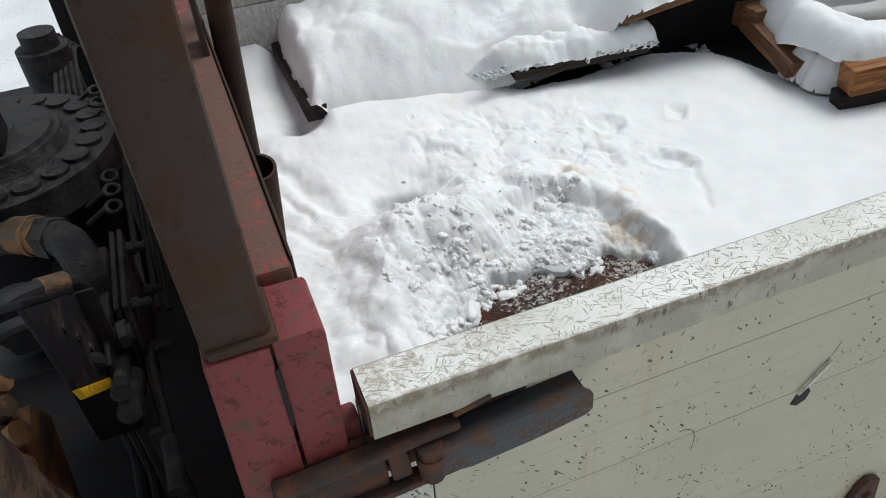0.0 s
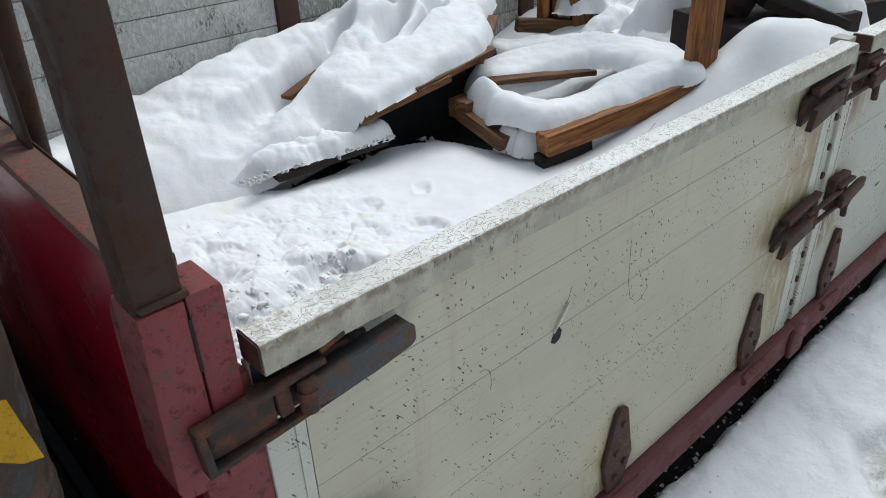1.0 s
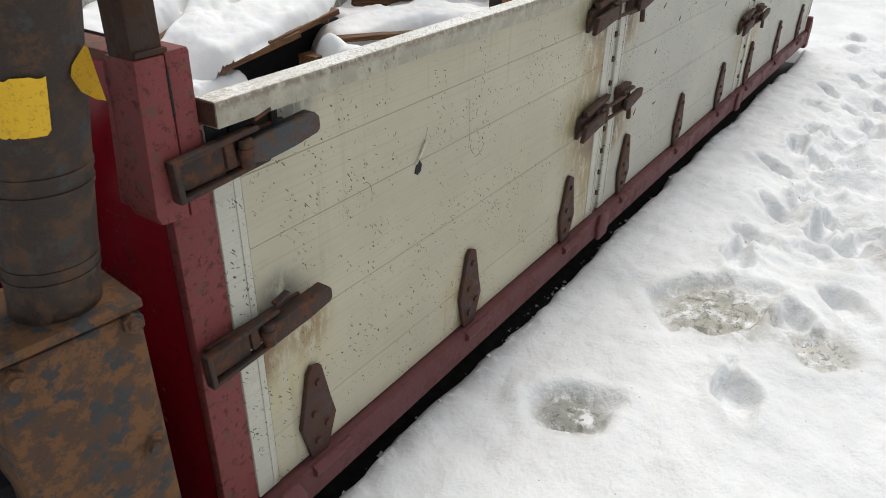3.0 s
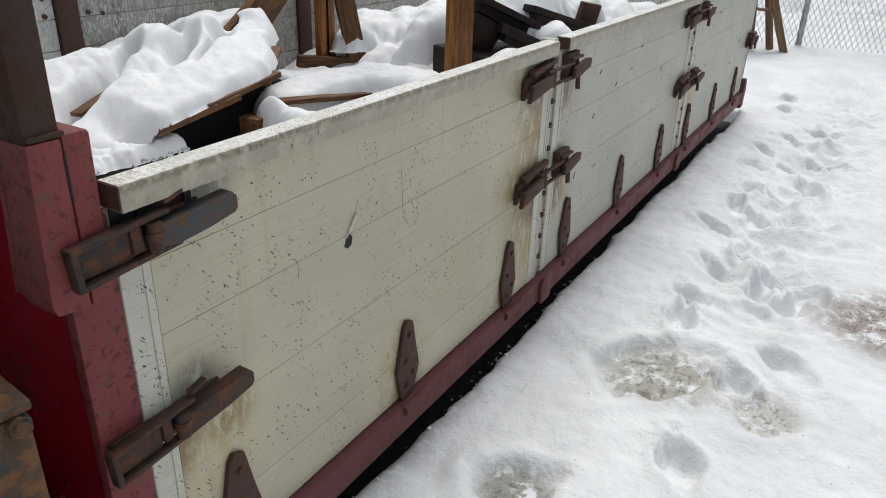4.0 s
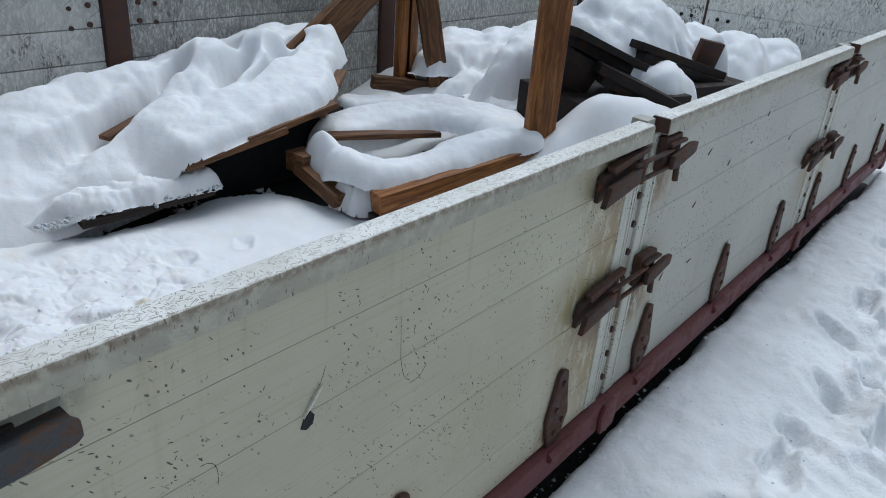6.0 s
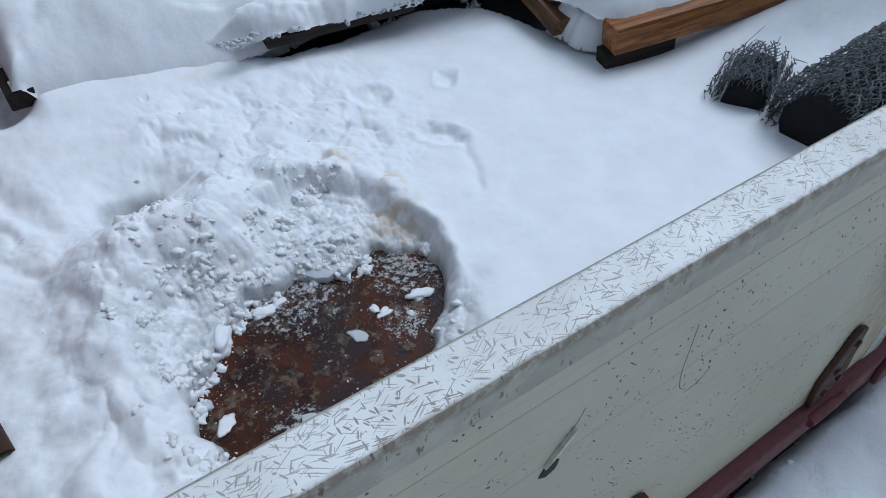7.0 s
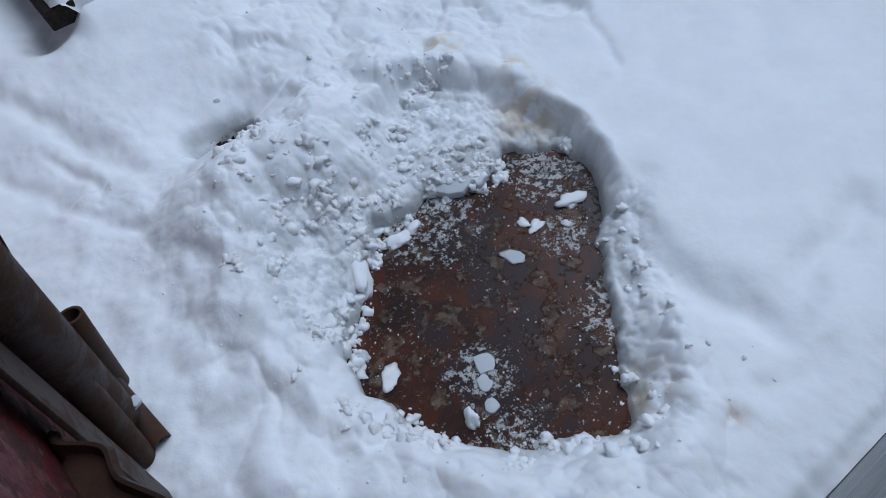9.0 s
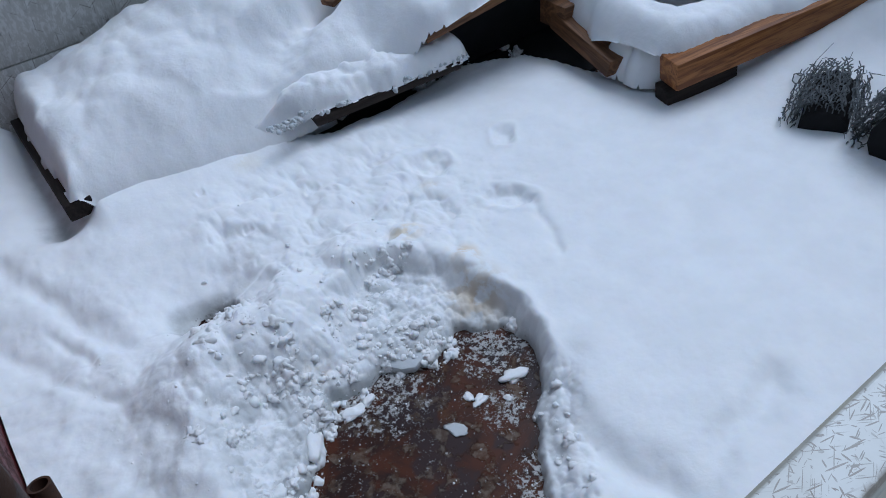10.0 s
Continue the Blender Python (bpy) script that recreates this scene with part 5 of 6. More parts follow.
    slush = DECKZ + 0.003 + np.clip(d2, 0, 0.3) * 0.10 + smooth(-0.004, 0.020, d2) * (0.010 * lumps(ux, uy, 34, 11) + 0.006 * lumps(x, y, 70, 14) + np.clip(loose, 0, 1) * 0.026 * broken(x + 0.3, y + 0.7, 33))
    slush = slush - 0.055 * smooth(0.010, -0.014, d2)
    z = slush + (z - slush) * wall + 4 * wall * (1 - wall) * (0.014 * lumps(x, y, 22, 72) + 0.007 * lumps(x, y, 50, 73) - 0.009)
    # the dark gap under the stack of boards
    g = poly_dist(x, y, GAP) + 0.018 * fbm(x, y, 9, 4, 19)
    return z - 0.14 * smooth(0.01, -0.05, g)


bx = np.concatenate([np.arange(-0.052, 0.12, 0.006), np.arange(0.12, 1.10, 0.0030), np.arange(1.10, 1.25, 0.005), np.arange(1.25, 1.6, 0.007), np.arange(1.6, 2.6, 0.010), np.arange(2.6, LEN - 0.06, 0.03)])
by = np.concatenate([np.arange(0.020, 0.2, 0.005), np.arange(0.2, 1.25, 0.0030), np.arange(1.25, 1.3, 0.005), np.arange(1.3, 1.5, 0.007), np.arange(1.5, WID, 0.012)])
BX, BY = np.meshgrid(bx, by, indexing="ij")
BZ = bed_height(BX, BY)
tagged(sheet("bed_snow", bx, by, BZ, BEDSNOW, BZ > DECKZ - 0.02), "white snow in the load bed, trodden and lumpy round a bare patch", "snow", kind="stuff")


def snow_cap(name, lo, hi, step, dist, top, base, r, label, seed, wob=0.02, grain=0.004):
    """A pillow of snow: dist(x, y) negative inside its outline, top and base heights, r the roundness of its lip."""
    xs, ys = np.arange(lo[0], hi[0], step), np.arange(lo[1], hi[1], step)
    x, y = np.meshgrid(xs, ys, indexing="ij")
    d = dist(x, y) + wob * (fbm(x, y, 6, 2, seed) + 0.25 * fbm(x, y, 24, 2, seed + 1))
    t = np.clip(-d / (r(x, y) if callable(r) else r), 0, 1)
    up = 0.45 * np.sqrt(1 - (1 - t) ** 2) + 0.55 * (1 - (1 - t) ** 2.4)
    b = base(x, y)
    z = b + (top(x, y) - b) * up + grain * fbm(x, y, 16, 4, seed + 3) * up
    return tagged(sheet(name, xs, ys, z, SNOW, d < step * 1.2), label, "snow", kind="stuff")


# ---- stack of boards under snow by the far board ----


def stack_dist(x, y):
    d = poly_dist(x, y, [(0.298, 1.850), (0.75, 1.79), (1.05, 1.735), (1.26, 1.70), (1.38, 1.665), (1.60, 1.632), (1.85, 1.622), (2.06, 1.625), (2.20, 1.72), (2.30, 1.85), (2.38, 1.90), (2.50, 1.98), (2.58, 2.10), (2.52, 2.24), (2.42, 2.46), (0.298, 2.46)])
    d = d + 0.010 * fbm(x, y, 7, 2, 53) * smooth(1.2, 1.4, x)
    slot = np.full(np.shape(x), 9.0)
    for px, py, rx, ry, sl in ((1.38, 2.065, 0.13, 0.034, 0.33), (1.88, 2.03, 0.085, 0.030, 0.5), (2.16, 2.05, 0.045, 0.030, 0.3), (1.66, 2.16, 0.05, 0.026, 0.3), (1.98, 2.24, 0.035, 0.03, 0.2), (1.98, 1.96, 0.07, 0.012, 0.4), (2.29, 2.12, 0.03, 0.02, 0.2)):
        slot = np.minimum(slot, np.hypot((x - px) / rx, (y - py - sl * (x - px)) / ry))
    return np.maximum(d, 0.035 * (1.12 - slot))


def stack_base(x, y):
    return 0.355 + 0.055 * smooth(0.36, 0.31, x) + 0.065 * smooth(0.9, 1.25, x) + 0.140 * smooth(1.25, 1.42, x) + 0.19 * np.clip(x - 1.375, 0, 1.2)


def stack_top(x, y):
    wx, wy = x + 0.05 * fbm(x, y, 3, 2, 57), y + 0.05 * fbm(x, y, 3, 2, 58)
    z = 0.555 + 0.175 * np.clip(x - 0.45, 0, 2.2)
    for px, py, rx, ry, h in ((0.70, 2.30, 0.25, 0.14, 0.035), (1.05, 2.24, 0.18, 0.10, 0.060), (1.30, 2.32, 0.22, 0.10, 0.055), (1.50, 2.24, 0.16, 0.08, 0.040), (1.84, 2.18, 0.13, 0.12, 0.075), (2.12, 2.16, 0.12, 0.13, 0.062), (2.45, 2.10, 0.14, 0.07, 0.020), (1.98, 1.84, 0.16, 0.10, 0.022), (2.15, 1.78, 0.12, 0.08, 0.012), (1.66, 1.82, 0.20, 0.10, 0.012), (1.30, 1.90, 0.20, 0.09, 0.006), (1.72, 1.98, 0.09, 0.06, 0.030), (1.60, 2.10, 0.10, 0.05, 0.030), (2.10, 1.93, 0.08, 0.06, 0.030), (1.78, 2.26, 0.07, 0.06, 0.03), (1.02, 1.98, 0.16, 0.10, 0.022), (1.62, 2.06, 0.10, 0.06, 0.030)):
        z = z + h * np.exp(-(((wx - px) / rx) ** 2 + ((wy - py) / ry) ** 2) ** 1.3)
    for px, py, rx, ry, h in ((1.38, 2.05, 0.16, 0.05, 0.022), (1.92, 2.02, 0.10, 0.04, 0.035), (2.00, 2.20, 0.035, 0.10, 0.030), (2.27, 2.16, 0.06, 0.10, 0.050), (2.34, 1.98, 0.07, 0.06, 0.03), (0.80, 2.05, 0.16, 0.08, 0.016)):
        z = z - h * np.exp(-(((wx - px) / rx) ** 2 + ((wy - py) / ry) ** 2))
    rise = smooth(1.62, 2.16, y + 0.04 * fbm(x, y, 3, 2, 54))
    z = (stack_base(x, y) + 0.070) * (1 - rise) + z * rise
    return z + 0.016 * fbm(x, y, 4, 3, 55, 0.4) + rise * (0.020 * lumps(wx, wy, 5.5, 59) ** 2.6 + 0.012 * lumps(wx, wy, 11, 60) ** 2.4 - 0.008) + 0.003 * fbm(x, y, 20, 2, 56)


snow_cap("ledge_snow", (0.7, 1.5), (1.65, 1.9), 0.006, lambda x, y: np.minimum(seg_dist(x, y, (0.80, 1.82), (1.30, 1.745))[0] - 0.020 - 0.058 * smooth(0.80, 1.05, x), seg_dist(x, y, (1.25, 1.735), (1.48, 1.685))[0] - 0.058), lambda x, y: 0.430 + 0.050 * smooth(0.80, 1.05, x) + 0.03 * smooth(1.1, 1.40, x) + 0.02 * smooth(1.68, 1.82, y) * smooth(0.85, 1.0, x) + 0.012 * lumps(x, y, 24, 66) ** 2, lambda x, y: 0.36 + 0.065 * smooth(0.85, 1.05, x) + 0.01 * x, 0.045, "crusted snow on the lower plank", 64, 0.022, 0.012)
snow_cap("stack_snow", (0.2, 1.5), (2.66, 2.449), 0.008, stack_dist, stack_top, stack_base, lambda x, y: 0.07 + 0.17 * smooth(0.32, 0.55, x) * smooth(1.3, 0.9, x) * smooth(2.15, 2.0, y), "thick lumpy snow over a stack of boards", 61, 0.014, 0.005)
for a, b, w, h in (((1.00, 1.765, 0.408), (1.50, 1.69, 0.435), 0.12, 0.03), ((0.306, 1.845, 0.378), (0.306, 2.44, 0.388), 0.075, 0.056), ((0.6, 2.2, 0.40), (2.3, 2.2, 0.64), 0.35, 0.03)):
    tagged(beam("plank", a, b, w, h, DARKWOOD), "dark wet plank under the snow", "plank", "stacked planks")
for a, b, w, h in (((1.40, 1.716, 0.544), (1.84, 1.648, 0.632), 0.10, 0.030), ((1.66, 1.672, 0.612), (2.12, 1.655, 0.692), 0.10, 0.028), ((2.03, 1.66, 0.682), (2.36, 1.90, 0.752), 0.11, 0.028), ((2.04, 1.68, 0.646), (2.32, 1.88, 0.708), 0.10, 0.028)):
    tagged(beam("board", a, b, w, h, WOOD_OLD), "brown weathered board at the stack edge", "board", "edge boards")
tagged(beam("plank", (1.26, 2.025, 0.598), (1.50, 2.105, 0.640), 0.055, 0.02, WOOD_OLD), "narrow grey-brown lath showing through snow", "plank")
# A black box and sheet stand in for the shade under the stack.
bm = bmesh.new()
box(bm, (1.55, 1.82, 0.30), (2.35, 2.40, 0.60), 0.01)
tagged(part("wooden_crate", bm, VOID), "black box filling in the shade under the stack snow", "crate")
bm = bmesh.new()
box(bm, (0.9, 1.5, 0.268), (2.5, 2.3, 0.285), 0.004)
tagged(part("tarpaulin", bm, VOID), "black sheet painting the shade in the gap under the stack", "tarpaulin")

# ---- frame of heavy timbers with snow ----
tagged(beam("timber", (1.868, 1.118, 0.450), (2.62, 0.905, 0.552), 0.090, 0.090, WOOD, None, "", 0, 0.005), "orange-brown squared timber with snow on top", "timber", "squared timbers")
# This dark piece stands in for the shade under the timber's corner.
tagged(beam("timber", (1.866, 1.130, 0.368), (2.10, 1.062, 0.398), 0.070, 0.06, DARKWOOD), "dark timber standing in for the shade under the orange one", "timber", "squared timbers")
tagged(beam("timber", (1.90, 1.60, 0.465), (1.862, 1.30, 0.406), 0.085, 0.06, WOOD_OLD), "brown cross timber of the frame", "timber", "squared timbers")
bm = bmesh.new()
box(bm, (1.86, 1.54, 0.44), (1.96, 1.66, 0.525), 0.005)
tagged(part("timber_block", bm, WOOD_OLD), "short brown timber block", "block")
tagged(beam("plank", (2.05, 1.605, 0.565), (2.52, 1.36, 0.553), 0.07, 0.025, WOOD_OLD), "brown plank bridging the frame", "plank")
bm = bmesh.new()
prism(bm, [(2.22, 0.40), (2.42, 0.43), (2.47, 0.50), (2.34, 0.52)], "y", 1.24, 1.30, 0.004)
tagged(part("steel_plate", bm, HINGE), "rusty red-brown triangular steel plate", "plate")


def ring_dist(pts, w):
    def f(x, y):
        d = np.full(np.shape(x), 9.0)
        for (a, b), ww in zip(zip(pts, pts[1:]), w):
            d = np.minimum(d, seg_dist(x, y, a, b)[0] - ww)
        return d
    return f


frame_d = ring_dist([(1.965, 1.57), (1.945, 1.40), (1.965, 1.18), (2.30, 1.085), (2.60, 1.005), (2.72, 1.18), (2.64, 1.47), (2.22, 1.70)], [0.075, 0.090, 0.092, 0.115, 0.15, 0.17, 0.16])
snow_cap("frame_snow", (1.8, 0.8), (2.95, 1.95), 0.008, frame_d, lambda x, y: 0.572 + 0.09 * smooth(2.0, 2.7, x) + 0.045 * np.exp(-((x - 1.97) ** 2 + (y - 1.53) ** 2) / 0.008) + 0.018 * fbm(x, y, 5, 4, 71) + 0.006 * fbm(x, y, 14, 3, 73),
         lambda x, y: 0.488 + 0.135 * np.clip(x - 1.87, 0, 0.8) - 0.05 * smooth(1.3, 1.5, y), 0.085, "rounded snow lying on the timber frame", 72, 0.014)
snow_cap("corner_snow", (1.75, 1.08), (2.05, 1.45), 0.006, ring_dist([(1.97, 1.17), (1.90, 1.25), (1.885, 1.34)], [0.055, 0.040]), lambda x, y: 0.50 - 0.25 * np.clip(1.95 - x, 0, 0.3) + 0.012 * fbm(x, y, 9, 3, 79), lambda x, y: 0.36 + 0 * x, 0.05, "snow hanging at the corner of the timber frame", 78, 0.016)
mid_d = ring_dist([(2.50, 1.93), (2.74, 1.86), (3.02, 1.70), (3.12, 1.74)], [0.10, 0.085, 0.06])
snow_cap("middle_snow", (2.3, 1.5), (3.3, 2.15), 0.010, mid_d, lambda x, y: 0.60 + 0.03 * fbm(x, y, 5, 4, 75) + 0.03 * np.exp(-((x - 3.05) ** 2 + (y - 1.72) ** 2) / 0.006), lambda x, y: 0.50 + 0 * x, 0.06, "snow lumps behind the timber frame", 76, 0.03)

# ---- trestle ----
tr = thing("trestle", (2.9, 1.5, 0.5), "orange-brown timber trestle with braces and a black joint plate", "trestle")
P1, P2, HT = Vector((2.70, 0.93, 0)), Vector((3.17, 2.19, 0)), 1.335
dv = (P2 - P1).normalized()
for k in (-0.024, 0.024):
    b = beam("post", P1 + dv.cross(Vector((0, 0, 1))) * k + Vector((0, 0, 0.42)), P1 + dv.cross(Vector((0, 0, 1))) * k + Vector((0, 0, HT + 0.02)), 0.10, 0.046, WOOD, tr, "", 69.5)
beam("rail", P1 + Vector((0, 0, HT - 0.05)) + dv * 0.0, P2 + Vector((0, 0, HT - 0.05)) + dv * 0.1, 0.05, 0.105, WOOD, tr)
bm = bmesh.new()
c = P1.lerp(P2, 0.54) + Vector((0, 0, HT - 0.045))
mm = Matrix.Translation(c) @ pose(0, 0, 0, 0, 0, math.degrees(math.atan2(dv.y, dv.x)))
box(bm, (-0.13, -0.031, -0.046), (0.13, 0.031, 0.042), 0.003, mm)
part("joint_plate", bm, BLACK, tr, "black steel joint plate")
for k in (-0.03, 0.03):
    beam("back_post", P2 + Vector((k, 0, 0.45)), P2 + Vector((k, 0, HT - 0.1)), 0.09, 0.045, WOOD, tr, "", 90)
foot = P2 + Vector((0.02, -0.03, HT - 0.02))
beam("brace", foot, foot + 1.07 * (Vector((2.36, 2.13, 0.80)) - foot), 0.055, 0.165, WOOD_OLD, tr)
beam("brace", P2 + Vector((0.03, 0.05, HT - 0.05)), (2.43, 2.20, 0.70), 0.05, 0.13, WOOD_OLD, tr)
beam("brace", P2 + Vector((-0.02, -0.07, HT)), (3.33, 1.99, 0.28), 0.06, 0.12, WOOD_OLD, tr)
beam("sill", (2.95, 2.24, 0.555), (3.40, 1.98, 0.50), 0.06, 0.075, WOOD_OLD, tr)

# ---- far half of the load ----


def mound(name, blobs, base, lo, hi, step, label, seed, r=0.12):
    def d(x, y):
        out = np.full(np.shape(x), 9.0)
        for bx_, by_, rx, ry, h in blobs:
            q = np.hypot((x - bx_) / rx, (y - by_) / ry)
            out = np.minimum(out, (q - 1) * min(rx, ry))
        return out

    def t(x, y):
        z = np.full(np.shape(x), base)
        x, y = x + 0.10 * fbm(x, y, 3, 3, seed + 1) + 0.03 * fbm(x, y, 9, 3, seed + 2), y + 0.10 * fbm(x, y, 3, 3, seed + 3) + 0.03 * fbm(x, y, 9, 3, seed + 4)
        for bx_, by_, rx, ry, h in blobs:
            q = ((x - bx_) / rx) ** 2 + ((y - by_) / ry) ** 2
            z = np.maximum(z, base + (h - base) * np.clip(1 - 0.92 * q, 0, 1) ** 0.7) + 0.012 * np.exp(-q)
        return z + 0.03 * fbm(x, y, 4, 4, seed) + 0.05 * billow(x, y, 3.2, 3, seed + 5, 0.45) - 0.02
    return snow_cap(name, lo, hi, step, d, t, lambda x, y: base + 0 * x, r, label, seed, 0.06)


mound("mound_snow", [(3.86, 1.16, 0.58, 0.40, 1.11), (3.40, 1.45, 0.40, 0.25, 0.90), (4.28, 0.92, 0.28, 0.24, 0.97), (4.75, 0.85, 0.35, 0.28, 0.88), (5.15, 0.75, 0.35, 0.25, 0.82), (5.3, 1.2, 0.3, 0.6, 0.75), (4.2, 1.75, 0.8, 0.45, 0.86), (3.65, 2.05, 0.5, 0.25, 0.80), (3.60, 0.78, 0.30, 0.20, 0.83), (4.6, 2.1, 0.6, 0.3, 0.75)],
      0.60, (2.7, 0.3), (5.55, 2.44), 0.014, "deep snow mounded over scrap", 81, 0.09)
mound("plank_snow", [(3.25, 1.75, 0.38, 0.16, 0.66), (3.55, 1.7, 0.35, 0.16, 0.70), (3.1, 1.35, 0.25, 0.2, 0.60)], 0.52, (2.7, 1.0), (4.1, 2.1), 0.012, "snow lying along planks", 83, 0.09)
tagged(beam("plank", (2.95, 1.88, 0.50), (3.9, 1.50, 0.55), 0.12, 0.035, DARKWOOD), "dark plank with snow along it", "plank")
tagged(beam("plank", (2.72, 1.62, 0.52), (3.02, 1.32, 0.52), 0.06, 0.03, WOOD_OLD), "brown lath lying in snow", "plank")
bm = bmesh.new()
box(bm, (3.15, 1.60, 0.40), (3.62, 1.66, 0.525), 0.006)
tagged(part("plastic_crate", bm, WHITEBOX), "pale grey plastic crate half under snow", "crate")
for a, b, w, h in (((3.00, 1.04, 1.045), (3.40, 0.85, 0.865), 0.17, 0.035), ((3.05, 1.06, 0.99), (3.36, 0.90, 0.84), 0.14, 0.05), ((3.12, 0.93, 0.885), (3.42, 0.64, 0.715), 0.17, 0.05), ((3.15, 0.92, 0.83), (3.42, 0.66, 0.67), 0.15, 0.05), ((3.50, 0.92, 0.945), (4.05, 0.67, 0.775), 0.11, 0.04), ((3.52, 0.91, 0.89), (4.05, 0.66, 0.725), 0.10, 0.05)):
    tagged(beam("scrap_slab", a, b, w, h, SLATE), "dark brown slab of scrap under snow", "scrap", "scrap slabs")
for c, s_, rot in (((3.10, 1.05, 0.86), (0.20, 0.20, 0.16), (12, 25, -25)), ((3.3, 0.95, 0.55), (0.7, 0.5, 0.4), (0, 0, -20)), ((3.9, 0.75, 0.58), (0.6, 0.3, 0.34), (0, 0, -20))):
    bm = bmesh.new()
    box(bm, [-v / 2 for v in s_], [v / 2 for v in s_], 0.008, pose(*c, *rot))
    tagged(part("scrap_box", bm, SLATE), "dark brown scrap box under snow", "scrap", "scrap boxes")
bm = bmesh.new()
box(bm, (-0.08, -0.02, -0.07), (0.08, 0.02, 0.07), 0.004, pose(4.06, 0.76, 0.87, 8, 10, -25))
tagged(part("brick", bm, HINGE), "reddish brown block poking out of the snow", "block")

# ---- rolls of wire netting ----


class Soup:
    """Many small tubes or lumps gathered into one mesh."""

    def __init__(self):
        self.v, self.f = [], []

    def tube(self, a, b, r):
        d = (b - a).normalized()
        s = d.orthogonal().normalized() * r
        t = d.cross(s)
        k = len(self.v)
        for p in (a, b):
            self.v += [tuple(p + s), tuple(p - 0.5 * s + 0.87 * t), tuple(p - 0.5 * s - 0.87 * t)]
        self.f += [(k, k + 1, k + 4, k + 3), (k + 1, k + 2, k + 5, k + 4), (k + 2, k, k + 3, k + 5)]

    def lump(self, co, faces):
        k = len(self.v)
        self.v += co
        self.f += [tuple(i + k for i in f) for f in faces]

    def part(self, name, material, parent=None, label=""):
        me = bpy.data.meshes.new(name)
        me.from_pydata(self.v, [], self.f)
        me.polygons.foreach_set("use_smooth", [True] * len(me.polygons))
        me.materials.append(material)
        ob = new(name, me)
        if parent:
            ob.parent = parent
            ob.matrix_parent_inverse = Matrix.Translation(-parent.location)
        if label:
            ob["label"] = label
        return ob


def netting(centre, r, length, a, label, seed):
    rg = np.random.RandomState(seed)
    root = thing("wire_roll", centre, label, "wire netting", "wire rolls")
    m = Matrix.Translation(centre) @ pose(0, 0, 0, 0, 90, a)
    net = Soup()
    for layer in range(6):
        rr = r * (1 - 0.062 * layer)
        nw, nz = 30, max(6, int(length / 0.015))
        for i in range(nw):
            pts = []
            for j in range(nz + 1):
                t = 2 * math.pi * (i + (0.46 if i % 2 else -0.46) * ((j // 2) % 2) + layer * 0.37) / nw
                q = rr * (1 + 0.035 * rg.randn() + 0.05 * math.sin(3 * t + seed + layer))
                pts.append(m @ Vector((q * math.cos(t), q * math.sin(t), -length / 2 + length * j / nz + 0.004 * rg.randn())))
            for p, q in zip(pts, pts[1:]):
                net.tube(p, q, 0.0019)
    for n in range(36):
        t, e = rg.rand() * 6.28, rg.choice((-1, 1))
        p = m @ Vector((r * math.cos(t), r * math.sin(t), e * length / 2))
        net.tube(p, p + m.to_3x3() @ Vector((0.02 * rg.randn(), 0.02 * rg.randn(), e * 0.025 * rg.rand())), 0.0010)
    net.part("netting", CHICKEN, root)
    # A black rod gives the roll its shaded inside.
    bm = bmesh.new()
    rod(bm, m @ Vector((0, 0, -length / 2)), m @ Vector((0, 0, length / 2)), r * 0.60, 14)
    part("core", bm, VOID, root, "black rod painting the shade inside the roll")
    return root


netting((2.36, 0.515, 0.425), 0.145, 0.72, 5, "grey-black roll of hexagonal wire netting", 5)
netting((2.115, 0.745, 0.375), 0.105, 0.24, 25, "small tangled roll of dark wire netting in snow", 9)

# ---- clods and ice round the bare patch ----
rng = np.random.RandomState(4)


def ico(level):
    bm = bmesh.new()
    bmesh.ops.create_icosphere(bm, subdivisions=level, radius=1.0)
    bm.verts.index_update()
    out = [Vector(v.co) for v in bm.verts], [tuple(v.index for v in f.verts) for f in bm.faces]
    bm.free()
    return out


ICOS = {1: ico(1), 2: ico(2), 3: ico(3)}


def clods(name, places, sizes, material, label, category, sink=0.1, ground_z=None):
    soup = Soup()
    zs = np.maximum(bed_height(places[:, 0], places[:, 1]), DECKZ) if ground_z is None else ground_z(places[:, 0], places[:, 1])
    for (x, y), z in zip(places, zs):
        s = sizes[0] + (sizes[1] - sizes[0]) * rng.rand() ** 3.4
        co, fs = ICOS[1 if s < 0.004 else 2 if s < 0.013 else 3]
        q = Euler((0.5 * rng.randn(), 0.5 * rng.randn(), 6.28 * rng.rand())).to_matrix()
        sx, sy, sz = 1.05, 0.75 + 0.35 * rng.rand(), 0.6 + 0.35 * rng.rand()
        off = Vector(rng.rand(3) * 50)
        out = []
        for c in co:
            k = 0.62 + 0.8 * noise.noise(c * 0.9 + off) + 0.7 * abs(noise.noise(c * 1.9 + off)) + 0.55 * abs(noise.noise(c * 4.1 + off))
            p = q @ Vector((c.x * sx, c.y * sy, c.z * sz)) * (s * k)
            out.append((p.x + x, p.y + y, p.z + z + s * sink))
        soup.lump(out, fs)
    return tagged(soup.part(name, material), label, category, kind="stuff")


def scatter(n, lo, hi, chance):
    out = np.zeros((0, 2))
    while len(out) < n:
        p = rng.rand(4000, 2) * (np.array(hi) - lo) + lo
        out = np.concatenate([out, p[rng.rand(4000) < chance(p[:, 0], p[:, 1])]])
    return out[:n]


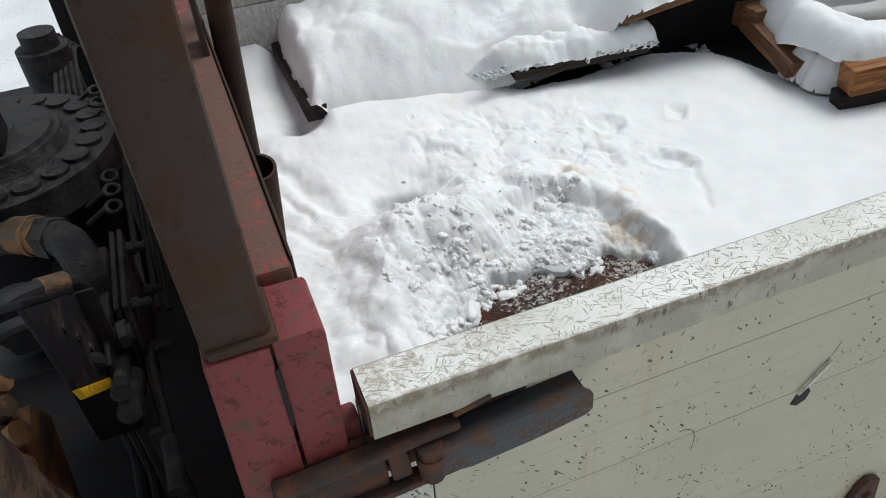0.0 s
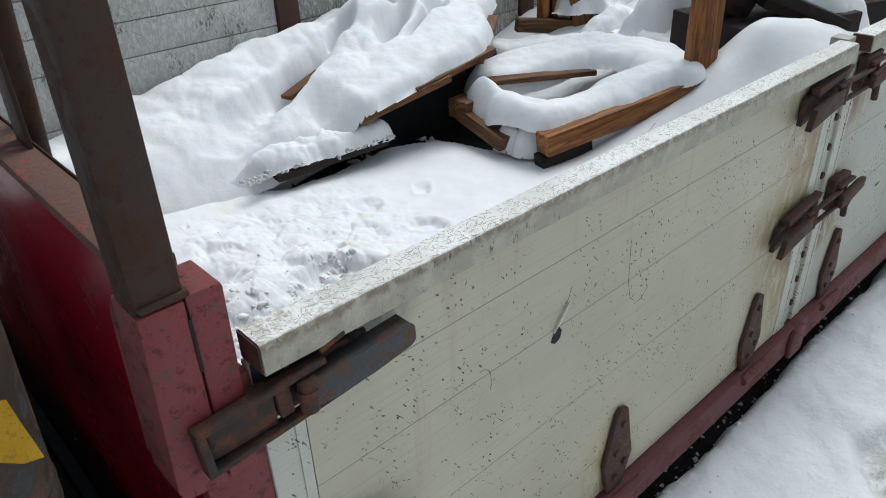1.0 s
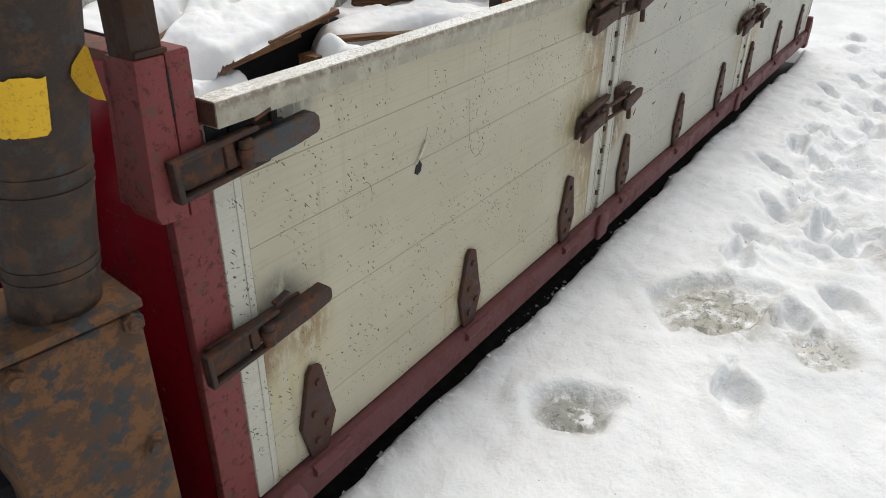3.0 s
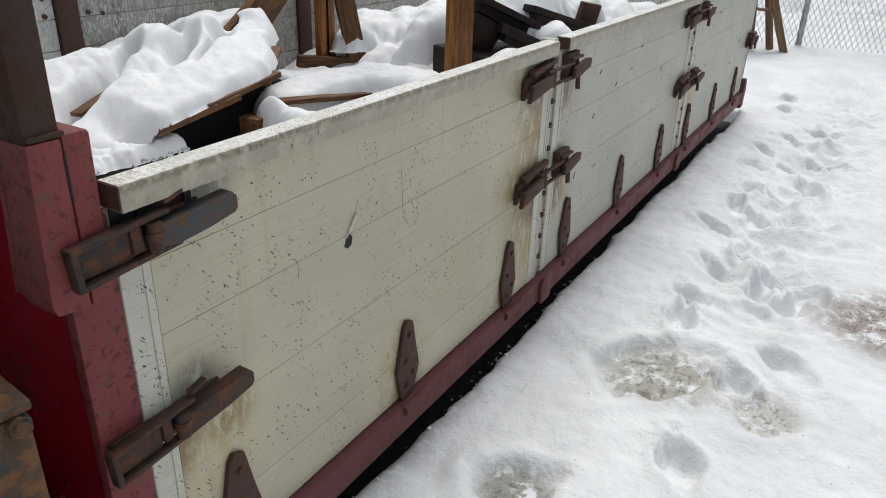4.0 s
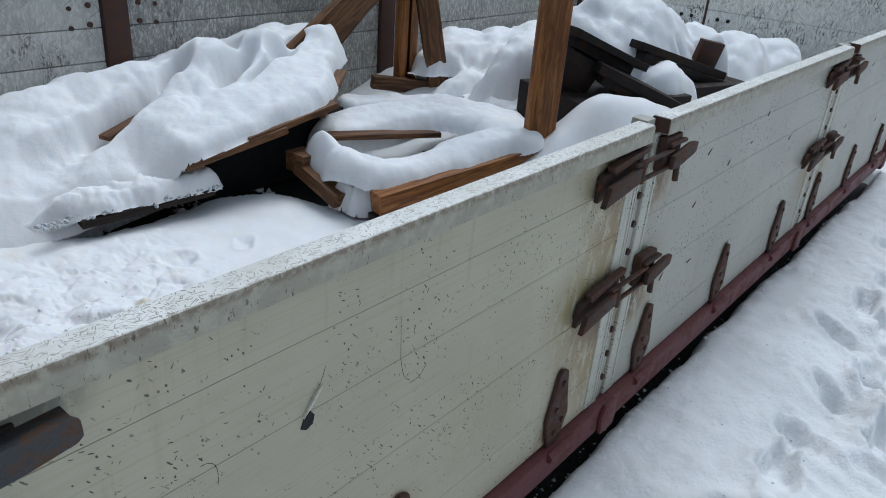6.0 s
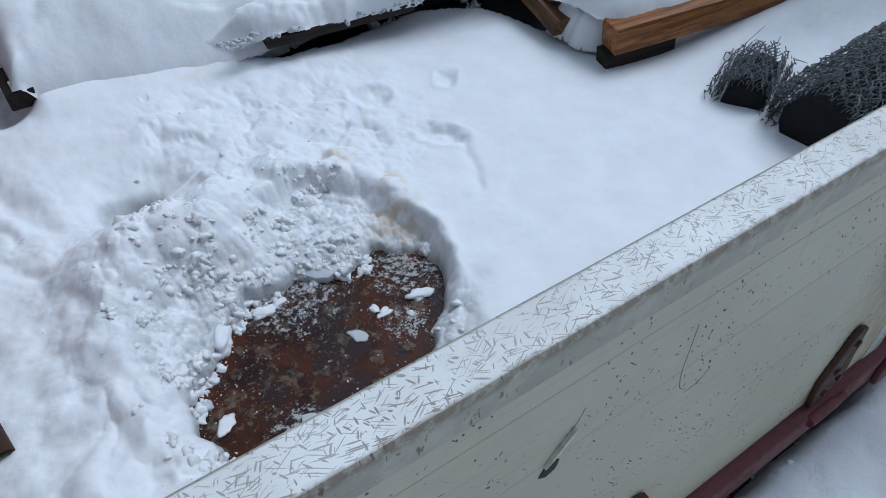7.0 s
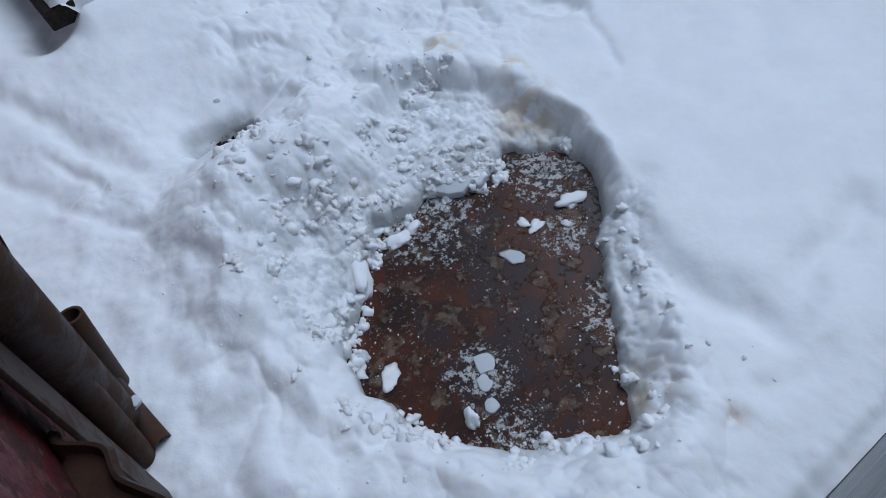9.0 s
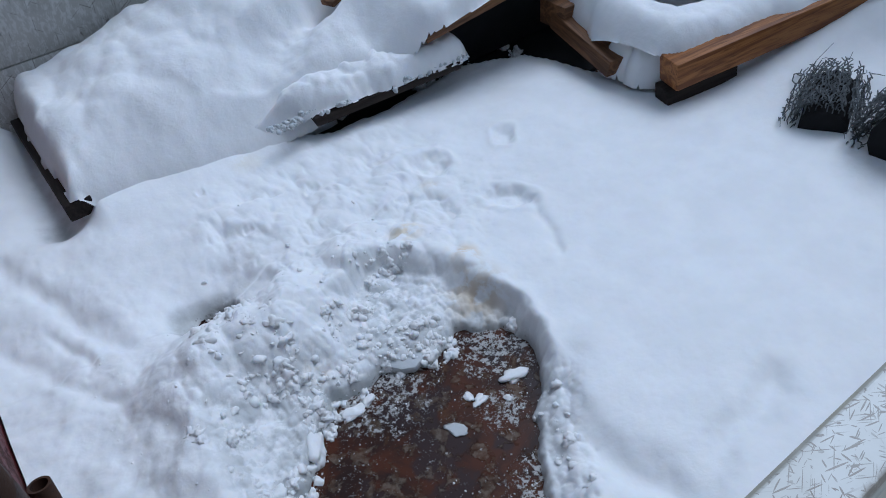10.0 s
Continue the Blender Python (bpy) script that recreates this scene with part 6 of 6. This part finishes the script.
def by_pit(x, y):
    d1, d2 = poly_dist(x, y, PIT), poly_dist(x, y, HOLE)
    return np.where((d2 > -0.015) & (d1 < 0.03), np.where((x < 0.5) | (y > 0.8), 0.9, 0.35), 0.0) * smooth(-0.05, 0.30, fbm(x, y, 13, 3, 78))


def on_floor(x, y):
    d = poly_dist(x, y, HOLE)
    return np.exp(np.minimum(d, 0) * 16) * (d < 0) * smooth(-0.25, 0.25, fbm(x, y, 9, 3, 77)) ** 2


def around(x, y):
    d1 = poly_dist(x, y, PIT)
    return np.where((d1 > 0.02) & (d1 < 0.45) & ~((x > 0.85) & (y < 1.1)), np.exp(-d1 * 5), 0)


clods("snow_clods", scatter(900, (0.15, 0.2), (1.0, 1.15), by_pit), (0.002, 0.015), CLOD, "broken clods of snow round the bare patch", "snow clods", -0.15)
clods("heap_clods", scatter(120, (0.2, 0.55), (0.72, 1.3), lambda x, y: smooth(0.03, -0.02, poly_dist(x, y, HEAP)) * smooth(0.02, 0.35, fbm(x, y, 11, 3, 76))), (0.003, 0.020), CLOD, "broken rounded clods heaped beside the pit", "snow clods", -0.55)
clods("snow_crumbs", scatter(520, (0.26, 0.26), (1.0, 0.92), on_floor), (0.0005, 0.0030), CLOD, "crumbs of snow scattered on the wet floor", "snow crumbs", 0.2)
clods("ledge_crumbs", scatter(420, (0.85, 1.60), (1.52, 1.86), lambda x, y: np.exp(-((y - 1.700 + 0.13 * (x - 1.1)) / 0.020) ** 2) * smooth(-0.3, 0.3, fbm(x, y, 14, 3, 88))), (0.002, 0.010), ICE, "crusted ice crumbs along the lower plank", "snow crumbs", 0.1, lambda x, y: 0.434 + 0.03 * (x - 0.9) + 0.014 * fbm(x, y, 30, 2, 89))
clods("gap_snow", scatter(70, (1.42, 1.60), (1.90, 1.92), lambda x, y: smooth(-0.1, 0.3, fbm(x, y, 6, 2, 75))), (0.006, 0.035), CLOD, "lumps of snow fallen into the dark gap", "snow clods", 0.1, lambda x, y: 0.288 + 0 * x)
clods("loose_snow", scatter(110, (0.1, 0.15), (1.3, 1.6), around), (0.002, 0.008), CLOD, "loose crumbs on the trodden snow", "snow crumbs")

clods("rail_crumbs", scatter(240, (-0.1, -0.09), (5.6, 0.05), lambda x, y: np.exp(-((y - 0.01) / 0.045) ** 2) * np.exp(-x * 0.3)), (0.002, 0.009), CLOD, "dirty snow crumbs along the side rail", "snow crumbs", 0.1, lambda x, y: np.maximum(ground_height(x, y), -0.062))


def flake(x, y, r, h, seed, label, material):
    rr = random.Random(seed)
    n = 11
    turn, thin = rr.random() * 6.283, 0.55 + 0.4 * rr.random()
    pts = []
    for k in range(n):
        q, a = r * (0.75 + 0.4 * rr.random()), 6.283 * k / n
        u, v = q * math.cos(a), q * math.sin(a) * thin
        pts.append((x + u * math.cos(turn) - v * math.sin(turn), y + u * math.sin(turn) + v * math.cos(turn)))
    bm = bmesh.new()
    prism(bm, pts, "z", DECKZ - 0.001, DECKZ + h, h * 0.35)
    tagged(part("ice_piece", bm, material), label, "ice", "ice pieces")


def chunk(x, y, r, h, seed, label, material=CLOD):
    off = Vector((seed * 3.7, seed * 1.9, 0))
    co, fs = ICOS[3]
    soup = Soup()
    out = []
    turn = Matrix.Rotation(seed * 1.3, 3, "Z")
    for c in co:
        k = 0.75 + 0.55 * noise.noise(c * 1.1 + off) + 0.5 * abs(noise.noise(c * 2.3 + off)) + 0.25 * abs(noise.noise(c * 5.0 + off))
        p = turn @ Vector((c.x * r * k, c.y * r * 0.62 * k, max(c.z, -0.4) * h * k))
        out.append((p.x + x, p.y + y, p.z + DECKZ + 0.35 * h))
    soup.lump(out, fs)
    tagged(soup.part("snow_chunk", material), label, "snow", "snow chunks")


chunk(0.415, 0.461, 0.019, 0.018, 1, "small white lump of snow on the wet floor")
chunk(0.356, 0.615, 0.026, 0.004, 3, "flat white clump of snow on the floor")
chunk(0.527, 0.300, 0.034, 0.020, 4, "white slab of snow at the patch edge")
chunk(0.775, 0.690, 0.020, 0.005, 5, "flat white clump of snow on the floor")
chunk(0.762, 0.712, 0.016, 0.005, 6, "small flat clump of snow on the floor")
chunk(0.873, 0.690, 0.032, 0.010, 7, "long white clump of snow on the floor")
chunk(0.829, 0.862, 0.012, 0.011, 8, "small round lump of snow")
chunk(0.69, 0.665, 0.024, 0.003, 9, "thin ragged grey chip of ice on the floor", ICE)
chunk(0.345, 0.68, 0.017, 0.004, 11, "ragged grey clump of ice on the floor", ICE)
chunk(0.545, 0.845, 0.030, 0.008, 12, "ragged clump of snow at the patch edge")
chunk(0.435, 0.815, 0.042, 0.024, 13, "rounded clump of wet snow at the patch edge")
chunk(0.59, 0.85, 0.020, 0.006, 15, "flat white clump of snow on the floor")
chunk(0.825, 0.655, 0.012, 0.005, 16, "small flat clump of snow on the floor")
flake(0.457, 0.459, 0.015, 0.006, 2, "thin tan-grey chip of ice on the floor", ICE)
flake(0.50, 0.53, 0.022, 0.003, 8, "thin grey chip of ice on the floor", ICE)
flake(0.475, 0.50, 0.016, 0.003, 5, "thin grey chip of ice on the floor", ICE)
flake(0.735, 0.905, 0.072, 0.022, 21, "broad clear slab of ice by the snow edge", ICE)

# ---- yard behind ----
fn = thing("chain_link_fence", (9.2, 5, 0.1), "galvanised chain-link fence with round posts in snow", "fence")
for y in (-7.2, -3.6, 0.0, 3.7, 7.5, 11.3, 15.2, 19.0):
    bm = bmesh.new()
    rod(bm, (9.2, y, -0.1), (9.2, y, 2.1), 0.033, 16)
    part("post", bm, GALV, fn)
net = Soup()
PITCH = 0.062
for i in range(-65, 290):
    for j in range(30):
        z0, z1 = 0.05 + j * PITCH, 0.05 + (j + 1) * PITCH
        a, b = (0.0, 0.5) if j % 2 == 0 else (0.5, 0.0)
        net.tube(Vector((9.168, PITCH * (i + a), z0)), Vector((9.168, PITCH * (i + b), z1)), 0.0026)
        net.tube(Vector((9.172, PITCH * (i + 1 - a), z0)), Vector((9.172, PITCH * (i + 1 - b), z1)), 0.0026)
net.part("wire_netting", WIRE, fn)["kind"] = "stuff"


pl = thing("wooden_pallet", (8.6, 0.5, 0.03), "weathered brown wooden pallet standing by the fence with snow on it", "pallet")
for name, a, b, w, h in (("runner", (8.45, 0.49, 1.24), (8.62, 0.05, 0.02), 0.09, 0.07), ("runner", (8.60, 0.53, 1.10), (8.62, 0.44, 0.02), 0.09, 0.07), ("runner", (8.75, 0.44, 1.0), (8.68, 0.22, 0.02), 0.09, 0.05), ("runner", (8.62, 1.13, 1.20), (8.62, 1.13, 0.02), 0.10, 0.06), ("runner", (8.62, 0.80, 1.22), (8.62, 0.80, 0.02), 0.12, 0.05),
                         ("slat", (8.55, 0.20, 0.52), (8.55, 1.22, 0.56), 0.10, 0.024), ("slat", (8.55, 0.42, 0.80), (8.55, 1.22, 0.82), 0.10, 0.024), ("slat", (8.55, 0.45, 1.10), (8.55, 1.24, 1.11), 0.10, 0.024), ("slat", (8.55, 0.38, 0.22), (8.55, 1.22, 0.24), 0.10, 0.024)):
    beam(name, a, b, w, h, PALLET, pl)
snow_cap("pallet_snow", (8.4, 0.55), (8.8, 1.0), 0.012, lambda x, y: np.hypot((x - 8.6) / 0.09, (y - 0.77) / 0.10) * 0.09 - 0.09, lambda x, y: 1.32 + 0 * x, lambda x, y: 1.215 + 0 * x, 0.06, "snow lump on the pallet top", 93, 0.01)
ty = thing("tyre", (7.0, 1.65, 1.1), "worn black car tyre standing behind the tailboard", "tyre")
bm = bmesh.new()
prof = [(0.20, -0.08), (0.215, -0.10), (0.27, -0.105), (0.30, -0.09), (0.312, -0.06), (0.315, 0.0), (0.312, 0.06), (0.30, 0.09), (0.27, 0.105), (0.215, 0.10), (0.20, 0.08), (0.25, 0.075), (0.28, 0.0), (0.25, -0.075)]
rings = []
for k in range(48):
    a = 2 * math.pi * k / 48
    rings.append([bm.verts.new((7.02 + w, 1.65 + q * math.cos(a), 1.40 + q * math.sin(a))) for q, w in prof])
for k in range(48):
    p, q = rings[k], rings[(k + 1) % 48]
    for j in range(len(prof)):
        bm.faces.new((p[j], q[j], q[(j + 1) % len(prof)], p[(j + 1) % len(prof)]))
bmesh.ops.rotate(bm, cent=(7.02, 1.65, 1.10), matrix=Matrix.Rotation(radians(58), 3, "Y"), verts=bm.verts)
part("casing", bm, RUBBER, ty)


# ---- crane base in front of the headboard ----
cr = thing("loading_crane_base", (-0.5, 1.0, 0.1), "black greasy loading crane base with slewing ring, valves and hoses", "loading crane")


def piece(name, material, fn_, label=""):
    bm = bmesh.new()
    fn_(bm)
    return part(name, bm, material, cr, label)


piece("frame", BLACK, lambda bm: box(bm, (-1.0, 0.18, 0.05), (-0.17, 2.3, 0.50), 0.01))
piece("cross_beam", BLACK, lambda bm: box(bm, (-0.95, 0.02, 0.30), (-0.22, 0.24, 0.60), 0.01))
piece("pedestal", BLACK, lambda bm: rod(bm, (-0.46, 1.01, 0.5), (-0.46, 1.01, 0.86), 0.20, 40))
ring = piece("slewing_ring", GREASE, lambda bm: rod(bm, (-0.46, 1.01, 0.84), (-0.46, 1.01, 0.90), 0.235, 56), "greasy grey slewing ring")
bm = bmesh.new()
rod(bm, (-0.46, 1.01, 0.90), (-0.46, 1.01, 0.925), 0.150, 40, 0.14)
part("inner_ring", bm, GREASE, ring)
for q, h in ((0.132, 0.008), (0.098, 0.004), (0.066, 0.012)):
    bm = bmesh.new()
    rod(bm, (-0.46, 1.01, 0.920), (-0.46, 1.01, 0.926 + h), q, 40, q - 0.004)
    part("ring_ridge", bm, GREASE, ring)
for k in range(22):
    a = 2 * math.pi * k / 22
    bm = bmesh.new()
    rod(bm, (-0.46 + 0.195 * math.cos(a), 1.01 + 0.195 * math.sin(a), 0.899), (-0.46 + 0.195 * math.cos(a), 1.01 + 0.195 * math.sin(a), 0.908), 0.024, 14)
    part("ring_bolt", bm, GREASE, ring)
piece("column", BLACK, lambda bm: (box(bm, (-0.62, 0.90, 0.92), (-0.405, 1.02, 2.4), 0.015), box(bm, (-0.60, 0.80, 0.92), (-0.43, 0.90, 1.6), 0.01)), "black crane column")
piece("ram", GREASE, lambda bm: (rod(bm, (-0.395, 1.62, 0.50), (-0.395, 1.62, 0.86), 0.065, 24), rod(bm, (-0.395, 1.62, 0.86), (-0.395, 1.62, 0.90), 0.045, 20)), "grey steel ram")
piece("mast", BLACK, lambda bm: (box(bm, (-0.385, 1.96, 0.3), (-0.27, 2.04, 1.3), 0.006), rod(bm, (-0.365, 1.955, 0.90), (-0.365, 1.962, 0.90), 0.010, 12)))
piece("valve_block", BLACK, lambda bm: (box(bm, (-0.345, 0.45, 0.70), (-0.262, 0.64, 0.872), 0.006), box(bm, (-0.33, 0.47, 0.86), (-0.275, 0.60, 0.890), 0.008), box(bm, (-0.33, 0.37, 0.72), (-0.268, 0.45, 0.83), 0.005)), "black hydraulic valve block")
piece("valve_plate", GREASE, lambda bm: (box(bm, (-0.258, 0.47, 0.70), (-0.250, 0.675, 0.872), 0.002), box(bm, (-0.246, 0.47, 0.70), (-0.238, 0.675, 0.872), 0.002)), "dark steel valve plate")
for y in (0.50, 0.65):
    for z in (0.75, 0.845):
        bm = bmesh.new()
        rod(bm, (-0.24, y, z), (-0.208, y, z), 0.008, 10)
        rod(bm, (-0.236, y, z), (-0.226, y, z), 0.013, 6)
        part("stud", bm, GREASE, cr)
piece("elbow", GREASE, lambda bm: (pipe(bm, [(-0.285, 0.535, 0.86), (-0.284, 0.545, 0.905), (-0.295, 0.575, 0.928), (-0.315, 0.610, 0.926)], 0.028, 16, 8), rod(bm, (-0.313, 0.606, 0.926), (-0.335, 0.628, 0.922), 0.034, 6)), "dark steel hose elbow")
RUSTHOSE = mat_metal("hose_fitting", (0.095, 0.070, 0.048), (0.25, 0.125, 0.055), 0.5, 0.6, 0.2, 16.0)
piece("ferrule", RUSTHOSE, lambda bm: (rod(bm, (-0.335, 0.628, 0.922), (-0.382, 0.668, 0.912), 0.030, 18), rod(bm, (-0.348, 0.640, 0.919), (-0.356, 0.646, 0.918), 0.033, 18)), "rusty hose ferrule")
piece("hose", GREASE, lambda bm: pipe(bm, [(-0.380, 0.667, 0.911), (-0.42, 0.694, 0.898), (-0.48, 0.734, 0.881), (-0.62, 0.80, 0.80)], 0.027, 14, 8), "thick black hydraulic hose")
piece("hose", RUBBER, lambda bm: pipe(bm, [(-0.29, 0.50, 0.90), (-0.30, 0.476, 0.937), (-0.34, 0.442, 0.959), (-0.38, 0.416, 0.960), (-0.50, 0.40, 0.90)], 0.013, 10, 8))
piece("ferrule", RUSTHOSE, lambda bm: rod(bm, (-0.300, 0.476, 0.937), (-0.328, 0.452, 0.953), 0.016, 12), "rusty hose ferrule")
piece("hose", RUBBER, lambda bm: pipe(bm, [(-0.29, 0.42, 0.90), (-0.33, 0.383, 0.955), (-0.38, 0.368, 0.954), (-0.50, 0.36, 0.88)], 0.012, 10, 8))
piece("hose", RUBBER, lambda bm: pipe(bm, [(-0.28, 0.36, 0.88), (-0.31, 0.316, 0.946), (-0.34, 0.293, 0.967), (-0.37, 0.323, 0.972), (-0.46, 0.40, 0.93)], 0.014, 10, 8))
piece("hose", RUBBER, lambda bm: pipe(bm, [(-0.30, 0.60, 0.80), (-0.36, 0.58, 0.86), (-0.44, 0.62, 0.83), (-0.55, 0.70, 0.70)], 0.016, 10, 8))
piece("cover_plate", BLACK, lambda bm: (prism(bm, [(0.224, 1.096), (0.412, 0.960), (0.416, 0.800), (0.242, 0.955)], "x", -0.286, -0.278, 0.002), prism(bm, [(0.405, 0.965), (0.414, 0.962), (0.418, 0.802), (0.409, 0.808)], "x", -0.286, -0.255, 0.002), prism(bm, [(0.222, 1.098), (0.412, 0.962), (0.416, 0.970), (0.226, 1.106)], "x", -0.310, -0.278, 0.002)), "black cover plate")
piece("cover_stripe", YELLOW, lambda bm: prism(bm, [(0.243, 0.952), (0.414, 0.799), (0.392, 0.800), (0.252, 0.926)], "x", -0.285, -0.2765, 0.001), "dirty yellow edge stripe")
for k in range(3):
    bm = bmesh.new()
    rod(bm, (-0.279, 0.30 + 0.03 * k, 1.00 - 0.045 * k), (-0.274, 0.30 + 0.03 * k, 1.00 - 0.045 * k), 0.006, 8)
    part("screw", bm, GREASE, cr)
for k, (a, b) in enumerate((((-0.25, 1.332, 0.854), (-0.25, 0.705, 0.700)), ((-0.232, 1.30, 0.80), (-0.236, 0.70, 0.665)), ((-0.218, 1.25, 0.78), (-0.222, 0.72, 0.64)))):
    piece("control_rod", (GREASE, BLACK, BLACK)[k], lambda bm: rod(bm, a, b, 0.006, 10))
piece("rod_end", RUSTHOSE, lambda bm: (box(bm, (-0.258, 0.655, 0.672), (-0.240, 0.715, 0.708), 0.004), box(bm, (-0.258, 0.595, 0.700), (-0.240, 0.655, 0.730), 0.004)), "rusty rod end")
piece("link_plate", BLACK, lambda bm: prism(bm, [(0.60, 0.72), (0.52, 0.70), (0.37, 0.80), (0.37, 0.86), (0.44, 0.88), (0.56, 0.80)], "x", -0.275, -0.266, 0.003))
piece("link_bolt", GREASE, lambda bm: (rod(bm, (-0.27, 0.42, 0.865), (-0.235, 0.42, 0.865), 0.012, 12), rod(bm, (-0.252, 0.42, 0.865), (-0.240, 0.42, 0.865), 0.021, 6)))
piece("control_lever", GREASE, lambda bm: pipe(bm, [(-0.25, 0.594, 0.731), (-0.255, 0.53, 0.772), (-0.26, 0.462, 0.813), (-0.26, 0.40, 0.832)], 0.007, 8, 6))
piece("lever_grip", GREASE, lambda bm: (rod(bm, (-0.26, 0.425, 0.825), (-0.26, 0.325, 0.852), 0.011, 14), rod(bm, (-0.26, 0.325, 0.852), (-0.26, 0.318, 0.854), 0.013, 14)))
piece("lever_grip", GREASE, lambda bm: rod(bm, (-0.255, 0.40, 0.80), (-0.26, 0.311, 0.819), 0.016, 14))
piece("control_lever", BLACK, lambda bm: pipe(bm, [(-0.23, 0.58, 0.68), (-0.24, 0.48, 0.76), (-0.235, 0.36, 0.72), (-0.235, 0.28, 0.70)], 0.009, 8, 6))
piece("lever_grip", GREASE, lambda bm: rod(bm, (-0.235, 0.34, 0.715), (-0.235, 0.255, 0.70), 0.013, 14))
for yy, zz in ((1.134, 0.921), (1.097, 0.911), (1.06, 0.900), (0.875, 0.862), (0.838, 0.854), (0.786, 0.850)):
    bm = bmesh.new()
    mm = Matrix.Translation((-0.252, yy, zz)) @ pose(0, 0, 0, 8, 5, 0)
    for k in range(16):
        a, b = 2 * math.pi * k / 16, 2 * math.pi * (k + 1) / 16
        rod(bm, mm @ Vector((0.013 * math.cos(a), 0.016 * math.sin(a), 0)), mm @ Vector((0.013 * math.cos(b), 0.016 * math.sin(b), 0)), 0.0042, 6)
    rod(bm, mm @ Vector((-0.012, 0, 0)), mm @ Vector((-0.05, 0, -0.03)), 0.005, 6)
    part("lift_eye", bm, GREASE, cr)
for n in range(5):
    piece("thin_pipe", GREASE, lambda bm: pipe(bm, [(-0.325 - 0.014 * n, 1.40, 0.72), (-0.325 - 0.014 * n, 1.47, 0.79), (-0.33 - 0.012 * n, 1.68 + 0.03 * n, 0.82), (-0.33 - 0.010 * n, 1.9, 0.72)], 0.006, 8, 6))
for n, (xx, yy, zz) in enumerate(((-0.39, 0.285, 0.864), (-0.41, 0.34, 0.862), (-0.39, 0.246, 0.845), (-0.42, 0.392, 0.859))):
    piece("clamp_nut", RUSTHOSE, lambda bm: (rod(bm, (xx - 0.03, yy, zz - 0.02), (xx, yy, zz), 0.026, 6), rod(bm, (xx, yy, zz), (xx + 0.02, yy - 0.005, zz + 0.015), 0.016, 12)), "rusty clamp nut")
piece("clamp_plate", RUSTHOSE, lambda bm: prism(bm, [(0.20, 0.62), (0.30, 0.60), (0.40, 0.78), (0.36, 0.845), (0.26, 0.84), (0.20, 0.78)], "x", -0.43, -0.375, 0.006), "rusty clamp plate")
for n in range(4):
    piece("hose", RUBBER, lambda bm: pipe(bm, [(-0.25 - 0.025 * n, 0.36 + 0.04 * n, 0.72), (-0.24 - 0.025 * n, 0.30 + 0.05 * n, 0.58), (-0.26 - 0.03 * n, 0.25 + 0.05 * n, 0.42)], 0.013, 10, 6))

# ---- far yard ----
rng = np.random.RandomState(12)
tuft = Soup()
for n in range(700):
    x, y = 9.6 + 9 * rng.rand() ** 1.5, -3 + 20 * rng.rand()
    if fbm(np.array([x]), np.array([y]), 0.6, 3, 90)[0] < 0.05:
        continue
    z = float(ground_height(np.array([x]), np.array([y]))[0])
    for k in range(5):
        p = Vector((x + 0.05 * rng.randn(), y + 0.05 * rng.randn(), z - 0.02))
        tuft.tube(p, p + Vector((0.05 * rng.randn(), 0.05 * rng.randn(), 0.10 + 0.18 * rng.rand())), 0.003)
tagged(tuft.part("dry_grass", GRASS), "dry grass stalks standing out of the snow", "grass", kind="stuff")
rocks = ((14.2, -0.15, 0.09), (14.0, 0.1, 0.07), (13.2, 0.5, 0.06))
for n, (x, y, r) in enumerate(rocks):
    bm = bmesh.new()
    bmesh.ops.create_icosphere(bm, subdivisions=3, radius=1.0)
    for v in bm.verts:
        v.co *= 1 + 0.35 * noise.noise(v.co * 1.1 + Vector((n * 7, 0, 0))) + 0.1 * noise.noise(v.co * 3.2)
    bmesh.ops.transform(bm, matrix=Matrix.Translation((x, y, float(ground_height(np.array([x]), np.array([y]))[0]) + 0.1 * r)) @ Matrix.Diagonal((r, r * 1.3, r * 0.75, 1)), verts=bm.verts)
    tagged(part("boulder", bm, FAR_DARK), "dark boulder in the snow beyond the fence", "boulder", "boulders")


def trailer(y0, y1, x):
    root = thing("parked_trailer", (x, (y0 + y1) / 2, 1.0), "dark trailer parked in the snow beyond the fence", "trailer", "parked trailers")
    bm = bmesh.new()
    box(bm, (x, y0, 1.24), (x + 2.2, y1, 2.6), 0.05)
    part("body", bm, FAR_DARK, root)
    for yy in (y0 + 0.5, y1 - 0.5):
        bm = bmesh.new()
        rod(bm, (x - 0.04, yy, 1.50), (x + 0.22, yy, 1.50), 0.36, 24)
        part("wheel", bm, RUBBER, root)


trailer(1.6, 5.6, 24.0)
trailer(6.4, 9.6, 25.0)
trailer(-2.6, 0.1, 23.0)
# unseen box added over the crane base to block the sky and darken it
piece("boom", BLACK, lambda bm: box(bm, (-0.80, -0.1, 1.55), (-0.42, 2.3, 1.95), 0.02), "unseen black box added to shade the crane base and headboard")
